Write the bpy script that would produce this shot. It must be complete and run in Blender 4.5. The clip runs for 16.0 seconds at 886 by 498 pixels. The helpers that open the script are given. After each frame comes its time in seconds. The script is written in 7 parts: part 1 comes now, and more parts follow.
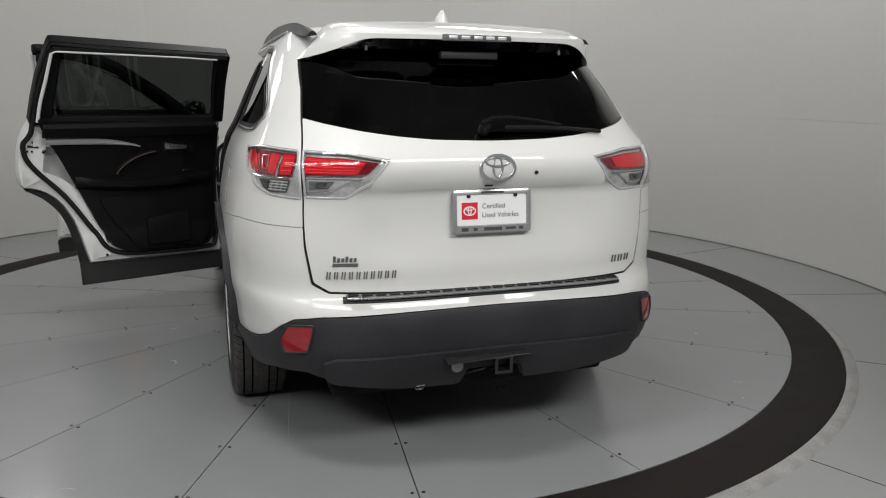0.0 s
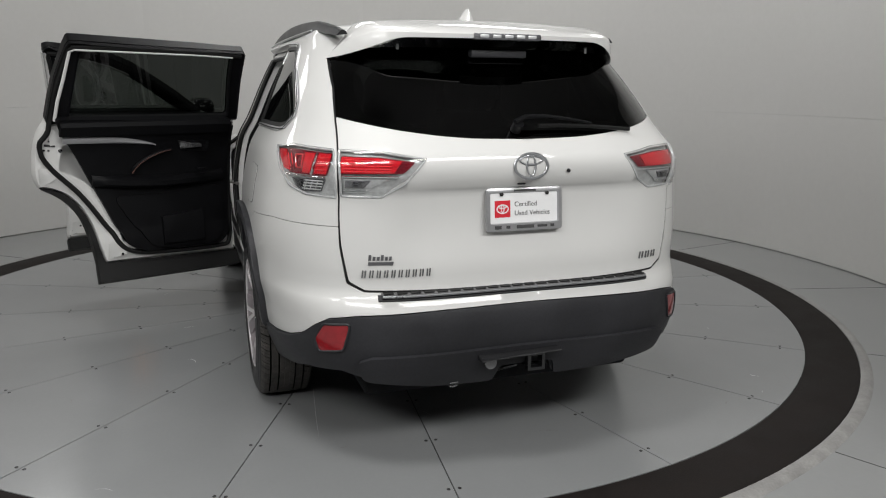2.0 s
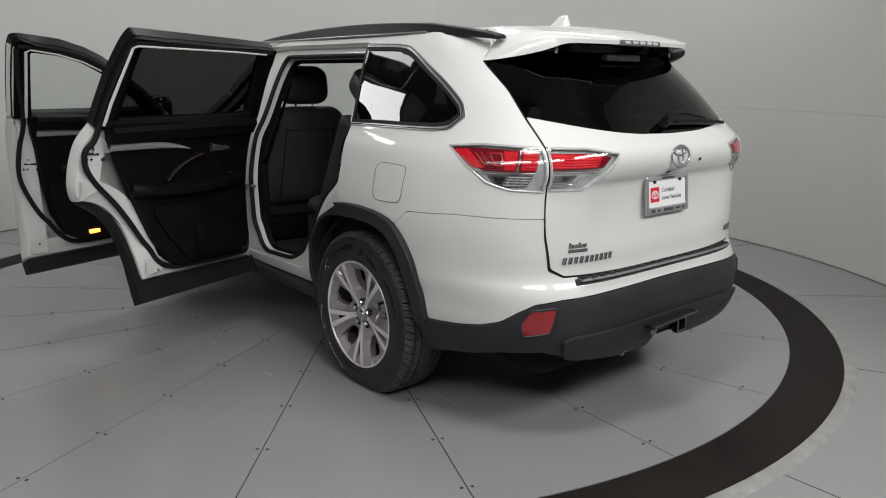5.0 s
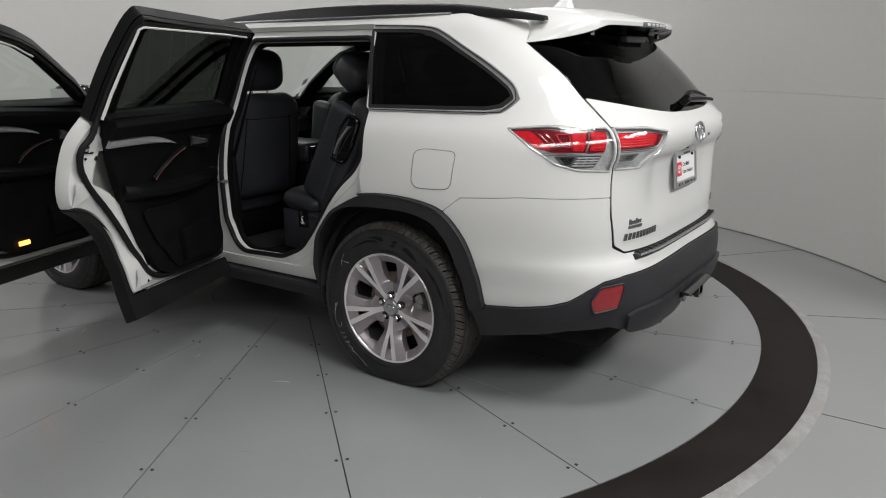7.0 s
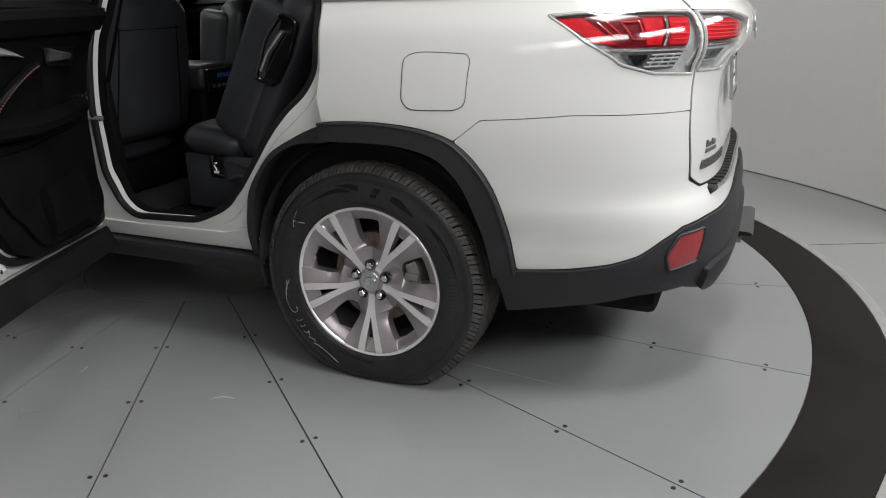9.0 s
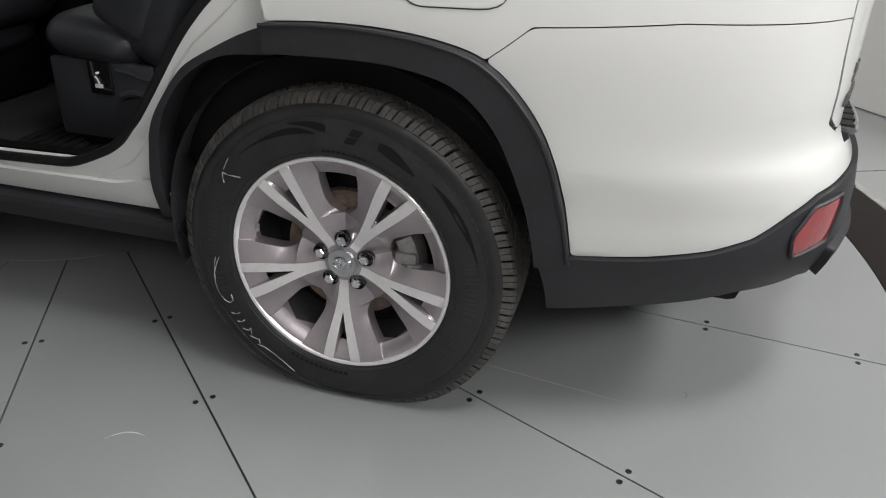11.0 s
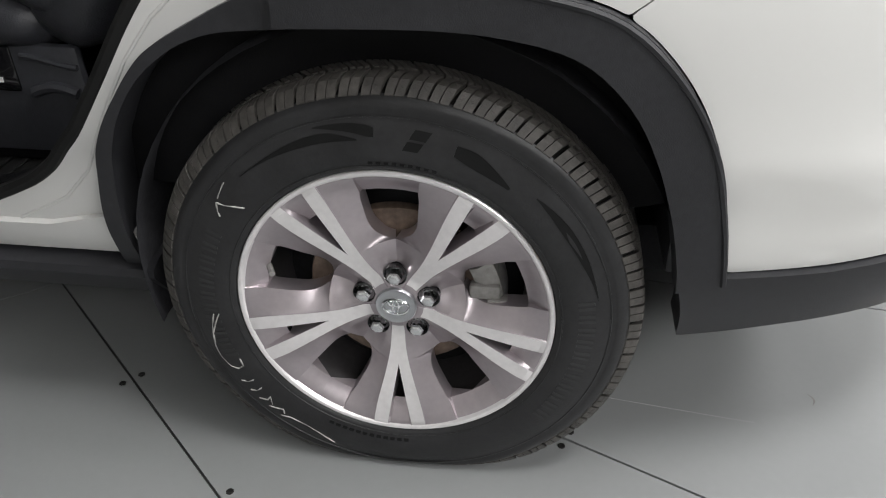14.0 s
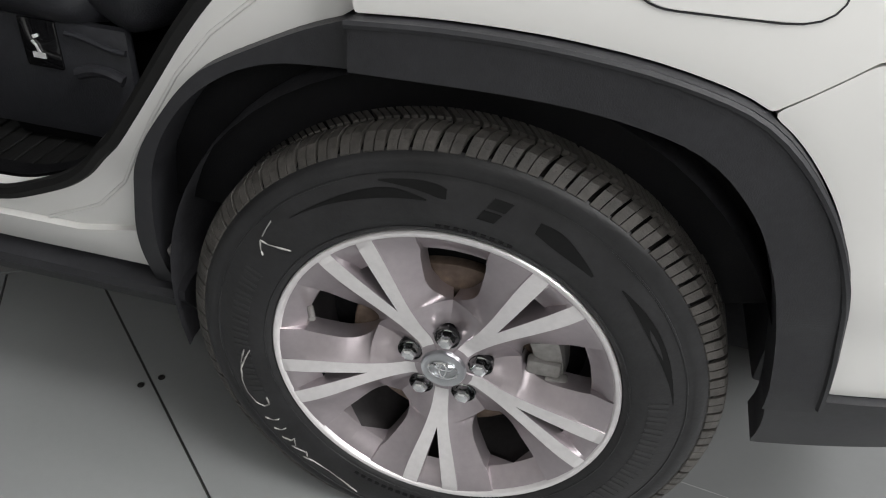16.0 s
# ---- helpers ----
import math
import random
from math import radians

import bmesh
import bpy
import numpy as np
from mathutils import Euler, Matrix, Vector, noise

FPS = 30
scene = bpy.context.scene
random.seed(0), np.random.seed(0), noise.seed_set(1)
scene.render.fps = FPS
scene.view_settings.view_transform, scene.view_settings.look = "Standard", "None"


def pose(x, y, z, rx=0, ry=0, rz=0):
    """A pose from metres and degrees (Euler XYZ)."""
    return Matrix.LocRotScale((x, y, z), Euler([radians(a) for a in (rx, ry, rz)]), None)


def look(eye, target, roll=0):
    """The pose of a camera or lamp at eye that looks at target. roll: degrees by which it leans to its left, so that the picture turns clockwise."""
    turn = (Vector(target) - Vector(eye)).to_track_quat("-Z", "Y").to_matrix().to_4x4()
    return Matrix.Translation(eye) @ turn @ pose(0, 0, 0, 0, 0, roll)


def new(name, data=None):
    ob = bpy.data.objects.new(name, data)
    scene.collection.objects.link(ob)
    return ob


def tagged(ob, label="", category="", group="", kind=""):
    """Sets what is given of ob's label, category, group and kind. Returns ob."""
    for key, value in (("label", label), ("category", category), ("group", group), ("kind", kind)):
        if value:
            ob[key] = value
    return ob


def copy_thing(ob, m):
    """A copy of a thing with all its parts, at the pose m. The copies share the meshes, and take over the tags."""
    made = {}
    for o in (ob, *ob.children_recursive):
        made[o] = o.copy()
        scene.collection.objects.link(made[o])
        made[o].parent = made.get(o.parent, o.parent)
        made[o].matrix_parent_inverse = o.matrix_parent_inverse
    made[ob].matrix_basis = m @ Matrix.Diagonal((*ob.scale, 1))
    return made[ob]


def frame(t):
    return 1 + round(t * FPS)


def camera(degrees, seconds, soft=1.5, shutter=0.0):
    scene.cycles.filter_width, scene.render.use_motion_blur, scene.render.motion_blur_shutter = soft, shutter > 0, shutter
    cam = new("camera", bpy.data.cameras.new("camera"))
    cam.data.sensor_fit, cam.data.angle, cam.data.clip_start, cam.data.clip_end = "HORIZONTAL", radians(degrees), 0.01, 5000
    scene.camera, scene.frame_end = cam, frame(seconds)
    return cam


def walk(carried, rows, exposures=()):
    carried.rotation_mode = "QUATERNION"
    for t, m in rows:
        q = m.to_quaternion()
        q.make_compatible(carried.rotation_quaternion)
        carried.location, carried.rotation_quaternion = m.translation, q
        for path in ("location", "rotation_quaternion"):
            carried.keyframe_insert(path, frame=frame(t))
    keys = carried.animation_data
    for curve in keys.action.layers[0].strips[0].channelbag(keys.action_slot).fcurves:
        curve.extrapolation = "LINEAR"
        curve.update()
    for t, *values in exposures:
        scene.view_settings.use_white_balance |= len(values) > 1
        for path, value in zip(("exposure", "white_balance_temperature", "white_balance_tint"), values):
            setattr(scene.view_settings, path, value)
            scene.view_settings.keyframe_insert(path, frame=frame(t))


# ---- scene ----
cam = camera(60.7, 16.0, soft=1.1)

PATH = [
    (0, (-1.052, -3.69, 1.437), (-0.447, -1.828, 1.027), 0.5),
    (0.5, (-1.049, -3.686, 1.443), (-0.453, -1.822, 1.033), 0.6),
    (1, (-1.048, -3.686, 1.439), (-0.459, -1.82, 1.028), 0.5),
    (1.5, (-1.11, -3.676, 1.441), (-0.507, -1.814, 1.028), 0.5),
    (2, (-1.23, -3.646, 1.448), (-0.588, -1.799, 1.027), 0.4),
    (2.5, (-1.412, -3.602, 1.448), (-0.706, -1.78, 1.023), 0.4),
    (3, (-1.648, -3.533, 1.457), (-0.856, -1.748, 1.024), 0.3),
    (3.5, (-1.937, -3.429, 1.467), (-1.037, -1.697, 1.029), 0.4),
    (4, (-2.273, -3.289, 1.471), (-1.248, -1.629, 1.031), 0.5),
    (4.5, (-2.584, -3.122, 1.482), (-1.441, -1.542, 1.037), 0.4),
    (5, (-2.886, -2.936, 1.489), (-1.628, -1.446, 1.044), 0.4),
    (5.2, (-3.011, -2.851, 1.49), (-1.705, -1.404, 1.044), 0.3),
    (7.3, (-3.568, -1.934, 1.477), (-1.93, -0.898, 0.982), 0.0),
    (7.5, (-3.543, -1.814, 1.423), (-1.883, -0.82, 0.919), 0.0),
    (8, (-3.377, -1.554, 1.361), (-1.671, -0.667, 0.81), -1.6),
    (8.5, (-3.196, -1.362, 1.32), (-1.466, -0.555, 0.723), -0.8),
    (9, (-3.024, -1.149, 1.271), (-1.275, -0.415, 0.637), -0.9),
    (9.2, (-2.95, -1.067, 1.252), (-1.197, -0.372, 0.587), -1.0),
    (11.3, (-2.249, -0.564, 1.177), (-0.545, -0.109, 0.233), 1.7),
    (11.5, (-2.206, -0.51, 1.168), (-0.492, -0.094, 0.224), 1.7),
    (12, (-2.072, -0.386, 1.165), (-0.349, -0.046, 0.208), 0.8),
    (12.5, (-1.956, -0.297, 1.152), (-0.249, 0.024, 0.161), 0.7),
    (13, (-1.923, -0.234, 1.131), (-0.236, 0.048, 0.095), 0.3),
    (13.5, (-1.913, -0.216, 1.129), (-0.245, 0.039, 0.055), -0.3),
    (14, (-1.906, -0.225, 1.133), (-0.25, 0.019, 0.037), -0.8),
    (14.5, (-1.901, -0.231, 1.132), (-0.253, -0.002, 0.023), -0.6),
    (15, (-1.895, -0.239, 1.133), (-0.258, -0.015, 0.006), 0.1),
    (15.5, (-1.839, -0.214, 1.144), (-0.222, 0.008, -0.012), 2.5),
    (16, (-1.723, -0.138, 1.185), (-0.142, 0.167, -0.002), 4.9),
]
walk(cam, [(t, look(e, g, r)) for t, e, g, r in PATH], [(0.0, -0.58), (5.2, -0.54), (8.0, -0.30), (11.4, 0.12), (13.0, 0.34), (16.0, 0.40)])

# ---- light: panels under the studio's ceiling ----
world = bpy.data.worlds.new("world")
scene.world = world
world.use_nodes = True
world.node_tree.nodes["Background"].inputs[0].default_value = (0.9, 0.95, 1.0, 1)
world.node_tree.nodes["Background"].inputs[1].default_value = 0.008

CENTRE = Vector((-0.08, 1.42, 0))       # middle of the turntable
CEILING = 3.9
# angle round the turntable, distance, height, tilt towards the middle, power, length
LAMPS = [(-168, 5.5, 3.2, 56, 14, 2.4), (-143, 5.6, 3.2, 56, 46, 2.4), (-115, 5.9, 3.2, 54, 92, 2.4), (-82, 5.6, 3.2, 54, 138, 2.4), (-5, 2.9, 3.84, 0, 40, 1.24),
         (45, 2.9, 3.84, 0, 32, 1.24), (90, 2.9, 3.84, 0, 24, 1.24), (128, 2.9, 3.84, 0, 22, 1.24), (0, 0.0, 3.84, 0, 42, 1.24), (-116, 3.2, 3.84, 0, 80, 1.24), (143, 3.10, 2.90, 50, 18, 0.60)]


# ---- materials ----
def material(name, color, rough=0.5, metal=0.0, coat=0.0, vary=0.08, scale=9.0, bump=0.0, bump_scale=120.0, fine=90.0, spec=0.5,
             stains=0.0, rough_vary=0.1, random_shade=0.0, cells=0.0, coat_rough=0.03):
    """A principled material with variation at two scales, a fine bump and, if asked, stains."""
    m = bpy.data.materials.new(name)
    m.use_nodes = True
    nt = m.node_tree
    b = nt.nodes["Principled BSDF"]
    b.inputs["Metallic"].default_value = metal
    b.inputs["Coat Weight"].default_value = coat
    b.inputs["Coat Roughness"].default_value = coat_rough
    b.inputs["Specular IOR Level"].default_value = spec
    tc = nt.nodes.new("ShaderNodeTexCoord")

    def tex(s, detail):
        n = nt.nodes.new("ShaderNodeTexNoise")
        n.inputs["Scale"].default_value = s
        n.inputs["Detail"].default_value = detail
        nt.links.new(tc.outputs["Object"], n.inputs["Vector"])
        return n.outputs["Fac"]

    def remap(src, a, b2, lo, hi):
        n = nt.nodes.new("ShaderNodeMapRange")
        for key, v in zip(("From Min", "From Max", "To Min", "To Max"), (a, b2, lo, hi)):
            n.inputs[key].default_value = v
        nt.links.new(src, n.inputs["Value"])
        return n.outputs["Result"]

    def times(p, q):
        n = nt.nodes.new("ShaderNodeMath")
        n.operation = "MULTIPLY"
        nt.links.new(p, n.inputs[0])
        nt.links.new(q, n.inputs[1])
        return n.outputs[0]

    large, small = tex(scale, 4), tex(fine, 3)
    f = times(remap(large, 0.3, 0.7, 1 - vary, 1 + vary), remap(small, 0.3, 0.7, 1 - vary * 0.6, 1 + vary * 0.6))
    if stains:
        f = times(f, remap(tex(scale * 0.45, 8), 0.46, 0.80, 1.0, 1 - stains))
    if random_shade:
        oi = nt.nodes.new("ShaderNodeObjectInfo")
        f = times(f, remap(oi.outputs["Random"], 0, 1, 1 - random_shade, 1 + random_shade))
    if cells:
        vo = nt.nodes.new("ShaderNodeTexVoronoi")
        vo.distance = "CHEBYCHEV"
        vo.inputs["Scale"].default_value = cells
        vo.inputs["Randomness"].default_value = 0.25
        nt.links.new(tc.outputs["Object"], vo.inputs["Vector"])
        f = times(f, remap(vo.outputs["Distance"], 0.0, 0.6, 1.35, 0.55))
    mul = nt.nodes.new("ShaderNodeVectorMath")
    mul.operation = "SCALE"
    mul.inputs[0].default_value = color
    nt.links.new(f, mul.inputs["Scale"])
    nt.links.new(mul.outputs[0], b.inputs["Base Color"])
    nt.links.new(remap(large, 0.25, 0.75, max(0.0, rough * (1 - rough_vary)), min(1.0, rough * (1 + rough_vary))), b.inputs["Roughness"])
    if bump:
        bp = nt.nodes.new("ShaderNodeBump")
        bp.inputs["Strength"].default_value = bump
        bp.inputs["Distance"].default_value = 0.002
        nt.links.new(tex(bump_scale, 5), bp.inputs["Height"])
        nt.links.new(bp.outputs["Normal"], b.inputs["Normal"])
    return m


def glass(name, tint, gloss=1.0):
    """Thin pane: what lies behind shows through the tint, and the surface mirrors by Fresnel."""
    m = bpy.data.materials.new(name)
    m.use_nodes = True
    nt = m.node_tree
    nt.nodes.remove(nt.nodes["Principled BSDF"])
    out = nt.nodes["Material Output"]
    tr, gl = nt.nodes.new("ShaderNodeBsdfTransparent"), nt.nodes.new("ShaderNodeBsdfGlossy")
    tr.inputs[0].default_value = (*tint, 1)
    gl.inputs["Roughness"].default_value = 0.01
    gl.inputs[0].default_value = (gloss, gloss, gloss, 1)
    lw, mx = nt.nodes.new("ShaderNodeLayerWeight"), nt.nodes.new("ShaderNodeMixShader")
    lw.inputs["Blend"].default_value = 0.5
    power, gain = nt.nodes.new("ShaderNodeMath"), nt.nodes.new("ShaderNodeMath")
    power.operation, gain.operation = "POWER", "MULTIPLY_ADD"
    power.inputs[1].default_value = 5.0
    gain.inputs[1].default_value, gain.inputs[2].default_value = 0.94, 0.05
    nt.links.new(lw.outputs["Facing"], power.inputs[0])
    nt.links.new(power.outputs[0], gain.inputs[0])
    nt.links.new(gain.outputs[0], mx.inputs[0])
    nt.links.new(tr.outputs[0], mx.inputs[1])
    nt.links.new(gl.outputs[0], mx.inputs[2])
    nt.links.new(mx.outputs[0], out.inputs[0])
    return m


PAINT = material("pearl_white_paint", (0.625, 0.622, 0.608), 0.50, spec=0.35, coat=0.85, coat_rough=0.055, vary=0.004, rough_vary=0.04, scale=3)
CLADDING = material("textured_black_plastic", (0.0225, 0.0227, 0.0255), 0.46, spec=0.33, vary=0.18, bump=0.25, bump_scale=500, scale=5)
GLOSS_BLACK = material("gloss_black", (0.009, 0.009, 0.010), 0.12, coat=0.6, vary=0.1)
BLACK_TRIM = material("soft_black_trim", (0.0036, 0.0036, 0.0043), 0.55, spec=0.14, vary=0.2, bump=0.3, bump_scale=350)
LEATHER = material("black_leather", (0.031, 0.032, 0.037), 0.34, spec=0.5, vary=0.2, bump=0.5, bump_scale=260, scale=6)
CARPET = material("black_carpet", (0.006, 0.006, 0.0065), 0.95, vary=0.35, bump=0.8, bump_scale=600)
RUBBER = material("black_rubber", (0.006, 0.006, 0.006), 0.6, spec=0.3, vary=0.2, bump=0.2, bump_scale=200)
SIDEWALL = material("tyre_sidewall_rubber", (0.0205, 0.0205, 0.0216), 0.40, vary=0.2, bump=0.2, bump_scale=240, scale=14, spec=0.34)
TREAD = material("dusty_tyre_tread", (0.058, 0.0535, 0.049), 0.58, spec=0.5, vary=0.35, bump=0.5, bump_scale=300, scale=30)
# groove shade put into the colour, far darker than the blocks' rubber
SHADED_GROOVE = material("shaded_tyre_groove", (0.004, 0.0038, 0.0036), 0.95, spec=0.1, vary=0.3)
# relief a touch lighter than the sidewall: its sheen put into the colour
MARK = material("sheened_tyre_relief", (0.024, 0.024, 0.025), 0.42, vary=0.15, spec=0.4)
SWIRL = material("tyre_swirl", (0.006, 0.006, 0.0062), 0.5, vary=0.15, spec=0.2)
CHALK = material("faded_chalk", (0.36, 0.355, 0.34), 0.9, vary=0.45, scale=60)
MACHINED = material("machined_alloy", (0.80, 0.775, 0.78), 0.30, metal=0.45, vary=0.06, bump=0.06, bump_scale=900)
ALLOY = material("painted_alloy", (0.42, 0.378, 0.397), 0.36, metal=0.75, coat=0.2, vary=0.06)
CHROME = material("chrome", (0.78, 0.79, 0.80), 0.16, metal=1.0, vary=0.03)
SATIN = material("satin_silver", (0.50, 0.51, 0.53), 0.3, metal=0.9, vary=0.05)
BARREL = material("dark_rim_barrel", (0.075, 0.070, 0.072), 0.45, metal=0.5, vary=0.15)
RUST = material("rusty_brake_steel", (0.17, 0.125, 0.098), 0.5, metal=0.4, vary=0.4, scale=25, stains=0.4)
CAST = material("cast_iron", (0.30, 0.29, 0.28), 0.55, metal=0.5, vary=0.25, bump=0.4)
UNDER = material("underbody", (0.014, 0.014, 0.0155), 0.85, spec=0.15, vary=0.3, bump=0.4)
# felt lighter than the underbody: light inside the arch put into its colour
LIFTED_LINER = material("lifted_felt_liner", (0.042, 0.042, 0.047), 0.9, spec=0.2, vary=0.3, scale=12, bump=0.5, bump_scale=400)
HEADLINER = material("grey_headliner", (0.26, 0.25, 0.235), 0.95, vary=0.06, bump=0.3, bump_scale=500)
RED_LENS = material("red_lens", (0.58, 0.010, 0.020), 0.14, coat=0.8, vary=0.30, scale=55, fine=260)
DARK_RED = material("dark_red_lens", (0.15, 0.004, 0.012), 0.14, coat=0.6, vary=0.25, scale=45, fine=260)
REFLECTOR = material("red_reflector", (0.26, 0.007, 0.012), 0.2, coat=1.0, vary=0.15, scale=40, fine=300)
LAMP_CHROME = material("lamp_reflector", (0.52, 0.53, 0.53), 0.25, metal=0.15, coat=0.5, vary=0.15, scale=40)
LAMP_DARK = material("smoked_lamp_reflector", (0.20, 0.20, 0.21), 0.2, metal=0.6, vary=0.3, scale=40)
BADGE = material("badge_silver", (0.42, 0.42, 0.43), 0.3, metal=0.6, vary=0.05)
TRIM_SILVER = material("bright_trim", (0.42, 0.42, 0.43), 0.32, metal=0.9, vary=0.04)
LIGHT_GUIDE = material("bright_red_light_guide", (0.80, 0.045, 0.055), 0.15, coat=1.0, vary=0.05)
STRIP = material("satin_strip", (0.36, 0.36, 0.37), 0.32, metal=0.25, vary=0.05)
SATIN_BLACK = material("satin_black", (0.0055, 0.0055, 0.0062), 0.42, vary=0.15, spec=0.2)
AMBER = material("amber_lens", (0.75, 0.23, 0.02), 0.2, coat=1.0)
PLATE_WHITE = material("plate_white", (0.80, 0.80, 0.80), 0.35, vary=0.02)
PLATE_RED = material("plate_red", (0.62, 0.02, 0.035), 0.4, vary=0.04)
INK = material("dark_grey_ink", (0.05, 0.05, 0.05), 0.5)
DARK_CHROME = material("dark_chrome", (0.24, 0.24, 0.245), 0.25, metal=0.8, vary=0.05)
LETTER_GREY = material("grey_lettering", (0.20, 0.20, 0.21), 0.3, metal=0.7)
DISC_PAINT = material("grey_floor_paint", (0.240, 0.246, 0.248), 0.22, vary=0.016, scale=4.0, fine=60, bump=0.05, bump_scale=60,
                      rough_vary=0.02, random_shade=0.012)
FLOOR_PAINT = material("grey_concrete_paint", (0.262, 0.267, 0.265), 0.33, vary=0.02, scale=3.0, fine=50, bump=0.08, bump_scale=50,
                       rough_vary=0.08)
RING_BLACK = material("dark_ring_rubber", (0.0120, 0.0092, 0.0082), 0.75, spec=0.2, vary=0.25, scale=5, bump=0.4, bump_scale=150, stains=0.3)
RIM_METAL = material("worn_pale_edge", (0.285, 0.28, 0.272), 0.5, vary=0.15, scale=12, stains=0.3)
SCUFF = material("rubber_scuff", (0.12, 0.115, 0.11), 0.6, vary=0.3, scale=60)
PALE_SCUFF = material("pale_scuff", (0.42, 0.42, 0.41), 0.5, vary=0.2, scale=60)
JOINT = material("floor_joint", (0.03, 0.03, 0.028), 0.9, vary=0.2)
BOLT = material("dark_bolt", (0.02, 0.019, 0.018), 0.5, metal=0.5)
WALL = material("off_white_wall_paint", (0.52, 0.515, 0.50), 0.6, vary=0.02, scale=0.7, fine=20, bump=0.05, bump_scale=80)
BACK_WALL = material("grey_back_wall", (0.50, 0.50, 0.49), 0.7, vary=0.05, scale=0.8)
CEILING_PAINT = material("grey_ceiling", (0.20, 0.20, 0.20), 0.8, vary=0.1, scale=0.8)
SCREEN = material("black_screen", (0.005, 0.006, 0.01), 0.1, coat=1.0)
BLUE = material("blue_digits", (0.05, 0.12, 0.5), 0.4)
TINTED = glass("privacy_glass", (0.060, 0.066, 0.062))
QUARTER_GLASS = glass("dark_quarter_glass", (0.030, 0.033, 0.031))
DARK_GLASS = glass("dark_tailgate_glass", (0.018, 0.019, 0.019))
CLEAR = glass("clear_glass", (0.84, 0.89, 0.86))
LENS = glass("clear_lens", (0.96, 0.96, 0.96))


# ---- helpers for meshes ----
def part(name, bm, mat, parent=None, label="", smooth=True, normals=None, crisp=38):
    me = bpy.data.meshes.new(name)
    if normals is None:
        bmesh.ops.recalc_face_normals(bm, faces=bm.faces)
    bm.to_mesh(me)
    bm.free()
    for m in (mat if isinstance(mat, (list, tuple)) else [mat]):
        me.materials.append(m)
    if smooth:
        me.polygons.foreach_set("use_smooth", [True] * len(me.polygons))
        if normals is None:
            me.set_sharp_from_angle(angle=radians(crisp))
    if normals is not None:
        me.normals_split_custom_set_from_vertices(normals)
    ob = new(name, me)
    if parent is not None:
        ob.parent = parent
    if label:
        ob["label"] = label
    return ob


def thing(name, label, category, place=(0, 0, 0), group="", kind=""):
    ob = new(name)
    ob.location = place
    return tagged(ob, label, category, group, kind)


def box(bm, a, b, bevel=0.0, seg=2, m=None, mat=0):
    """A box from corner a to corner b with rounded edges, moved by m."""
    r = bmesh.ops.create_cube(bm, size=1)
    vs = r["verts"]
    for v in vs:
        v.co = Vector([a[i] + (b[i] - a[i]) * (v.co[i] + 0.5) for i in range(3)])
    fs = list({f for v in vs for f in v.link_faces})
    if bevel:
        es = list({e for v in vs for e in v.link_edges})
        r = bmesh.ops.bevel(bm, geom=es, offset=bevel, segments=seg, affect="EDGES", profile=0.5)
        vs, fs = list({v for f in r["faces"] for v in f.verts}), None
        if m is not None:
            island = set(vs)
            stack = list(vs)
            while stack:
                v = stack.pop()
                for e in v.link_edges:
                    o = e.other_vert(v)
                    if o not in island:
                        island.add(o)
                        stack.append(o)
            vs = list(island)
    if m is not None:
        bmesh.ops.transform(bm, matrix=m, verts=vs)
    return vs


def loft(bm, rings, closed=True, caps=True, mat=0, loop=False):
    """Skin over rings of points; closed: each ring is a loop; loop: the last ring joins the first."""
    vr = [[bm.verts.new(p) for p in ring] for ring in rings]
    n = len(vr[0])
    pairs = list(zip(vr, vr[1:])) + ([(vr[-1], vr[0])] if loop else [])
    for p, q in pairs:
        for i in range(n if closed else n - 1):
            j = (i + 1) % n
            if len({p[i], p[j], q[j], q[i]}) == 4:
                bm.faces.new((p[i], p[j], q[j], q[i])).material_index = mat
    if caps and closed and not loop:
        bm.faces.new(vr[0][::-1]).material_index = mat
        bm.faces.new(vr[-1]).material_index = mat
    return vr


def tube(bm, pts, r, n=8, loop=False, flat=1.0, mat=0):
    """A round bar along pts."""
    rings = []
    pts = [Vector(p) for p in pts]
    up = Vector((0.13, 0.21, 0.97))
    for i, p in enumerate(pts):
        a = pts[i - 1] if (i > 0 or loop) else p
        b = pts[(i + 1) % len(pts)] if (i + 1 < len(pts) or loop) else p
        d = (b - a).normalized()
        s = d.cross(up)
        s = s.normalized() if s.length > 0.05 else d.orthogonal().normalized()
        w = s.cross(d)
        rr = r(i / max(1, len(pts) - 1)) if callable(r) else r
        rings.append([p + s * math.cos(k * 2 * math.pi / n) * rr + w * math.sin(k * 2 * math.pi / n) * rr * flat for k in range(n)])
    return loft(bm, rings, True, not loop, mat, loop)


def spin(bm, profile, axis="x", centre=(0, 0, 0), n=64, mat=0, a0=0.0, a1=360.0, closed_profile=False):
    """Turn a profile of (along, radius) pairs about an axis through centre."""
    c = Vector(centre)
    full = abs(a1 - a0) >= 359.9
    rings = []
    for k in range(n if full else n + 1):
        a = radians(a0 + (a1 - a0) * k / n)
        ca, sa = math.cos(a), math.sin(a)
        ring = []
        for t, r in profile:
            ring.append(c + (Vector((t, r * ca, r * sa)) if axis == "x" else Vector((r * ca, t, r * sa)) if axis == "y" else Vector((r * ca, r * sa, t))))
        rings.append(ring)
    return loft(bm, rings, closed_profile, False, mat, full)


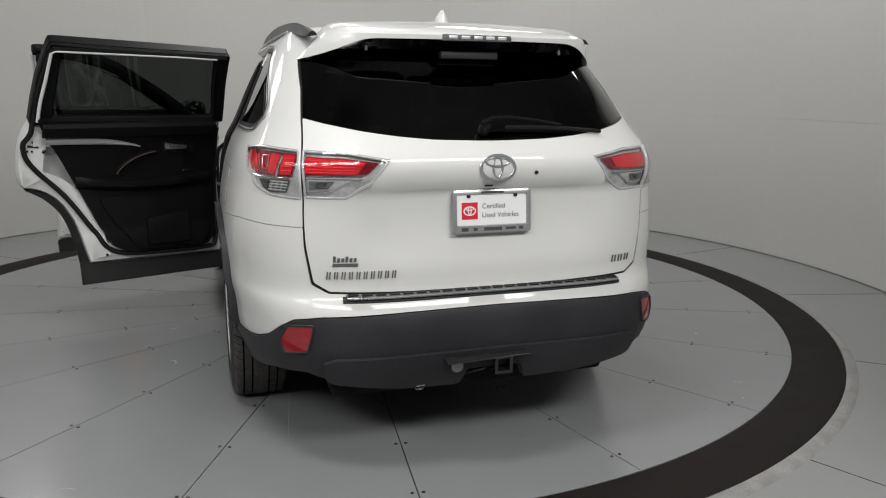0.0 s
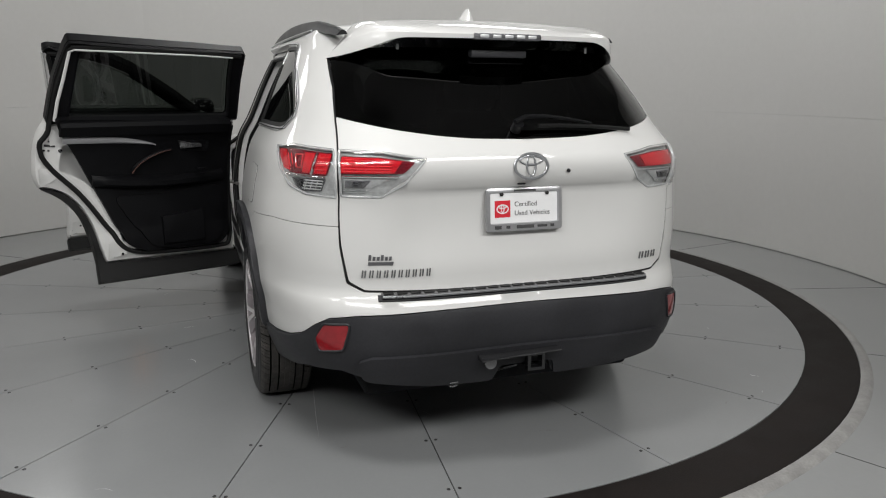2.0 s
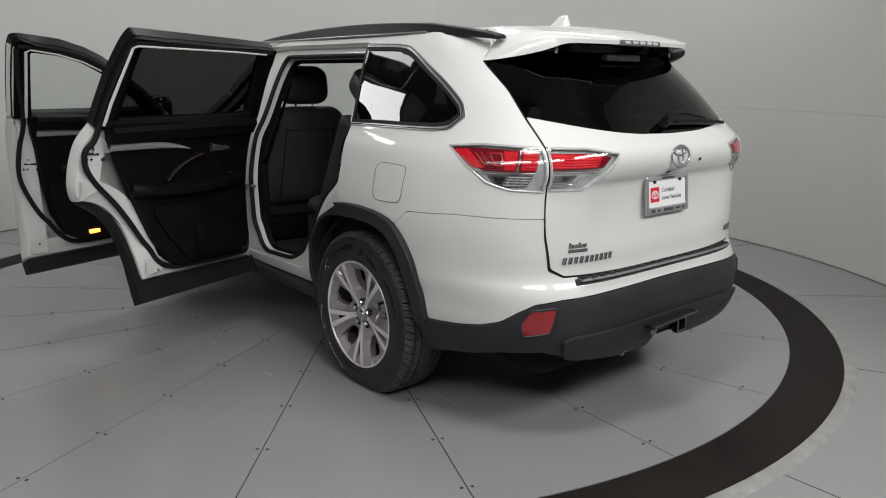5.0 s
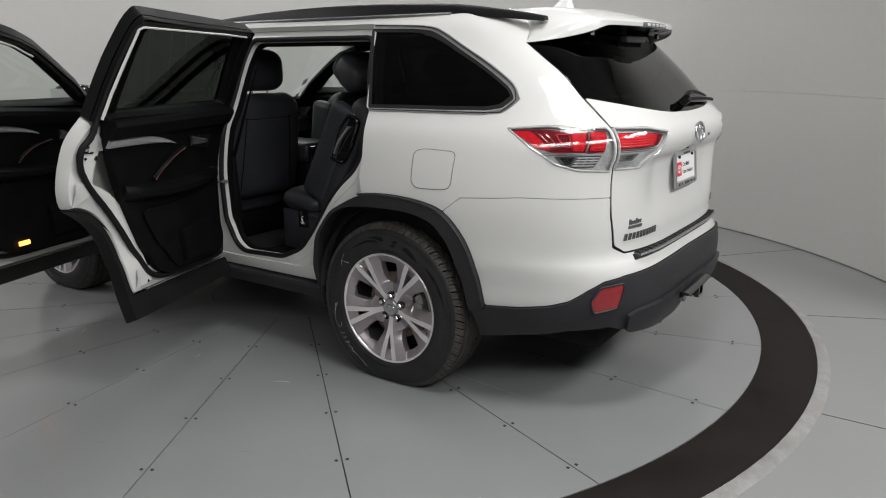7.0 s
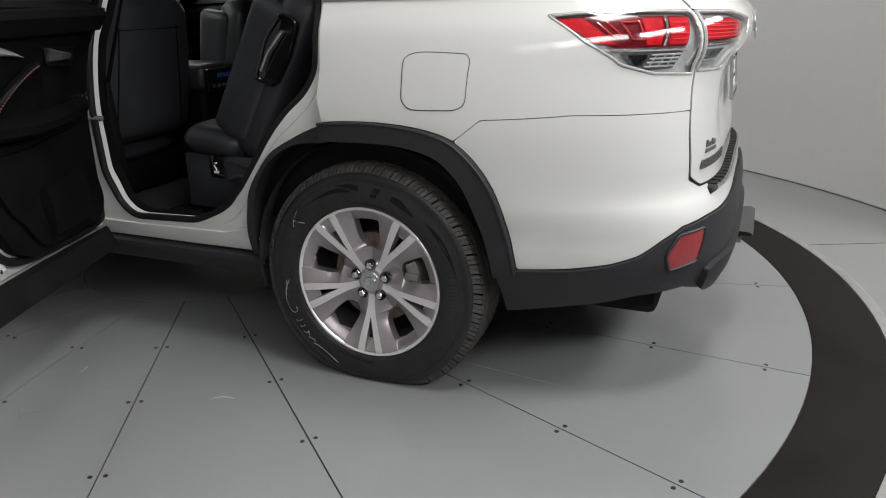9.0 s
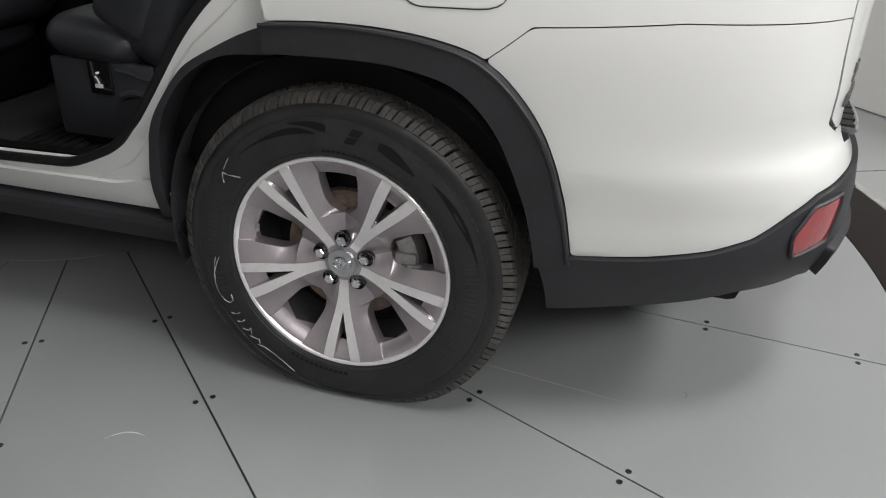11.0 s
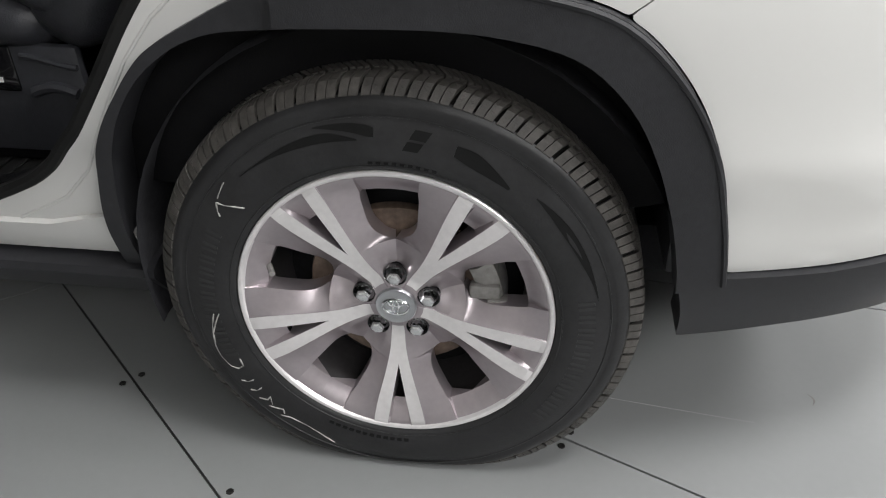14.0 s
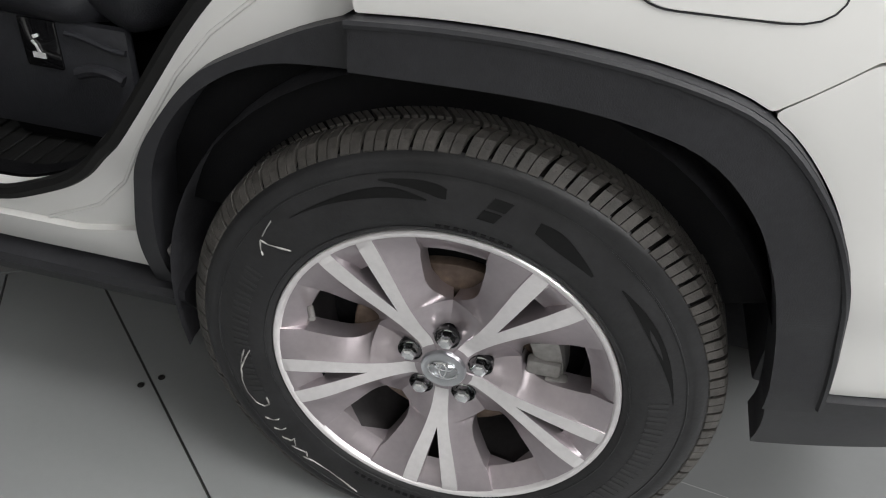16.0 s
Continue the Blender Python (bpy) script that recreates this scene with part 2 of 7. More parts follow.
def smooth_loop(pts, r=0.02, seg=4):
    """Rounds the corners of a closed loop of 2D points."""
    out, n = [], len(pts)
    for i in range(n):
        p, a, b = Vector(pts[i]), Vector(pts[i - 1]), Vector(pts[(i + 1) % n])
        da, db = (a - p), (b - p)
        k = min(r, da.length * 0.45, db.length * 0.45)
        q0, q1 = p + da.normalized() * k, p + db.normalized() * k
        for j in range(seg + 1):
            t = j / seg
            out.append(tuple(q0 * (1 - t) ** 2 + p * 2 * t * (1 - t) + q1 * t * t))
    return out


def curve(pts, n=4):
    """A smooth line through the points."""
    out = []
    for i in range(len(pts) - 1):
        p0, p1, p2, p3 = (Vector(pts[max(0, i - 1)]), Vector(pts[i]), Vector(pts[i + 1]), Vector(pts[min(len(pts) - 1, i + 2)]))
        for k in range(n):
            t = k / n
            q = 0.5 * (2 * p1 + (p2 - p0) * t + (2 * p0 - 5 * p1 + 4 * p2 - p3) * t * t + (3 * p1 - p0 - 3 * p2 + p3) * t ** 3)
            out.append(tuple(q))
    return out + [tuple(pts[-1])]


def resample(loop, step):
    out, n = [], len(loop)
    for i in range(n):
        a, b = Vector(loop[i]), Vector(loop[(i + 1) % n])
        k = max(1, math.ceil((b - a).length / step))
        out += [tuple(a.lerp(b, j / k)) for j in range(k)]
    clean = []
    for p in out:
        if not clean or (Vector(p) - Vector(clean[-1])).length > 0.0015:
            clean.append(p)
    return clean


def inset(loop, d):
    """The loop moved inwards by d (outwards if negative)."""
    n = len(loop)
    area = sum(loop[i][0] * loop[(i + 1) % n][1] - loop[(i + 1) % n][0] * loop[i][1] for i in range(n))
    sign = 1 if area > 0 else -1
    out = []
    for i in range(n):
        a, p, b = Vector(loop[i - 1]), Vector(loop[i]), Vector(loop[(i + 1) % n])
        e0, e1 = (p - a).normalized(), (b - p).normalized()
        t = (e0 + e1)
        t = t.normalized() if t.length > 1e-6 else e0
        nrm = Vector((-t.y, t.x)) * sign
        c = max(0.5, nrm.dot(Vector((-e0.y, e0.x)) * sign))
        out.append(tuple(p + nrm * d / c))
    return out


def inside(p, loops):
    hit = False
    x, y = p
    for loop in loops:
        j = loop[-1]
        for q in loop:
            if (q[1] > y) != (j[1] > y) and x < (j[0] - q[0]) * (y - q[1]) / (j[1] - q[1]) + q[0]:
                hit = not hit
            j = q
    return hit


# ---- the car's outer surface: plan outlines stacked by height ----
def lerp_table(table, v):
    """Smooth value of a table of (key, value) pairs."""
    if v <= table[0][0]:
        return table[0][1]
    for (a, p), (b, q) in zip(table, table[1:]):
        if v <= b:
            i = table.index((a, p))
            p0 = table[i - 1] if i > 0 else (2 * a - b, p)
            q1 = table[i + 2] if i + 2 < len(table) else (2 * b - a, q)
            m0 = (q - p0[1]) / (b - p0[0]) * (b - a)
            m1 = (q1[1] - p) / (q1[0] - a) * (b - a)
            k = (v - a) / (b - a)
            k2, k3 = k * k, k * k * k
            return (2 * k3 - 3 * k2 + 1) * p + (k3 - 2 * k2 + k) * m0 + (3 * k2 - 2 * k3) * q + (k3 - k2) * m1
    return table[-1][1]


HALF_WIDTH = [(0.20, 0.84), (0.30, 0.875), (0.46, 0.932), (0.58, 0.944), (0.64, 0.955), (0.75, 0.959), (0.87, 0.961), (0.94, 0.956),
              (1.02, 0.944), (1.10, 0.927), (1.18, 0.902), (1.28, 0.846), (1.45, 0.772), (1.62, 0.690), (1.67, 0.655), (1.70, 0.62)]
REAR = [(0.20, -0.90), (0.30, -1.02), (0.38, -1.075), (0.48, -1.10), (0.58, -1.10), (0.64, -1.085), (0.70, -1.05), (0.80, -1.05),
        (0.95, -1.05), (1.06, -1.06), (1.105, -1.085), (1.16, -1.098), (1.21, -1.085), (1.26, -1.04), (1.32, -0.985), (1.42, -0.90),
        (1.52, -0.80), (1.60, -0.71), (1.66, -0.60), (1.70, -0.48)]
FRONT = [(0.20, 3.50), (0.35, 3.70), (0.55, 3.76), (0.75, 3.74), (0.88, 3.62), (0.97, 3.30), (1.04, 2.95), (1.10, 2.68), (1.20, 2.52),
         (1.35, 2.28), (1.50, 2.02), (1.62, 1.78), (1.67, 1.62), (1.70, 1.45)]


def ease(a, b, v):
    k = min(1.0, max(0.0, (v - a) / (b - a)))
    return k * k * (3 - 2 * k)


def shell(u, z):
    """A point of one flank, x > 0: u runs from the middle of the tail (0) past y = -0.05 (1.75) and y = 1.0 (2.8) to the nose (5.9)."""
    half = lerp_table(HALF_WIDTH, z)
    if u < 1.75:
        x = max(0.0, math.sin(u / 1.75 * 1.5707963)) ** 0.75
        d = 1 - max(0.0, 1 - x ** 4.5) ** (1 / 3.1)
        h = 1 - ease(0.05, 1.0, d)
        return half * x, d + lerp_table(REAR, z) * h - 1.05 * (1 - h), z
    if u < 2.8:
        return half, u - 1.80, z
    front = lerp_table(FRONT, z)
    span = min(1.1, (front - 1.0) * 0.9)

    def width(d):
        return (1 - max(0.0, 1 - d / span) ** 2.6) ** (1 / 3.2)
    last = front - 0.30
    if u - 1.80 < last:
        return half * width(front - (u - 1.80)), u - 1.80, z
    x = width(0.30) * max(0.0, 1 - (u - 1.80 - last) / (4.1 - last))
    return half * x, front - span * (1 - (1 - x ** 3.2) ** (1 / 2.6)), z


def flank(y, z):
    """u at which the flank at height z passes y."""
    a, b = 0.6, 5.85
    for _ in range(30):
        m = (a + b) / 2
        a, b = (m, b) if shell(m, z)[1] < y else (a, m)
    return a


def nose(x, z):
    """u at which the nose at height z passes x >= 0."""
    a, b = 2.8, 5.9
    for _ in range(30):
        m = (a + b) / 2
        a, b = (m, b) if shell(m, z)[0] > x else (a, m)
    return a


def tail(x, z):
    """u at which the tail at height z passes x >= 0."""
    a, b = 0.0, 1.75
    for _ in range(30):
        m = (a + b) / 2
        a, b = (m, b) if shell(m, z)[0] < x else (a, m)
    return a


def skin(u, z, out=0.0):
    """The outer surface for both flanks: u < 0 is the left one (x < 0). out: metres outwards."""
    x, y, zz = shell(abs(u), z)
    # hollow for the number plate below the tailgate's ledge
    hollow = (1 - ease(0.34, 0.56, x)) * (1 - ease(1.086, 1.106, z)) * ease(0.74, 1.0, z) if y < -0.9 else 0.0
    p = Vector((x if u >= 0 else -x, y + 0.032 * hollow, zz))
    return p + skin_normal(u, z) * out if out else p


def skin_normal(u, z):
    h = 0.012
    n = (skin(u + h, z) - skin(u - h, z)).cross(skin(u, z + h) - skin(u, z - h)).normalized()
    return n


def side(y, z, hand=-1):
    return hand * flank(y, z), z


def back(x, z):
    return math.copysign(tail(abs(x), z), x), z


def left_loop(pts, r=0.02, seg=4):
    """Loop on the left flank from (y, z) pairs; a triple ('b', x, z) lies on the tail, ('u', u, z) is as it stands."""
    flat = []
    for p in pts:
        flat.append(back(p[1], p[2]) if p[0] == "b" else (-p[1], p[2]) if p[0] == "u" else side(p[0], p[1]))
    return smooth_loop(flat, r, seg)


def mirrored(loops):
    return [[(-u, z) for u, z in loop] for loop in loops]


def triangulate(loops, step):
    """Triangles that fill the first loop less the others, with points of a grid inside."""
    from mathutils.geometry import delaunay_2d_cdt
    loops = [resample(loop, step * 0.7) for loop in loops]
    pts, edges = [], []
    for loop in loops:
        k = len(pts)
        pts += [Vector(p) for p in loop]
        edges += [(k + i, k + (i + 1) % len(loop)) for i in range(len(loop))]
    u0, u1 = min(p.x for p in pts), max(p.x for p in pts)
    z0, z1 = min(p.y for p in pts), max(p.y for p in pts)
    edge_pts = np.array([(p.x, p.y) for p in pts])
    for i in range(int((u1 - u0) / step) + 1):
        for j in range(int((z1 - z0) / step) + 1):
            p = (u0 + (i + 0.5) * step, z0 + (j + 0.5) * step)
            if inside(p, loops) and np.min((edge_pts[:, 0] - p[0]) ** 2 + (edge_pts[:, 1] - p[1]) ** 2) > (0.45 * step) ** 2:
                pts.append(Vector(p))
    vs, _, fs, *_ = delaunay_2d_cdt(pts, edges, [], 0, 1e-6)
    keep = []
    for f in fs:
        c = (sum(vs[i].x for i in f) / len(f), sum(vs[i].y for i in f) / len(f))
        if inside(c, loops):
            keep.append(f)
    return vs, keep


def sheet(name, loops, mat, parent, label="", out=0.0, depth=0.02, step=0.045, onto=skin, dome=0.0):
    """A sheet-metal part: loops of (u, z) laid on the car's surface, with its edges folded inwards by depth.
    dome: how far the middle swells beyond the edge."""
    vs, fs = triangulate(loops, step)
    bm = bmesh.new()
    rim = np.array([p for loop in loops for p in resample(loop, step * 0.7)])

    def lift(v):
        if not dome:
            return out
        d = math.sqrt(np.min((rim[:, 0] - v.x) ** 2 + (rim[:, 1] - v.y) ** 2))
        return out + dome * (1 - (1 - min(1.0, d / 0.05)) ** 2)
    main = [bm.verts.new(onto(v.x, v.y, lift(v))) for v in vs]
    normals = [skin_normal(v.x, v.y) if onto is skin else None for v in vs]
    for f in fs:
        a, b, c = (main[i].co for i in f[:3])
        flip = (b - a).cross(c - a).dot(skin_normal(vs[f[0]].x, vs[f[0]].y)) < 0
        try:
            bm.faces.new([main[i] for i in (f[::-1] if flip else f)])
        except ValueError:
            pass
    bm.normal_update()
    rim_edges = [e for e in bm.edges if len(e.link_faces) == 1]
    index = {v: i for i, v in enumerate(main)}
    top, low = {}, {}
    for e in rim_edges:
        for v in e.verts:
            if v not in top:
                i = index[v]
                n = skin_normal(vs[i].x, vs[i].y)
                top[v] = bm.verts.new(v.co)
                low[v] = bm.verts.new(v.co - n * depth)
                normals += [None, None]
    for e in rim_edges:
        a, b = e.link_loops[0].vert, e.link_loops[0].link_loop_next.vert
        bm.faces.new((top[b], top[a], low[a], low[b]))
    if dome or onto is not skin:
        bmesh.ops.delete(bm, geom=[v for v in bm.verts if not v.link_faces], context="VERTS")
        return part(name, bm, mat, parent, label)
    known = dict(zip(main, normals))
    bmesh.ops.delete(bm, geom=[v for v in bm.verts if not v.link_faces], context="VERTS")
    return part(name, bm, mat, parent, label, normals=[tuple(known.get(v) or (0.0, 0.0, 0.0)) for v in bm.verts])


# ---- the studio ----
def studio():
    ground = bmesh.new()
    bmesh.ops.create_grid(ground, x_segments=8, y_segments=8, size=12)
    bmesh.ops.translate(ground, verts=ground.verts, vec=(0, 0, -0.012))
    ground = tagged(part("ground", ground, FLOOR_PAINT), "smooth grey painted concrete studio floor", "floor", kind="structure")
    for k in range(14):
        a = radians(-14 + k * 360 / 14)
        bm = bmesh.new()
        box(bm, (3.175, -0.0025, -0.0119), (4.6, 0.0025, -0.0110))
        o = part("floor_joint", bm, JOINT, ground)
        o.matrix_basis = Matrix.Translation(CENTRE) @ Matrix.Rotation(a, 4, "Z")
    table = tagged(new("turntable"), "round grey steel turntable with a dark ring round it", "turntable", kind="structure")
    table.location = CENTRE
    bm = bmesh.new()
    spin(bm, [(-0.0119, 0.0005), (-0.0075, 0.0005), (-0.0075, 3.16), (-0.0119, 3.16)], "z", n=96)
    part("base_plate", bm, JOINT, table, smooth=False)
    bm = bmesh.new()
    spin(bm, [(-0.010, 2.850), (-0.001, 2.850), (0.0, 2.854), (0.0, 3.106), (-0.001, 3.11), (-0.010, 3.11)], "z", n=160)
    part("ring", bm, RING_BLACK, table, "matt dark brown-black rubber ring")
    bm = bmesh.new()
    spin(bm, [(-0.012, 3.112), (0.001, 3.113), (0.002, 3.118), (0.002, 3.150), (-0.012, 3.172)], "z", n=160)
    part("edge_trim", bm, RIM_METAL, table, "worn pale metal edge")
    # inner disc and twenty plates, cut by radial joints
    bm = bmesh.new()
    spin(bm, [(-0.007, 0.0005), (0.0, 0.0005), (0.0, 0.575), (-0.007, 0.575)], "z", n=64)
    part("centre_plate", bm, DISC_PAINT, table, smooth=False)
    bm = bmesh.new()
    step = radians(18)
    for r_in, r_out in ((0.579, 2.846),):
        ri, ro = [], []
        for k in range(9):
            for r, row in ((r_in, ri), (r_out, ro)):
                g = 0.0026 / r
                a = -step / 2 + g + (step - 2 * g) * k / 8
                row.append((r * math.cos(a), r * math.sin(a)))
        low = [bm.verts.new((x, y, -0.007)) for x, y in ri + ro[::-1]]
        top = [bm.verts.new((x, y, 0.0)) for x, y in ri + ro[::-1]]
        bm.faces.new(top)
        for i in range(len(top)):
            j = (i + 1) % len(top)
            bm.faces.new((low[i], low[j], top[j], top[i]))
    first = part("floor_plate", bm, DISC_PAINT, table, smooth=False)
    for k in range(20):
        o = first if k == 0 else first.copy()
        if k:
            scene.collection.objects.link(o)
        o.matrix_basis = Matrix.Rotation(radians(-149.8 + 9 + 18 * k), 4, "Z")
    bm = bmesh.new()
    spin(bm, [(-0.002, 0.0075), (0.0012, 0.0075), (0.002, 0.006), (0.001, 0.003), (0.001, 0.0002)], "z", n=8)
    bolt = part("bolt", bm, BOLT, table)
    count = 0
    for k in range(20):
        for r in (1.052, 1.47, 1.89, 2.31, 2.71):
            for s in (-0.021, 0.021):
                o = bolt if count == 0 else bolt.copy()
                if count:
                    scene.collection.objects.link(o)
                count += 1
                o.matrix_basis = Matrix.Rotation(radians(-149.8 + 18 * k), 4, "Z") @ Matrix.Translation((r + 0.01 * math.sin(k * 7 + r), s, 0))
    # scuffs and rubber marks on the plates
    rng = random.Random(11)
    for k in range(34):
        r, a = rng.uniform(1.2, 2.8), radians(rng.uniform(150, 330))
        long, turn = rng.uniform(0.02, 0.10) if k > 5 else rng.uniform(0.25, 0.6), rng.uniform(0, 3.1)
        bend = rng.uniform(-0.25, 0.25) * long
        bm = bmesh.new()
        pts = []
        for j in range(9):
            s = j / 8 - 0.5
            pts.append((s * long * math.cos(turn) - bend * (1 - 4 * s * s) * math.sin(turn), s * long * math.sin(turn) + bend * (1 - 4 * s * s) * math.cos(turn)))
        wide = rng.uniform(0.0008, 0.0022) if k > 5 else 0.0008
        low, top = [], []
        for j, (x, y) in enumerate(pts):
            w = wide * math.sin(math.pi * (j + 0.5) / 9)
            low.append(bm.verts.new((x - w * math.sin(turn), y + w * math.cos(turn), 0.0006)))
            top.append(bm.verts.new((x + w * math.sin(turn), y - w * math.cos(turn), 0.0006)))
        for j in range(8):
            bm.faces.new((low[j], low[j + 1], top[j + 1], top[j]))
        o = part("floor_scuff", bm, SCUFF if k % 3 else PALE_SCUFF, table, smooth=False)
        o.matrix_basis = Matrix.Translation((r * math.cos(a), r * math.sin(a), 0))
    # curved wall of boards
    mid, radius = Vector((-0.2, 1.45, 0)), 4.09
    a0, a1 = -66.0, 203.0
    bm = bmesh.new()
    spin(bm, [(-0.012, radius + 0.02), (CEILING, radius + 0.02), (CEILING, radius + 0.12), (-0.012, radius + 0.12)], "z", mid, 72, a0=a0, a1=a1, closed_profile=True)
    wall = tagged(part("wall_round", bm, WALL), "curved off-white studio wall of large boards", "wall", kind="structure")
    wide = math.degrees(2.44 / radius)
    for row, (z0, z1) in enumerate(((-0.004, 1.22), (1.22, 2.44), (2.44, CEILING - 0.02))):
        bm = bmesh.new()
        g = math.degrees(0.0006 / radius)
        spin(bm, [(z0 + 0.0008, radius + 0.018), (z0 + 0.0008, radius), (z1 - 0.0008, radius), (z1 - 0.0008, radius + 0.018)], "z", (0, 0, 0), 14, a0=g, a1=wide - g, closed_profile=True)
        board = part("wall_board", bm, WALL, wall)
        start = -28.0 - 34.27
        k = 0
        while start + wide * (k + 1) < a1 + 1:
            o = board if k == 0 else board.copy()
            if k:
                scene.collection.objects.link(o)
            o.matrix_basis = Matrix.Translation(mid) @ Matrix.Rotation(radians(start + wide * k), 4, "Z")
            k += 1
    # the hall that the booth opens to, behind the camera
    bm = bmesh.new()
    for a, b in (((-7.2, -7.2, -0.02), (-7.0, 7.0, CEILING)), ((6.0, -7.2, -0.02), (6.2, 7.0, CEILING)), ((-7.2, -7.4, -0.02), (6.2, -7.2, CEILING)),
                 ((-7.2, 7.0, -0.02), (6.2, 7.2, CEILING))):
        box(bm, a, b)
    tagged(part("wall_hall", bm, BACK_WALL, smooth=False), "plain grey walls of the hall round the booth", "wall", kind="structure")
    bm = bmesh.new()
    box(bm, (-7.2, -7.4, CEILING), (6.2, 7.2, CEILING + 0.15))
    tagged(part("ceiling", bm, CEILING_PAINT, smooth=False), "grey flat studio ceiling", "ceiling", kind="structure")
    # lamps
    lamps = {}
    for angle, r, height, tilt, power, length in LAMPS:
        a = radians(angle)
        m = Matrix.Translation(CENTRE + Vector((r * math.cos(a), r * math.sin(a), height))) @ Matrix.Rotation(a, 4, "Z") @ Matrix.Rotation(radians(tilt), 4, "Y")
        key = length
        if key not in lamps:
            lamp = lamps[key] = thing("studio_light", "flat white rectangular studio light panel" + (" on the hall side" if length > 2 else " under the ceiling"), "studio light", group="studio light panels")
            h = length / 2 + 0.04
            for p, q in (((-0.34, -h, -0.03), (-0.31, h, 0.06)), ((0.31, -h, -0.03), (0.34, h, 0.06)), ((-0.31, -h, -0.03), (0.31, -h + 0.03, 0.06)), ((-0.31, h - 0.03, -0.03), (0.31, h, 0.06))):
                bm = bmesh.new()
                box(bm, p, q)
                part("frame_bar", bm, SATIN, lamp, smooth=False)
            bm = bmesh.new()
            box(bm, (-0.31, -h + 0.03, 0.0), (0.31, h - 0.03, 0.06))
            part("backing", bm, PLATE_WHITE, lamp, smooth=False)
            bm = bmesh.new()
            tube(bm, [(0, 0, 0.06), (0, 0, 0.10)], 0.03, 8)
            part("mount", bm, SATIN, lamp)
            lamp.matrix_basis = m
        else:
            copy_thing(lamps[key], m)
        # rod up to the ceiling
        bm = bmesh.new()
        tube(bm, [m @ Vector((0, 0, 0.08)), Vector((*(m @ Vector((0, 0, 0.08))).xy, CEILING))], 0.018, 8)
        tagged(part("hanger_rod", bm, SATIN), "thin grey steel rod that carries a light panel", "rod", "studio light rods")
        light = bpy.data.lights.new("panel_lamp", "AREA")
        light.shape, light.size, light.size_y, light.energy, light.color = "RECTANGLE", 0.6, length, power, (1.0, 0.995, 0.985)
        new("panel_lamp", light).matrix_world = m @ Matrix.Translation((0, 0, -0.02))


studio()


# ---- the car ----
car = thing("car", "pearl white mid-size suv standing with two doors wide open", "car")

GATE = [("b", -0.648, 1.560), ("b", -0.661, 1.44), ("b", -0.679, 1.33), ("b", -0.699, 1.21), ("b", -0.699, 1.05), ("b", -0.697, 0.87), ("b", -0.674, 0.735)]
ARCH_OUT = curve([(0.128, 0.897), (0.02, 0.904), (-0.10, 0.903), (-0.22, 0.890), (-0.318, 0.860), (-0.395, 0.79), (-0.45, 0.70), (-0.485, 0.59), (-0.508, 0.468)])
ARCH_IN = [(-0.43, 0.315)] + curve([(-0.432, 0.49), (-0.405, 0.60), (-0.364, 0.70), (-0.32, 0.765), (-0.26, 0.813), (-0.17, 0.837), (-0.06, 0.845), (0.128, 0.841)])
SEAM_Z = 0.945


def seam_point(g):
    """The seam between the roof spoiler and the pillar, from the roof (0) down to the tailgate (1): u and z."""
    u_top, u_low = flank(-0.40, 1.690), tail(0.650, 1.553)
    return u_top + (u_low - u_top) * g ** 0.9, 1.690 + (1.553 - 1.690) * g


def both(name, loops, mat, parent, label="", **more):
    """The same sheet on the left and on the right."""
    sheet(name, loops, mat, parent, label, **more)
    sheet(name, mirrored(loops), mat, parent, label, **more)


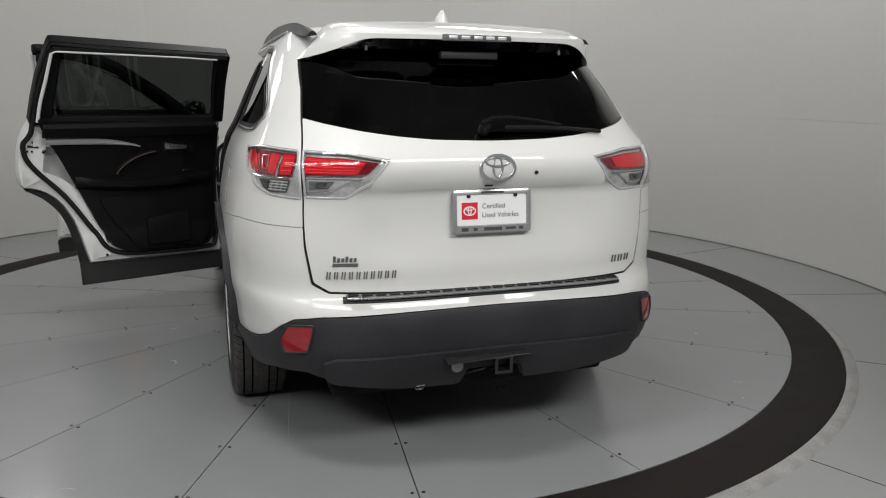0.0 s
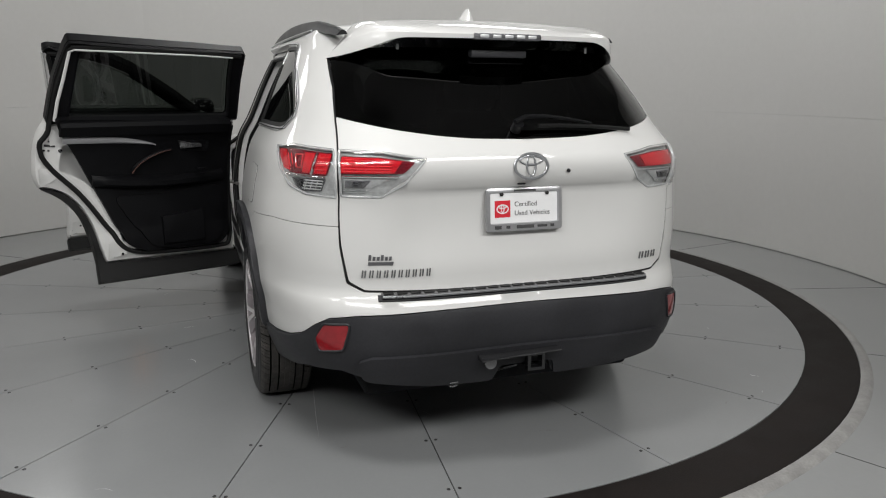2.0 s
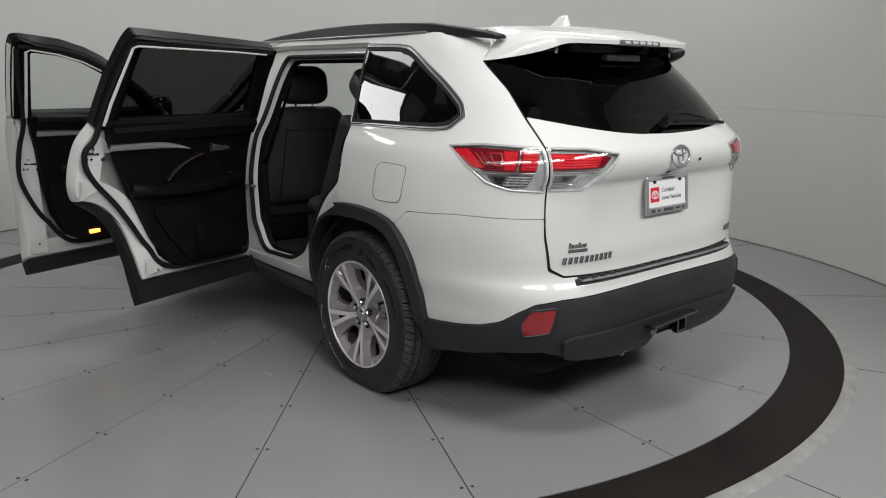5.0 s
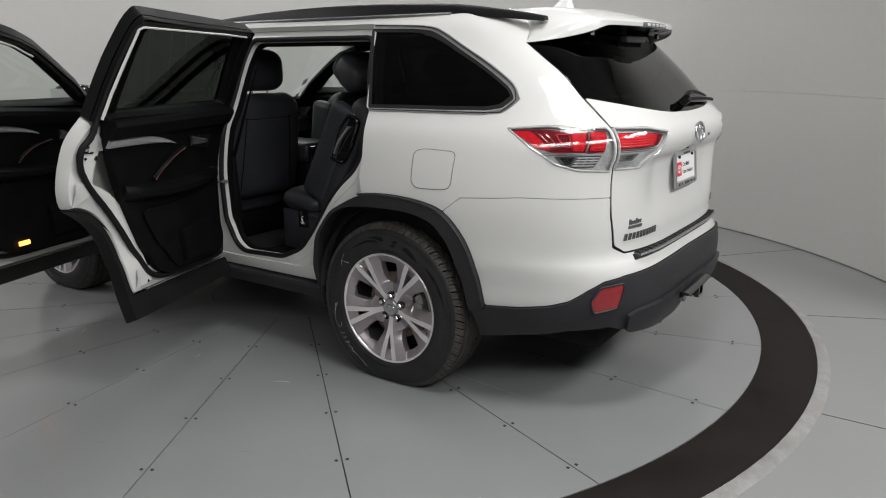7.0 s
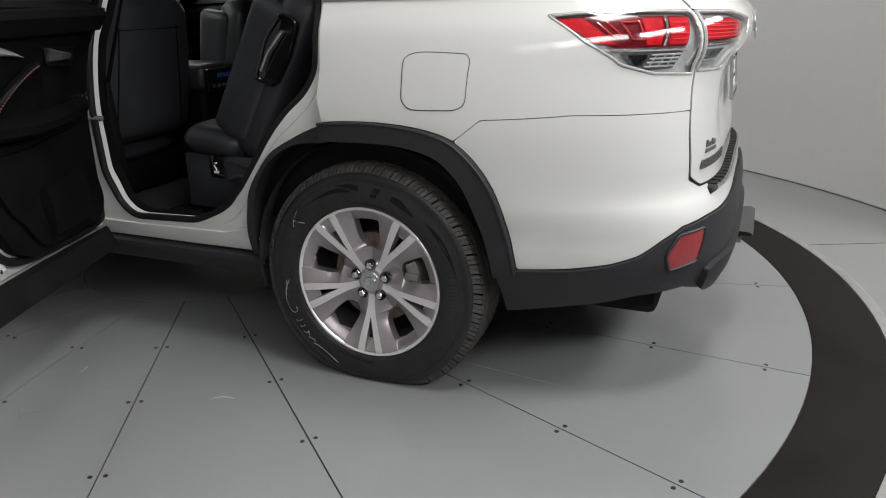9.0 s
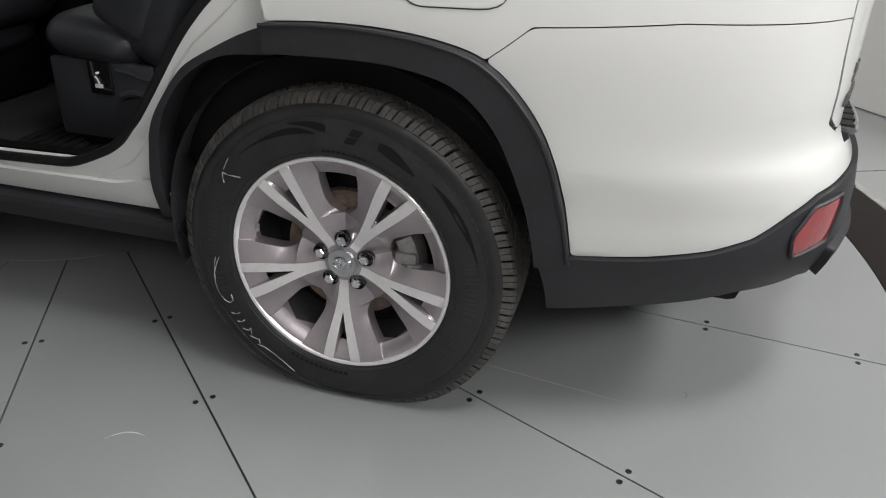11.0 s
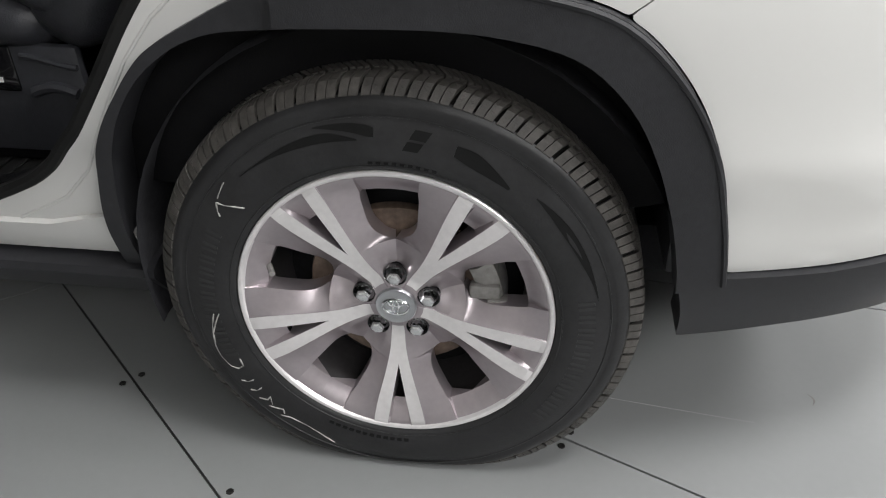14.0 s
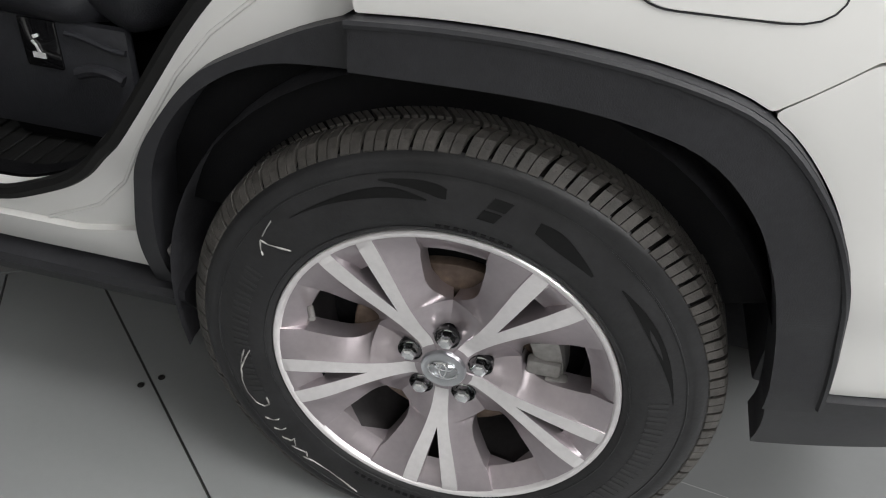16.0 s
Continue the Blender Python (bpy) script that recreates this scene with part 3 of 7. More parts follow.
def body():
    g = 0.0012
    # quarter panels with the pillars behind the doors and the roof's side rail
    quarter = left_loop(
        [("b", p[1] - g, p[2]) for p in GATE[1:5]] + [("b", -0.702, SEAM_Z + g)]
        + [(-0.66, SEAM_Z + g), (-0.40, 0.926 + g), (-0.318, 0.862 + g)] + [(y, z + 0.003) for y, z in ARCH_OUT[15::-1]]
        + [(0.145, 0.98), (0.135, 1.06), (0.155, 1.27), (0.20, 1.42), (0.245, 1.60), (0.262, 1.650), (0.9, 1.652), (1.40, 1.652)]
        + [(1.38, 1.692), (0.6, 1.694), (-0.2, 1.694), (-0.36, 1.693)] + [("u", *seam_point(k / 8)) for k in range(9)], 0.004, 2)
    arc = curve([(0.02, 1.622), (-0.08, 1.611), (-0.155, 1.583), (-0.25, 1.535), (-0.40, 1.457), (-0.515, 1.385), (-0.550, 1.350)])
    window = left_loop([(0.262, 1.628)] + arc + [(-0.562, 1.330), (-0.52, 1.291), (-0.45, 1.280), (0.165, 1.272)], 0.012, 3)
    # the window reaches to the door, so it is cut out as an open bay
    hole = left_loop([(0.237, 1.626)] + arc + [(-0.562, 1.330), (-0.52, 1.291), (-0.45, 1.280), (0.177, 1.273)], 0.012, 3)
    lamp_q = left_loop([(-0.560, 1.218), (-0.72, 1.232), ("b", -0.702, 1.226), ("b", -0.702, 1.045), (-0.86, 1.052), (-0.775, 1.078), (-0.68, 1.14)], 0.018, 4)
    fuel = left_loop([(-0.150, 1.118), (-0.352, 1.112), (-0.362, 1.09), (-0.352, 0.952), (-0.172, 0.948), (-0.148, 0.975)], 0.035, 5)
    quarter_loops = [quarter, hole, lamp_q]
    both("quarter_panel", quarter_loops + [], PAINT, car, depth=0.035, step=0.04)
    sheet("fuel_flap", [inset(fuel, 0.002)], PAINT, car, out=0.0022, depth=0.006, step=0.03)
    bm = bmesh.new()
    tube(bm, [skin(u, z, 0.0002) for u, z in resample(inset(fuel, 0.0), 0.02)], 0.0011, 5, True)
    part("fuel_flap_gap", bm, CLADDING, car)
    for hand in (1, -1):
        loops = [inset(window, 0.004)] if hand == 1 else mirrored([inset(window, 0.004)])
        sheet("quarter_window", loops, QUARTER_GLASS, car, "dark tinted quarter window", out=-0.004, depth=0.004, step=0.05)
        # bright strip below and behind the glass, and the black seal
        outer_arc = [(y - 0.017, z + 0.013) for y, z in arc]
        inner_arc = [(y - 0.004, z + 0.003) for y, z in arc]
        low = left_loop([(0.155, 1.271), (0.155, 1.259), (-0.45, 1.264), (-0.535, 1.276), (-0.588, 1.328)] + outer_arc[::-1] + [(0.25, 1.644), (0.25, 1.633)] + inner_arc
                        + [(-0.567, 1.330), (-0.524, 1.287), (-0.45, 1.275)], 0.003, 2)
        sheet("window_trim", [low] if hand == 1 else mirrored([low]), TRIM_SILVER, car, "bright chrome window trim", out=0.006, depth=0.01, step=0.03)
        bm = bmesh.new()
        groove = curve([(0.15, 1.2655), (-0.45, 1.2705), (-0.530, 1.282), (-0.578, 1.329)], 6)[:-1] + [(y - 0.011, z + 0.008) for y, z in arc[::-1]] + [(0.245, 1.6385)]
        tube(bm, [skin(side(*p)[0] * hand, p[1], 0.0062) for p in groove], 0.0022, 5)
        part("trim_groove", bm, RUBBER, car)
        seal = [[p for p in window], inset(window, 0.016)]
        sheet("window_seal", seal if hand == 1 else mirrored(seal), RUBBER, car, out=0.001, depth=0.008, step=0.03)
    # white bumper cover between the seams, right round the tail
    rise = [("b", -0.830, 0.525), ("b", -0.79, 0.572), ("b", -0.745, 0.606), ("b", -0.65, 0.622), ("b", -0.35, 0.632), ("b", 0.0, 0.636)]
    half_top = [(-0.318, 0.862 - g), (-0.40, 0.926 - g), (-0.66, SEAM_Z - g), ("b", -0.702, SEAM_Z - g), ("b", -0.701, 0.87), ("b", -0.680, 0.732), ("b", -0.62, 0.701), ("b", -0.3, 0.694), ("b", 0.0, 0.692)]
    half_low = [(-0.51, 0.470), (-0.66, 0.482), (-0.78, 0.500)] + rise
    flat = lambda pts: [back(p[1], p[2]) if p[0] == "b" else side(*p) for p in pts]
    arch_edge = [(y - 0.003, z) for y, z in ARCH_OUT[17:-1]]
    ring = flat(half_top)
    low = flat(half_low)
    loop = ring + [(-u, z) for u, z in ring[-2::-1]] + [(-u, z) for u, z in flat(arch_edge)] + [(-u, z) for u, z in low[:-1]] + low[::-1] + flat(arch_edge)[::-1]
    sheet("bumper_cover", [smooth_loop(loop, 0.01, 3)], PAINT, car, depth=0.03, step=0.045)
    # black lower bumper
    top = flat([(-0.505, 0.468), (-0.66, 0.478), (-0.78, 0.496)] + [("b", p[1], p[2] - 0.004) for p in rise])
    bottom = flat([(-0.464, 0.314), (-0.62, 0.345), (-0.77, 0.372), ("b", -0.80, 0.392), ("b", -0.70, 0.405), ("b", -0.60, 0.372), ("b", -0.35, 0.342), ("b", -0.13, 0.338), ("b", -0.10, 0.40), ("b", 0.0, 0.402)])
    loop = top + [(-u, z) for u, z in top[-2::-1]] + [(-u, z) for u, z in bottom[:-1]] + bottom[::-1] + [side(-0.443, 0.448)]
    sheet("lower_bumper", [smooth_loop(loop, 0.008, 2)], CLADDING, car, "textured black plastic lower bumper", out=0.012, depth=0.06, step=0.045)
    # protruding lip of the lower bumper
    lip_t = flat([("b", -0.645, 0.452), ("b", -0.60, 0.470), ("b", -0.35, 0.474), ("b", 0.0, 0.478)])
    lip_b = flat([("b", -0.625, 0.385), ("b", -0.60, 0.374), ("b", -0.35, 0.345), ("b", -0.135, 0.341), ("b", -0.112, 0.405), ("b", 0.0, 0.407)])
    loop = lip_t + [(-u, z) for u, z in lip_t[-2::-1]] + [(-u, z) for u, z in lip_b[:-1]] + lip_b[::-1]
    sheet("bumper_lip", [smooth_loop(loop, 0.012, 3)], CLADDING, car, out=0.030, depth=0.035, step=0.04)
    for hand in (-1, 1):
        loop = [back(hand * x, z) for x, z in ((0.783, 0.524), (0.757, 0.580), (0.676, 0.588), (0.697, 0.494), (0.770, 0.478))]
        sheet("reflector", [smooth_loop(loop, 0.015, 4)], REFLECTOR, car, "dark red bumper reflector", out=0.0145, depth=0.03, step=0.03)
        bm = bmesh.new()
        tube(bm, [skin(u, z, 0.014) for u, z in resample(inset(smooth_loop(loop, 0.015, 4), -0.004), 0.03)], 0.005, 6, True)
        part("reflector_surround", bm, CLADDING, car)
    # sill plate on the bumper's step: ribbed strip
    bm = bmesh.new()
    rows = []
    for k in range(41):
        x = -0.572 + 1.144 * k / 40
        u, _ = back(x, 0.66)
        p, q = skin(u, 0.672), skin(u, 0.690)
        rows.append([Vector((x, p.y + 0.075, 0.6985)), Vector((x, p.y + 0.012, 0.692)), Vector((x, p.y - 0.004, 0.688)), Vector((x, p.y - 0.010, 0.676)), Vector((x, p.y + 0.0, 0.664)), Vector((x, p.y + 0.075, 0.672))])
    loft(bm, rows)
    plate = part("sill_plate", bm, CLADDING, car, "black ribbed step plate with a bright edge")
    step = lambda x: skin(back(x, 0.66)[0], 0.675).y
    bm = bmesh.new()
    rows = []
    for k in range(45):
        x = -0.560 + 1.12 * k / 44
        y = step(x)
        rows.append([Vector((x, y + 0.060, 0.7000)), Vector((x, y - 0.016, 0.6965)), Vector((x, y - 0.022, 0.6925)), Vector((x, y - 0.020, 0.6850)), Vector((x, y + 0.0, 0.674)), Vector((x, y + 0.060, 0.680))])
    loft(bm, rows)
    part("step_ribs", bm, DARK_CHROME, plate, "worn satin step")
    bm = bmesh.new()
    tube(bm, [Vector((-0.560 + 1.12 * k / 44, step(-0.560 + 1.12 * k / 44) - 0.021, 0.6905)) for k in range(45)], 0.0042, 6)
    part("bright_edge", bm, SATIN, plate)
    for k in range(22):
        x = -0.535 + 1.07 * k / 21
        y = step(x)
        bm = bmesh.new()
        loft(bm, [[Vector((x - 0.021, y - 0.012, z)), Vector((x + 0.017, y - 0.012, z)), Vector((x + 0.022, y + 0.030, z)), Vector((x - 0.016, y + 0.030, z))] for z in (0.6950, 0.7012)])
        part("grip_pad", bm, RUBBER, plate, smooth=False)
    # tailgate
    top = [back(-0.640 + 0.0, 1.552), back(-0.656, 1.44), back(-0.673, 1.33)]
    belt = flat([("b", -0.673, 1.333), ("b", -0.60, 1.314), ("b", -0.486, 1.291), ("b", -0.34, 1.271), ("b", -0.22, 1.261), ("b", 0.0, 1.256)])
    down = flat([("b", -0.694, 1.21), ("b", -0.694, 1.05), ("b", -0.692, 0.87), ("b", -0.670, 0.742), ("b", -0.615, 0.709), ("b", -0.3, 0.702), ("b", 0.0, 0.700)])
    loop = belt + [(-u, z) for u, z in belt[-2::-1]] + [(-u, z) for u, z in down] + down[-2::-1]
    lamp_g = [back(x, z) for x, z in ((-0.693, 1.226), (-0.55, 1.222), (-0.398, 1.197), (-0.442, 1.145), (-0.482, 1.095), (-0.555, 1.05), (-0.693, 1.052))]
    lamp_g = smooth_loop(lamp_g, 0.012, 3)
    gate = sheet("tailgate", [smooth_loop(loop, 0.012, 3), lamp_g, mirrored([lamp_g])[0]], PAINT, car, "closed white tailgate", depth=0.03, step=0.036)
    glass_top = flat([("b", -0.640, 1.552), ("b", -0.60, 1.592), ("b", -0.4, 1.60), ("b", 0.0, 1.60)])
    edge = flat([("b", -0.656, 1.44), ("b", -0.674, 1.336)])
    bl = [(u, z + 0.004) for u, z in belt]
    loop = glass_top + [(-u, z) for u, z in glass_top[-2::-1]] + [(-u, z) for u, z in edge] + [(-u, z) for u, z in bl] + bl[-2::-1] + edge[::-1]
    sheet("rear_window", [smooth_loop(loop, 0.01, 3)], DARK_GLASS, gate, "black tinted tailgate window", out=-0.004, depth=0.006, step=0.045)
    # painted black border of the window
    hole = flat([("b", -0.585, 1.50), ("b", -0.60, 1.42), ("b", -0.585, 1.345), ("b", -0.46, 1.312), ("b", -0.22, 1.282), ("b", 0.0, 1.276)])
    topb = flat([("b", -0.52, 1.552), ("b", 0.0, 1.556)])
    hole = topb + [(-u, z) for u, z in topb[-2::-1]] + [(-u, z) for u, z in hole] + hole[-2::-1]
    sheet("window_border", [smooth_loop(loop, 0.01, 3), smooth_loop(hole, 0.03, 4)], GLOSS_BLACK, gate, out=-0.007, depth=0.004, step=0.045)
    # dark gap behind the shut line
    bm = bmesh.new()
    line = flat([("b", p[1], p[2]) for p in GATE] + [("b", -0.617, 0.7045), ("b", -0.3, 0.697), ("b", 0.0, 0.695)])
    line = resample(line, 0.03)
    line = [p for p in line if p[0] <= 0.0]
    line = [q for q in line][: max(i for i, q in enumerate(line) if q[0] > -0.05) + 1]
    full = line + [(-u, z) for u, z in line[-2::-1]]
    tube(bm, [skin(u, z, -0.010) for u, z in full], 0.008, 6)
    part("tailgate_seal", bm, RUBBER, gate)
    return gate


gate = body()


def tail_lamps():
    for hand in (-1, 1):
        flat = lambda pts: [(p[0] * -hand, p[1]) for p in [back(q[1], q[2]) if q[0] == "b" else side(*q) for q in pts]]
        for kind, outline in (
            ("quarter", [(-0.562, 1.217), (-0.72, 1.230), ("b", -0.704, 1.224), ("b", -0.704, 1.047), (-0.86, 1.054), (-0.775, 1.080), (-0.68, 1.141)]),
            ("gate", [("b", -0.691, 1.224), ("b", -0.55, 1.220), ("b", -0.400, 1.196), ("b", -0.442, 1.145), ("b", -0.482, 1.096), ("b", -0.555, 1.052), ("b", -0.691, 1.054)])):
            edge = smooth_loop(flat(outline), 0.016, 4)
            us = [p[0] for p in flat(outline)]
            # f runs along the lamp: from the tip on the flank to the shut line, or from the shut line to the tip
            u0, u1 = us[0], us[2]
            at = lambda f, z: (u0 + (u1 - u0) * f, z)
            lamp = sheet("tail_lamp", [edge], LAMP_CHROME, car, "tail lamp with red upper and clear lower lens", out=-0.018, depth=0.02, step=0.03)
            bm = bmesh.new()
            tube(bm, [skin(p, q, -0.001) for p, q in resample(inset(edge, 0.003), 0.02)], 0.0045, 6, True)
            part("lamp_surround", bm, LAMP_CHROME, lamp, "clear grey plastic lamp surround")

            def pane(name, loop, mat, out, label="", r=0.008):
                return sheet(name, [smooth_loop([at(*p) for p in loop], r, 3)], mat, lamp, label, out=out, depth=0.006, step=0.03)

            def line(name, pts, r, mat, out, closed=False):
                bm = bmesh.new()
                pts = [at(*p) for p in pts]
                pts = resample(pts, 0.012) if closed else [tuple(Vector(p).lerp(Vector(q), k / 5)) for p, q in zip(pts, pts[1:]) for k in range(6)]
                keep = [p for i, p in enumerate(pts) if i == 0 or (Vector(p) - Vector(pts[i - 1])).length > 1e-5]
                tube(bm, [skin(p, q, out) for p, q in keep], r, 5, closed)
                part(name, bm, mat, lamp)
            if kind == "quarter":
                pane("red_lens", [(0.035, 1.211), (0.30, 1.219), (0.972, 1.215), (0.972, 1.128), (0.40, 1.128), (0.24, 1.152)], DARK_RED, -0.010, "deep red lens")
                pane("lens_wedge", [(0.045, 1.207), (0.19, 1.212), (0.40, 1.137), (0.27, 1.142)], RED_LENS, -0.0075, "bright red lens wedge", 0.004)
                pane("lens_block", [(0.565, 1.209), (0.725, 1.210), (0.725, 1.135), (0.610, 1.135)], RED_LENS, -0.0075, "bright red lens block", 0.004)
                pane("lens_block", [(0.785, 1.210), (0.962, 1.210), (0.962, 1.135), (0.790, 1.135)], RED_LENS, -0.0075, "bright red lens block", 0.004)
                line("light_guide", [(0.42, 1.198), (0.545, 1.200), (0.585, 1.150), (0.50, 1.152)], 0.0024, LIGHT_GUIDE, -0.006, True)
                line("light_guide", [(0.275, 1.198), (0.375, 1.158), (0.40, 1.152)], 0.0022, LIGHT_GUIDE, -0.006)
                line("light_guide", [(0.33, 1.200), (0.43, 1.160)], 0.0016, LIGHT_GUIDE, -0.006)
                for j in range(4):
                    line("lens_rib", [(0.80, 1.150 + 0.015 * j), (0.95, 1.150 + 0.015 * j)], 0.0018, LIGHT_GUIDE, -0.007)
                line("chrome_bar", [(0.757, 1.212), (0.757, 1.130)], 0.0050, CHROME, -0.008)
                line("chrome_bar", [(0.33, 1.121), (0.965, 1.121)], 0.0034, CHROME, -0.008)
                pane("clear_lens", [(0.44, 1.112), (0.965, 1.114), (0.965, 1.066), (0.69, 1.064), (0.56, 1.078)], LAMP_DARK, -0.012, "clear lower lens")
                pane("lamp_cavity", [(0.50, 1.108), (0.655, 1.108), (0.655, 1.078), (0.60, 1.078)], SCREEN, -0.009, "dark lamp cavity", 0.005)
                for j in range(4):
                    line("lens_rib", [(0.685, 1.074 + 0.011 * j), (0.95, 1.074 + 0.011 * j)], 0.0026, LAMP_CHROME, -0.009)
                for f in (0.72, 0.80, 0.88):
                    line("lens_rib", [(f, 1.070), (f, 1.110)], 0.0018, LAMP_CHROME, -0.008)
            else:
                pane("red_lens", [(0.045, 1.207), (0.50, 1.205), (0.90, 1.187), (0.80, 1.140), (0.045, 1.138)], DARK_RED, -0.010, "deep red lens")
                pane("lens_block", [(0.055, 1.203), (0.50, 1.200), (0.76, 1.189), (0.70, 1.143), (0.055, 1.142)], RED_LENS, -0.0075, "bright red lens block", 0.004)
                for j in range(5):
                    line("lens_rib", [(0.10, 1.149 + 0.011 * j), (0.66, 1.149 + 0.010 * j)], 0.0018, LIGHT_GUIDE, -0.007)
                line("chrome_bar", [(0.045, 1.129), (0.76, 1.129)], 0.0036, CHROME, -0.008)
                pane("clear_lens", [(0.06, 1.120), (0.66, 1.120), (0.44, 1.066), (0.06, 1.068)], LAMP_CHROME, -0.012, "clear lower lens")
                pane("lamp_cavity", [(0.17, 1.114), (0.47, 1.114), (0.42, 1.084), (0.20, 1.084)], LAMP_DARK, -0.009, "dark lamp cavity", 0.005)
                pane("bulb", [(0.27, 1.110), (0.40, 1.110), (0.38, 1.092), (0.28, 1.092)], SCREEN, -0.006, "", 0.004)
                line("lens_rib", [(0.10, 1.076), (0.46, 1.076)], 0.0022, CHROME, -0.009)
            sheet("lamp_cover", [edge], LENS, lamp, "glossy clear cover", out=0.003, depth=0.004, step=0.04)


tail_lamps()


def cladding():
    """Black plastic round the rear wheel arches, along the sills, and the liners behind the wheels."""
    for hand in (-1, 1):
        sgn = -hand
        flat = lambda pts: [(p[0] * sgn, p[1]) for p in [side(*q) for q in pts]]
        flare = flat(ARCH_OUT + [(-0.509, 0.456), (-0.438, 0.446)] + ARCH_IN[1:])
        sheet("wheel_arch_trim", [flare], CLADDING, car, "textured black wheel arch trim", out=0.022, depth=0.055, step=0.03, dome=0.0)
        # raised outer edge of the trim
        bm = bmesh.new()
        line = flat([(y + 0.004, z - 0.004) for y, z in ARCH_OUT])
        tube(bm, [skin(u, z, 0.0215) for u, z in line], 0.005, 6)
        part("trim_edge", bm, CLADDING, car)
        # narrower trim in front of the wheel, on the body behind the door's edge
        front = flat(curve([(0.124, 0.893), (0.190, 0.868), (0.255, 0.836), (0.325, 0.797), (0.361, 0.765), (0.396, 0.722), (0.430, 0.673), (0.455, 0.62), (0.472, 0.56), (0.481, 0.50), (0.484, 0.40)]) + [(0.480, 0.365), (0.448, 0.355)]
                     + curve([(0.452, 0.43), (0.451, 0.487), (0.444, 0.56), (0.428, 0.62), (0.406, 0.676), (0.378, 0.721), (0.346, 0.757), (0.309, 0.786), (0.269, 0.808), (0.216, 0.823), (0.124, 0.830)]))
        sheet("arch_trim_front", [front], CLADDING, car, out=-0.012, depth=0.17, step=0.03)
        # wheel house; its felt is coloured lighter to stand in for light
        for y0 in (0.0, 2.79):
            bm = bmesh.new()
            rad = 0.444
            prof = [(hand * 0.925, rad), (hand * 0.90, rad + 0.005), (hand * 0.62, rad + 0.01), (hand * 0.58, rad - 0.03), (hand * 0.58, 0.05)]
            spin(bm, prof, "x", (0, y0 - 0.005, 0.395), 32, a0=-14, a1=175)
            part("wheel_house", bm, LIFTED_LINER, car, "black felted wheel house liner, lightened in place of missing light", smooth=True)
        # mud guard lip behind the rear wheel
        bm = bmesh.new()
        box(bm, (min(hand * 0.70, hand * 0.90), -0.445, 0.45), (max(hand * 0.70, hand * 0.90), -0.425, 0.60), 0.006)
        part("mud_guard", bm, CLADDING, car)
        # white sill under the doors, and the black cladding below it
        sill = flat([(0.455, 0.500), (0.60, 0.462), (1.0, 0.455), (1.3, 0.455), (2.25, 0.455), (2.25, 0.396), (1.3, 0.396), (0.7, 0.396), (0.448, 0.398)])
        sheet("sill", [smooth_loop(sill, 0.008, 2)], PAINT, car, out=-0.028, depth=0.05, step=0.05)
        bm = bmesh.new()
        rows = []
        for k in range(13):
            y = 0.43 + (2.34 - 0.43) * k / 12
            x = lambda z, o: hand * (lerp_table(HALF_WIDTH, z) + o)
            rows.append([(x(0.40, -0.03), y, 0.398), (x(0.39, 0.0), y, 0.388), (x(0.38, 0.006), y, 0.372), (x(0.33, -0.004), y, 0.332), (x(0.30, -0.015), y, 0.305), (hand * 0.74, y, 0.285), (hand * 0.74, y, 0.40)])
        loft(bm, rows)
        part("sill_cladding", bm, CLADDING, car, "black plastic sill cladding")


cladding()


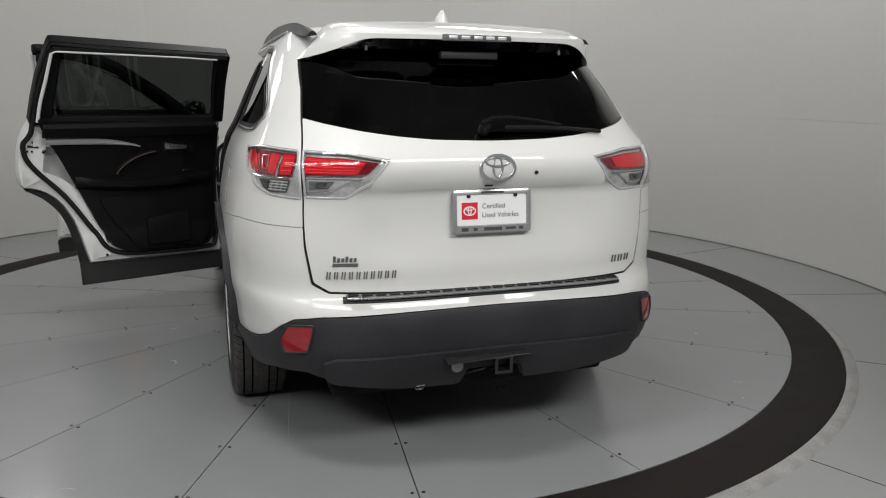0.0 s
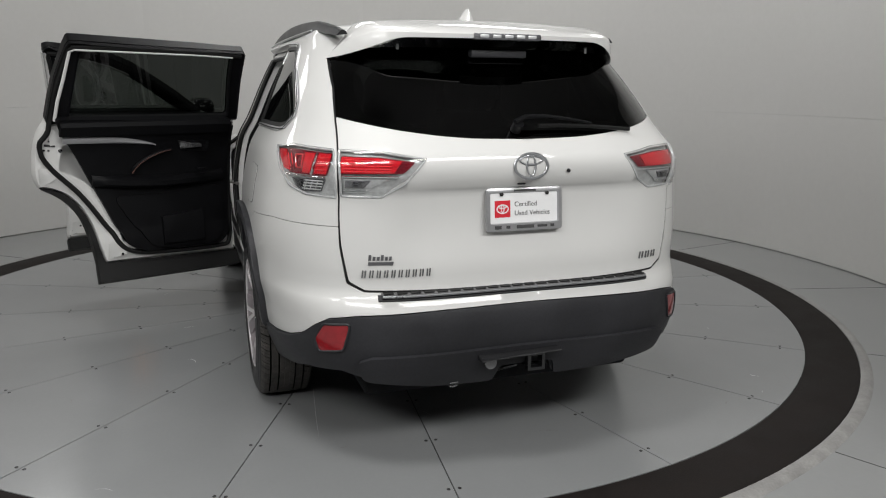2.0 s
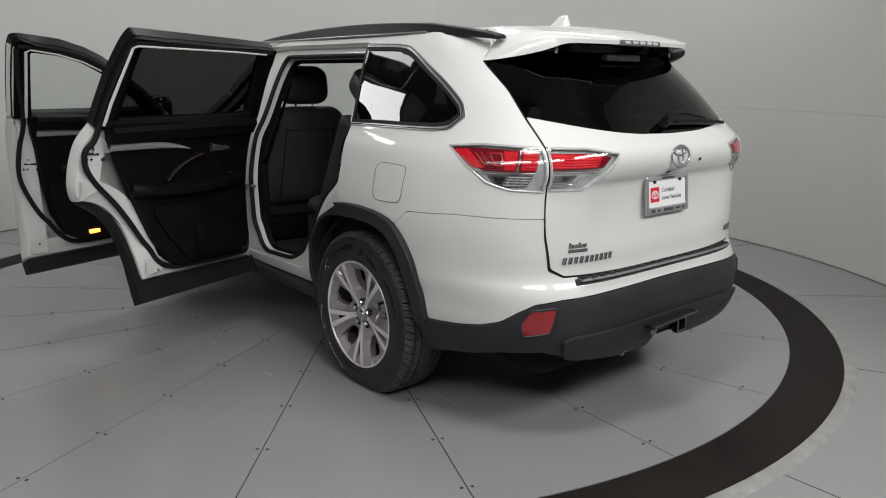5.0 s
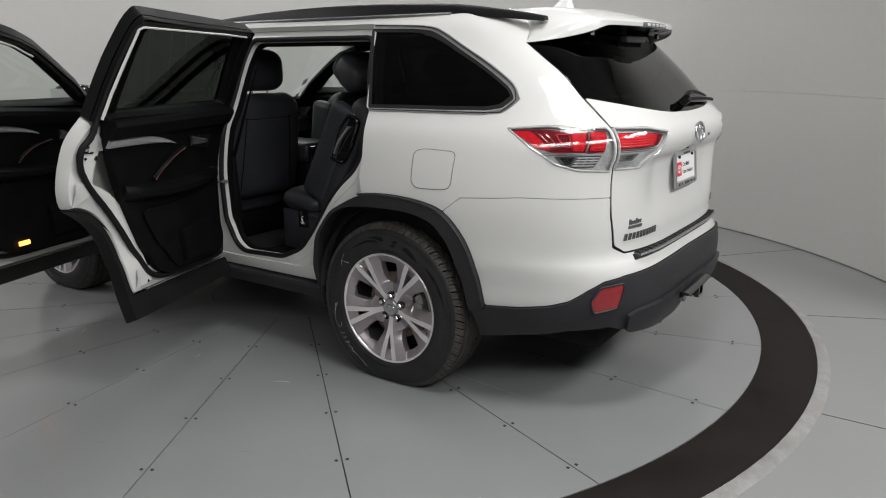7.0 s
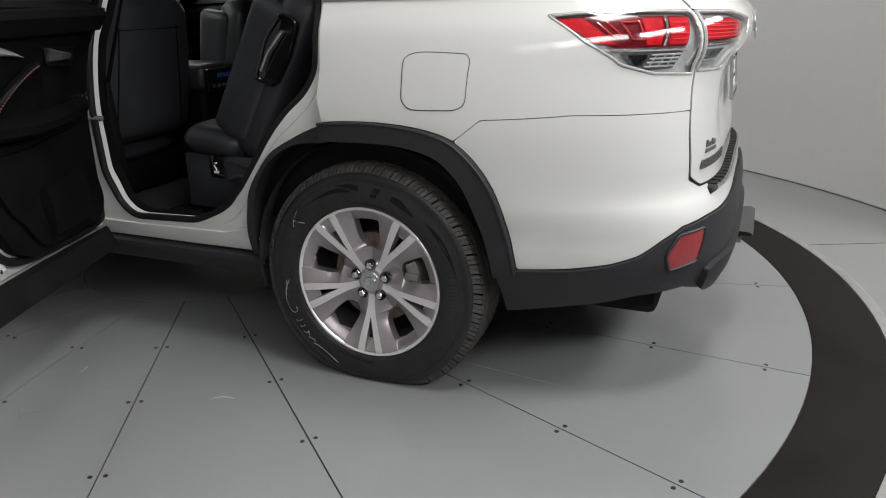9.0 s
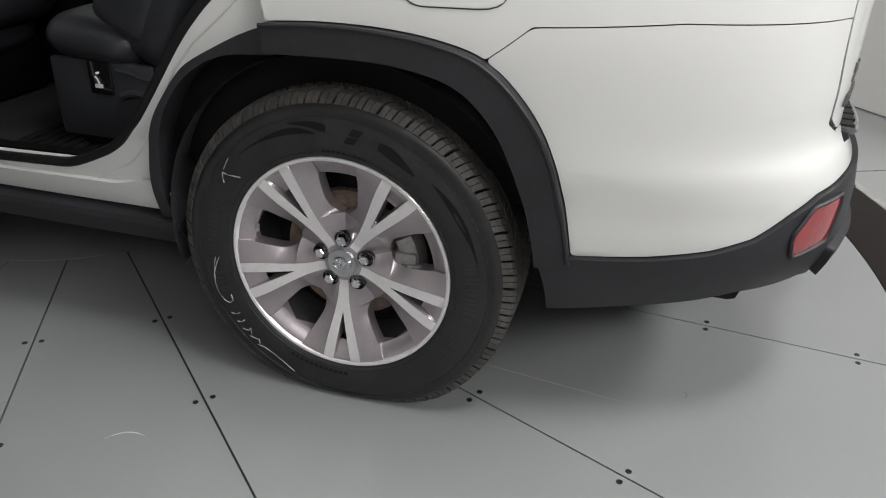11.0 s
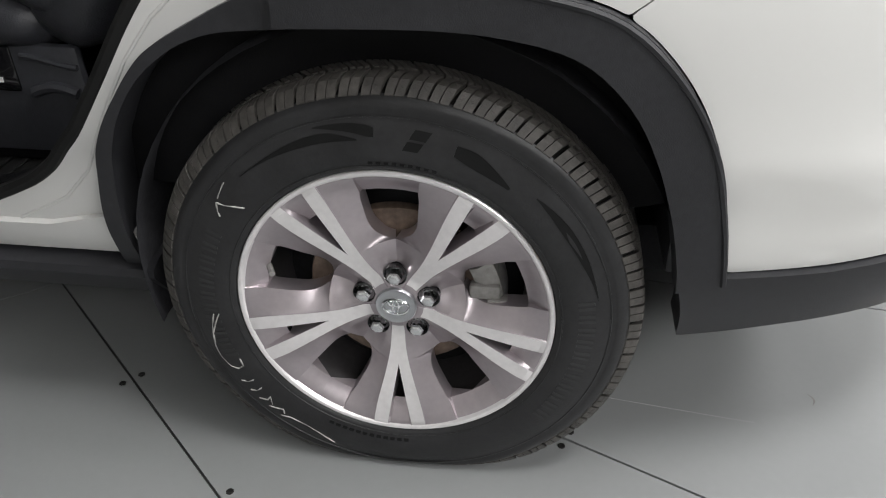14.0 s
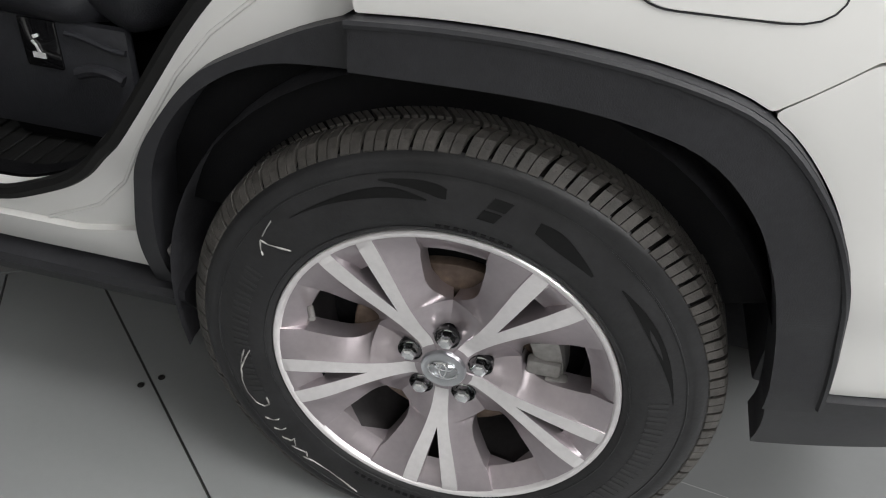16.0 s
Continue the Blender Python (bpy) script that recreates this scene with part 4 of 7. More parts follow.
def roof():
    bm = bmesh.new()
    rows = []
    us = [0.02, 0.25, 0.5, 0.75, 0.95, 1.1, 1.25, 1.4, 1.55, 1.75, 2.0, 2.3, 2.6, 2.8, 2.86, 2.92, 3.4, 4.0, 4.5, 5.0, 5.5, 5.88]
    z0 = 1.692
    for u in us:
        x, y, _ = shell(u, z0)
        crown = 0.034 * min(1.0, x / 0.45)
        rows.append([Vector((x * k / 12, y, z0 + crown * (1 - (k / 12) ** 2) ** 0.8 - 0.0)) if abs(k) < 12 else Vector((x * k / 12, y, z0 - 0.002)) for k in range(-12, 13)])
    loft(bm, rows, closed=False)
    part("roof", bm, PAINT, car, "white roof panel")
    # headliner
    bm = bmesh.new()
    rows = []
    for u in us[2:-2]:
        x, y, _ = shell(u, 1.66)
        rows.append([Vector((x * 0.96 * k / 8, y, 1.650 + 0.012 * (1 - (k / 8) ** 2))) for k in range(-8, 9)])
    loft(bm, rows, closed=False)
    part("headliner", bm, HEADLINER, car, "grey cloth headliner")
    # roof rails
    for hand in (-1, 1):
        bm = bmesh.new()
        pts = []
        for k in range(25):
            f = k / 24
            y = -0.60 + 2.16 * f
            lift = 0.052 * (math.sin(math.pi * min(1, max(0, f))) ** 0.75)
            pts.append(Vector((hand * (0.596 + 0.030 * math.sin(math.pi * f)), y, 1.682 + lift - 0.030 * max(0, (0.20 - f) / 0.20))))
        rows = []
        for k, p in enumerate(pts):
            drop = 0.040 * max(0.0, (0.20 - k / 24) / 0.20)
            rows.append([p + Vector((hand * dx, 0, dz)) for dx, dz in ((-0.020, 1.686 - drop - p.z), (-0.015, 0.004), (-0.008, 0.010), (0.006, 0.008), (0.014, 0.0), (0.024, 1.680 - drop - p.z))])
        loft(bm, rows)
        rail = part("roof_rail", bm, SATIN_BLACK, car, "black roof rail with a silver lower edge")
        bm = bmesh.new()
        tube(bm, [Vector((p.x + hand * 0.024, p.y, 1.684)) for p in pts[5:-1]], 0.0065, 6)
        part("rail_strip", bm, SATIN, rail)
    # fin antenna
    bm = bmesh.new()
    rows = []
    for k in range(9):
        f = k / 8
        y0, y1 = -0.285 - 0.10 * f ** 0.8, -0.455 + 0.028 * f
        w = 0.034 * (1 - f) ** 0.8 + 0.004
        z = 1.712 + 0.066 * f
        ring = []
        for j in range(12):
            a = j / 12 * 2 * math.pi
            ring.append(Vector((w * math.sin(a), (y0 + y1) / 2 + (y0 - y1) / 2 * math.cos(a), z)))
        rows.append(ring)
    loft(bm, rows)
    part("antenna_fin", bm, PAINT, car, "white shark-fin antenna")
    # sunroof
    bm = bmesh.new()
    box(bm, (-0.42, 0.95, 1.7255), (0.42, 1.32, 1.731), 0.003)
    part("sunroof", bm, GLOSS_BLACK, car, "black glass sunroof")


roof()


def spoiler():
    n = 48
    rows = []
    for k in range(n + 1):
        x = -0.610 + 1.220 * k / n
        f = abs(x) / 0.610
        ye = -0.858 + 0.09 * (x / 0.56) ** 2 + 0.16 * f ** 10
        ze = 1.648 + 0.012 * f ** 5
        zl = 1.628 - 0.066 * ease(0.62, 1.0, f) ** 1.3
        yf = -0.46 + 0.06 * f ** 4
        zf = 1.7225 - 0.030 * f ** 2
        ym, zm = (ye + yf) / 2, (ze + zf) / 2 + 0.020
        yr = lerp_table(REAR, 1.60) + 0.11 * f ** 3
        row = [Vector((x, yf + 0.03, zf - 0.012)), Vector((x, yf, zf + 0.001)), Vector((x, yf * 0.7 + ye * 0.3, zm * 0.55 + zf * 0.45 + 0.003)), Vector((x, ym, zm)), Vector((x, ym * 0.4 + ye * 0.6, zm * 0.4 + ze * 0.6 + 0.004)),
               Vector((x, ye + 0.006, ze + 0.003)), Vector((x, ye, ze - 0.004)), Vector((x, ye + 0.003, zl)), Vector((x, ye + 0.03, zl - 0.002)),
               Vector((x, max(yr, ye + 0.05), min(1.610, zl + 0.004))), Vector((x, max(yr, ye + 0.05) + 0.12, 1.60))]
        # towards its ends the spoiler runs into the pillars along a slanting seam
        h = ease(0.80, 1.0, f)
        sgn = -1 if x < 0 else 1
        for i, g in enumerate((0.0, 0.02, 0.22, 0.42, 0.62, 0.84, 0.92, 1.0, 1.0, 1.0, 1.0)):
            u, z = seam_point(g)
            inner = (-0.03, 0.003, 0.003, 0.003, 0.003, 0.003, 0.003, 0.003, -0.02, -0.05, -0.08)[i]
            row[i] = row[i].lerp(skin(sgn * u, z, inner), h)
        rows.append(row)
    bm = bmesh.new()
    vr = loft(bm, rows)
    # underside is black: the faces between the lower edge and the glass
    low = set()
    for r in vr:
        for i in (7, 8, 9, 10):
            low.add(r[i])
    for f in bm.faces:
        if all(v in low for v in f.verts):
            f.material_index = 1
    sp = part("roof_spoiler", bm, [PAINT, GLOSS_BLACK], car, "white roof spoiler with a black underside")
    for hand in (-1, 1):
        bm = bmesh.new()
        box(bm, (hand * 0.41 - 0.006, -0.735, 1.585), (hand * 0.41 + 0.006, -0.715, 1.612), 0.003)
        part("washer_nozzle", bm, CHROME, sp)
    bm = bmesh.new()
    box(bm, (-0.12, -0.775, 1.560), (0.12, -0.735, 1.590), 0.006)
    part("bracket", bm, CLADDING, sp)
    # third brake lamp
    bm = bmesh.new()
    rows = []
    for k in range(15):
        x = -0.140 + 0.280 * k / 14
        y = -0.858 + 0.115 * (x / 0.56) ** 2
        rows.append([Vector((x, y + 0.035, 1.655)), Vector((x, y - 0.006, 1.646)), Vector((x, y - 0.012, 1.636)), Vector((x, y - 0.008, 1.624)), Vector((x, y + 0.03, 1.622))])
    loft(bm, rows)
    lamp = part("brake_lamp", bm, LAMP_DARK, car, "smoky clear brake lamp strip")
    for k in range(5):
        bm = bmesh.new()
        x = -0.1 + 0.05 * k
        y = -0.858 + 0.115 * (x / 0.56) ** 2
        box(bm, (x - 0.018, y - 0.0135, 1.630), (x + 0.018, y - 0.008, 1.643), 0.003)
        part("lamp_cell", bm, LAMP_CHROME, lamp)
    # wiper
    def on_glass(x, z, o):
        u, _ = back(x, z)
        return skin(u, z, o)
    bm = bmesh.new()
    tube(bm, [on_glass(-0.03, 1.288, 0.0), on_glass(-0.03, 1.288, 0.040)], 0.021, 14)
    wiper = part("wiper", bm, SATIN_BLACK, car, "black rear window wiper")
    bm = bmesh.new()
    pts = [on_glass(-0.045, 1.292, 0.038), on_glass(0.0, 1.306, 0.046), on_glass(0.08, 1.309, 0.046), on_glass(0.18, 1.302, 0.040), on_glass(0.28, 1.292, 0.030)]
    tube(bm, pts, lambda f: 0.016 - 0.009 * f, 8, flat=0.7)
    part("arm", bm, SATIN_BLACK, wiper)
    bm = bmesh.new()
    tube(bm, [on_glass(0.06 + 0.40 * k / 12, 1.293 - 0.018 * k / 12 + 0.006 * math.sin(k / 12 * 3.14), 0.016) for k in range(13)], 0.008, 6)
    part("blade", bm, RUBBER, wiper)


spoiler()


def lay(x, z, o):
    u, _ = back(x, z)
    return skin(u, z, o)


def text_mesh(name, words, size, mat, parent, m, depth=0.0006, label=""):
    cu = bpy.data.curves.new(name, "FONT")
    cu.body, cu.size, cu.extrude = words, size, depth
    cu.align_x, cu.align_y = "LEFT", "CENTER"
    tmp = bpy.data.objects.new(name, cu)
    scene.collection.objects.link(tmp)
    me = bpy.data.meshes.new_from_object(tmp.evaluated_get(bpy.context.evaluated_depsgraph_get()))
    bpy.data.objects.remove(tmp)
    me.materials.clear()
    me.materials.append(mat)
    ob = new(name, me)
    ob.parent = parent
    ob.matrix_basis = m
    if label:
        ob["label"] = label
    return ob


def badges():
    # oval emblem
    c = lay(0.0, 1.160, 0.003)
    tilt = Matrix.Translation(c) @ Matrix.Rotation(radians(-6), 4, "X")
    bm = bmesh.new()

    def oval(bm, a, b, w, cx=0, cz=0, y=0.0):
        rings = []
        for k in range(48):
            t = k / 48 * 2 * math.pi
            p = Vector((cx + a * math.cos(t), y, cz + b * math.sin(t)))
            d = Vector((a * math.cos(t), 0, b * math.sin(t))).normalized()
            rings.append([p + d * w * math.cos(j / 6 * 2 * math.pi) + Vector((0, w * 0.45 * math.sin(j / 6 * 2 * math.pi), 0)) for j in range(6)])
        loft(bm, rings, True, False, loop=True)
    oval(bm, 0.067, 0.046, 0.0058)
    oval(bm, 0.044, 0.016, 0.0044, 0, 0.022)
    oval(bm, 0.017, 0.039, 0.0044, 0, 0.002)
    bmesh.ops.transform(bm, matrix=tilt, verts=bm.verts)
    part("emblem", bm, SATIN, gate, "oval chrome emblem")
    bm = bmesh.new()
    tube(bm, [lay(0.157, 1.140, 0.0), lay(0.157, 1.140, 0.004)], 0.0075, 12)
    part("lock_cover", bm, GLOSS_BLACK, gate)
    # lettering stays plain bars
    for k in range(10):
        bm = bmesh.new()
        x = -0.628 + 0.0262 * k
        p = [lay(x, 0.757, 0.004), lay(x + 0.0215, 0.757, 0.004), lay(x + 0.0245, 0.785, 0.004), lay(x + 0.003, 0.785, 0.004)]
        for lo, hi in ((0.08, 0.25), (0.54, 0.71)):
            q = [p[0].lerp(p[1], lo), p[0].lerp(p[1], hi), p[3].lerp(p[2], hi), p[3].lerp(p[2], lo)]
            loft(bm, [[v + Vector((0, 0.003, 0)) for v in q], [v + Vector((0, -0.002, 0)) for v in q]])
        part("badge_bar", bm, DARK_CHROME, gate)
    bm = bmesh.new()
    for k in range(3):
        x = 0.535 + 0.034 * k
        p = [lay(x, 0.757, 0.004), lay(x + 0.027, 0.757, 0.004), lay(x + 0.030, 0.785, 0.004), lay(x + 0.003, 0.785, 0.004)]
        for lo, hi in ((0.06, 0.26), (0.62, 0.82)):
            q = [p[0].lerp(p[1], lo), p[0].lerp(p[1], hi), p[3].lerp(p[2], hi), p[3].lerp(p[2], lo)]
            loft(bm, [[v + Vector((0, 0.003, 0)) for v in q], [v + Vector((0, -0.002, 0)) for v in q]])
    part("trim_badge", bm, DARK_CHROME, gate, "small chrome badge of plain bars")
    bm = bmesh.new()
    for k in range(6):
        x = -0.602 + 0.0145 * k
        hi = 0.843 if k % 3 == 0 else 0.836
        p = [lay(x, 0.822, 0.003), lay(x + 0.009, 0.822, 0.003), lay(x + 0.011, hi, 0.003), lay(x + 0.002, hi, 0.003)]
        loft(bm, [[v + Vector((0, 0.003, 0)) for v in p], [v + Vector((0, -0.001, 0)) for v in p]])
    p = [lay(-0.604, 0.804, 0.003), lay(-0.515, 0.804, 0.003), lay(-0.513, 0.816, 0.003), lay(-0.602, 0.816, 0.003)]
    loft(bm, [[v + Vector((0, 0.003, 0)) for v in p], [v + Vector((0, -0.001, 0)) for v in p]])
    part("dealer_sticker", bm, LETTER_GREY, gate, "small dark sticker of plain bars")
    # handle recess with lamps under the ledge
    for hand in (-1, 1):
        bm = bmesh.new()
        box(bm, (hand * 0.15 - 0.045, -1.052, 1.092), (hand * 0.15 + 0.045, -1.030, 1.104), 0.003)
        part("plate_lamp", bm, LAMP_DARK, gate)
    bm = bmesh.new()
    box(bm, (-0.035, -1.060, 1.086), (0.0, -1.035, 1.100), 0.005)
    part("camera_eye", bm, GLOSS_BLACK, gate)
    # dealer plate: local x to the right, y up, z out of the plate
    plate = new("number_plate")
    plate.parent = car
    plate["label"] = "dealer plate in a silver frame"
    plate.matrix_basis = Matrix.Translation((0.002, -1.043, 0.992)) @ Matrix.Rotation(radians(85), 4, "X")
    bm = bmesh.new()
    box(bm, (-0.148, -0.074, -0.004), (0.148, 0.074, 0.001), 0.001, 1)
    part("insert", bm, PLATE_WHITE, plate, "white dealer insert")
    bm = bmesh.new()
    outer = smooth_loop([(-0.158, -0.083), (0.158, -0.083), (0.158, 0.082), (-0.158, 0.082)], 0.012, 4)
    inner = smooth_loop([(-0.140, -0.052), (0.140, -0.052), (0.140, 0.062), (-0.140, 0.062)], 0.006, 4)
    loft(bm, [[Vector((x, y, -0.004)) for x, y in outer], [Vector((x, y, 0.006)) for x, y in outer], [Vector((x, y, 0.008)) for x, y in inset(outer, 0.003)],
              [Vector((x, y, 0.008)) for x, y in inset(inner, -0.003)], [Vector((x, y, 0.001)) for x, y in inner]], True, False)
    part("plate_frame", bm, BADGE, plate, "silver plate frame")
    bm = bmesh.new()
    for x0, x1, y0, y1 in ((-0.046, 0.046, 0.067, 0.075), (-0.035, 0.038, -0.074, -0.061), (0.052, 0.094, -0.072, -0.063), (-0.125, -0.098, -0.074, -0.061), (-0.078, -0.062, -0.073, -0.062), (0.108, 0.124, -0.073, -0.062)):
        box(bm, (x0, y0, 0.008), (x1, y1, 0.0088))
    tagged(part("frame_print", bm, INK, plate, smooth=False), kind="stuff")
    bm = bmesh.new()
    for x in (-0.095, 0.095):
        spin(bm, [(0.001, 0.007), (0.008, 0.007), (0.0095, 0.004), (0.0095, 0.0002)], "z", (x, 0.058, 0), 12)
    tagged(part("plate_screw", bm, BOLT, plate), kind="stuff")
    bm = bmesh.new()
    box(bm, (-0.122, -0.030, 0.001), (-0.058, 0.034, 0.0018))
    part("red_square", bm, PLATE_RED, plate, smooth=False)
    bm = bmesh.new()

    def flat_oval(a, b, w, cy):
        rings = []
        for k in range(32):
            t = k / 32 * 2 * math.pi
            rings.append([Vector((-0.090 + (a + s) * math.cos(t), 0.002 + cy + (b + s) * math.sin(t), z)) for s, z in ((-w, 0.0018), (-w, 0.0024), (w, 0.0024), (w, 0.0018))])
        loft(bm, rings, True, False, loop=True)
    flat_oval(0.023, 0.016, 0.0022, 0)
    flat_oval(0.015, 0.0055, 0.0018, 0.008)
    flat_oval(0.006, 0.0135, 0.0018, 0.001)
    part("white_oval", bm, PLATE_WHITE, plate)
    text_mesh("lettering", "Certified", 0.0265, INK, plate, Matrix.Translation((-0.041, 0.018, 0.0014)))
    text_mesh("lettering", "Used Vehicles", 0.0265, INK, plate, Matrix.Translation((-0.041, -0.016, 0.0014)))


badges()


def hitch():
    bm = bmesh.new()
    # square receiver tube
    outer, inner = 0.031, 0.024
    loops = []
    for y, s in ((-0.75, outer), (-1.135, outer), (-1.135, outer + 0.005), (-1.158, outer + 0.005), (-1.158, inner), (-0.95, inner)):
        loops.append([Vector((0.02 + a * s, y, 0.414 + b * s)) for a, b in ((-1, -1), (1, -1), (1, 1), (-1, 1))])
    loft(bm, loops, True, True)
    tow = part("tow_hitch", bm, GLOSS_BLACK, car, "black square tow hitch receiver", smooth=False)
    bm = bmesh.new()
    box(bm, (-0.62, -0.93, 0.345), (0.62, -0.86, 0.415), 0.01)
    part("crossbar", bm, UNDER, tow)
    bm = bmesh.new()
    rows = []
    for k in range(9):
        f = k / 8
        x = -0.21 + 0.33 * f
        rows.append([Vector((x, -1.05, 0.455)), Vector((x, -1.160, 0.450 + 0.012 * f)), Vector((x, -1.175, 0.442 + 0.012 * f)), Vector((x, -1.160, 0.436 + 0.010 * f)), Vector((x, -1.05, 0.440))])
    loft(bm, rows)
    part("hitch_cover", bm, GLOSS_BLACK, tow)
    bm = bmesh.new()
    tube(bm, [(-0.16, -1.06, 0.415), (-0.16, -1.135, 0.418)], 0.024, 14)
    part("trailer_socket", bm, DARK_CHROME, tow, "grey trailer socket")
    bm = bmesh.new()
    tube(bm, [(-0.26, -1.02, 0.352), (-0.20, -1.06, 0.362), (-0.10, -1.075, 0.372), (-0.02, -1.05, 0.370)], 0.011, 8)
    part("bracket_bar", bm, GLOSS_BLACK, tow)
    bm = bmesh.new()
    box(bm, (-0.330, -1.075, 0.366), (-0.255, -1.03, 0.384), 0.004)
    box(bm, (-0.312, -1.085, 0.330), (-0.268, -1.045, 0.370), 0.008)
    tube(bm, [(-0.290 + 0.017 * math.cos(k / 12 * 6.283), -1.068, 0.328 + 0.012 * math.sin(k / 12 * 6.283)) for k in range(12)], 0.005, 6, True)
    part("plug_holder", bm, DARK_CHROME, tow, "dull metal trailer plug")


hitch()


def under():
    bm = bmesh.new()
    box(bm, (-0.60, -0.90, 0.24), (0.60, 3.4, 0.36), 0.03)
    box(bm, (-0.74, 0.44, 0.27), (0.74, 2.34, 0.38), 0.02)
    part("underbody", bm, UNDER, car, "dark underbody")
    bm = bmesh.new()
    tube(bm, [(-0.62, 0.0, 0.36), (0.62, 0.0, 0.36)], 0.05, 12)
    part("rear_axle", bm, UNDER, car)


under()


def front_end():
    """Wings, bonnet, front bumper, windscreen and the doors of the far flank."""
    for hand in (-1, 1):
        mir = (lambda loops: loops) if hand == -1 else mirrored
        u1 = -5.89
        tip = lambda x, z: (-nose(x, z), z)
        wing = [side(2.315, 0.40), side(2.315, 1.05), side(2.36, 1.085), side(2.62, 1.058), tip(0.72, 1.0), tip(0.5, 0.93), (u1, 0.905), (u1, 0.55), tip(0.5, 0.55), tip(0.75, 0.50), side(3.24, 0.42)]
        arch = []
        for k in range(13):
            a = math.pi * k / 12
            arch.append(side(2.79 + 0.44 * math.cos(a), 0.40 + 0.45 * math.sin(a)))
        sheet("front_wing", mir([smooth_loop(wing + arch, 0.005, 2)]), PAINT, car, depth=0.03, step=0.07)
        loop = [side(2.38, 1.092), tip(0.7, 1.10), tip(0.5, 1.108), tip(0.25, 1.115), (u1, 1.118), (u1, 0.912), tip(0.5, 0.937), tip(0.72, 1.007), side(2.62, 1.064)]
        sheet("bonnet", mir([smooth_loop(loop, 0.005, 2)]), PAINT, car, depth=0.03, step=0.05)
        loop = [side(3.235, 0.41), tip(0.75, 0.495), tip(0.5, 0.545), (u1, 0.545), (u1, 0.26), tip(0.7, 0.26), side(3.235, 0.27)]
        sheet("front_bumper", mir([smooth_loop(loop, 0.01, 2)]), CLADDING, car, depth=0.04, step=0.07)
        loop = [tip(0.70, 1.13), tip(0.5, 1.14), tip(0.25, 1.145), (u1, 1.15), (u1, 1.662), tip(0.3, 1.66), tip(0.52, 1.655), tip(0.60, 1.60), tip(0.655, 1.40)]
        sheet("windscreen", mir([smooth_loop(loop, 0.01, 2)]), CLEAR, car, depth=0.005, step=0.06)
        # pillar beside the windscreen
        loop = [side(2.34, 1.105), tip(0.71, 1.122), tip(0.665, 1.40), tip(0.61, 1.60), tip(0.53, 1.66), side(1.40, 1.692), side(1.42, 1.652), side(1.60, 1.590), side(1.95, 1.370)]
        sheet("windscreen_pillar", mir([smooth_loop(loop, 0.006, 2)]), PAINT, car, depth=0.04, step=0.05)
        flare = [(2.79 + 0.44 * math.cos(math.pi * k / 12), 0.40 + 0.45 * math.sin(math.pi * k / 12)) for k in range(13)]
        big = [(2.79 + 0.50 * math.cos(math.pi * k / 12), 0.40 + 0.51 * math.sin(math.pi * k / 12)) for k in range(13)]
        loop = [side(*p) for p in big] + [side(*p) for p in flare[::-1]]
        sheet("wheel_arch_trim", mir([loop]), CLADDING, car, "textured black wheel arch trim", out=0.02, depth=0.05, step=0.04)


front_end()


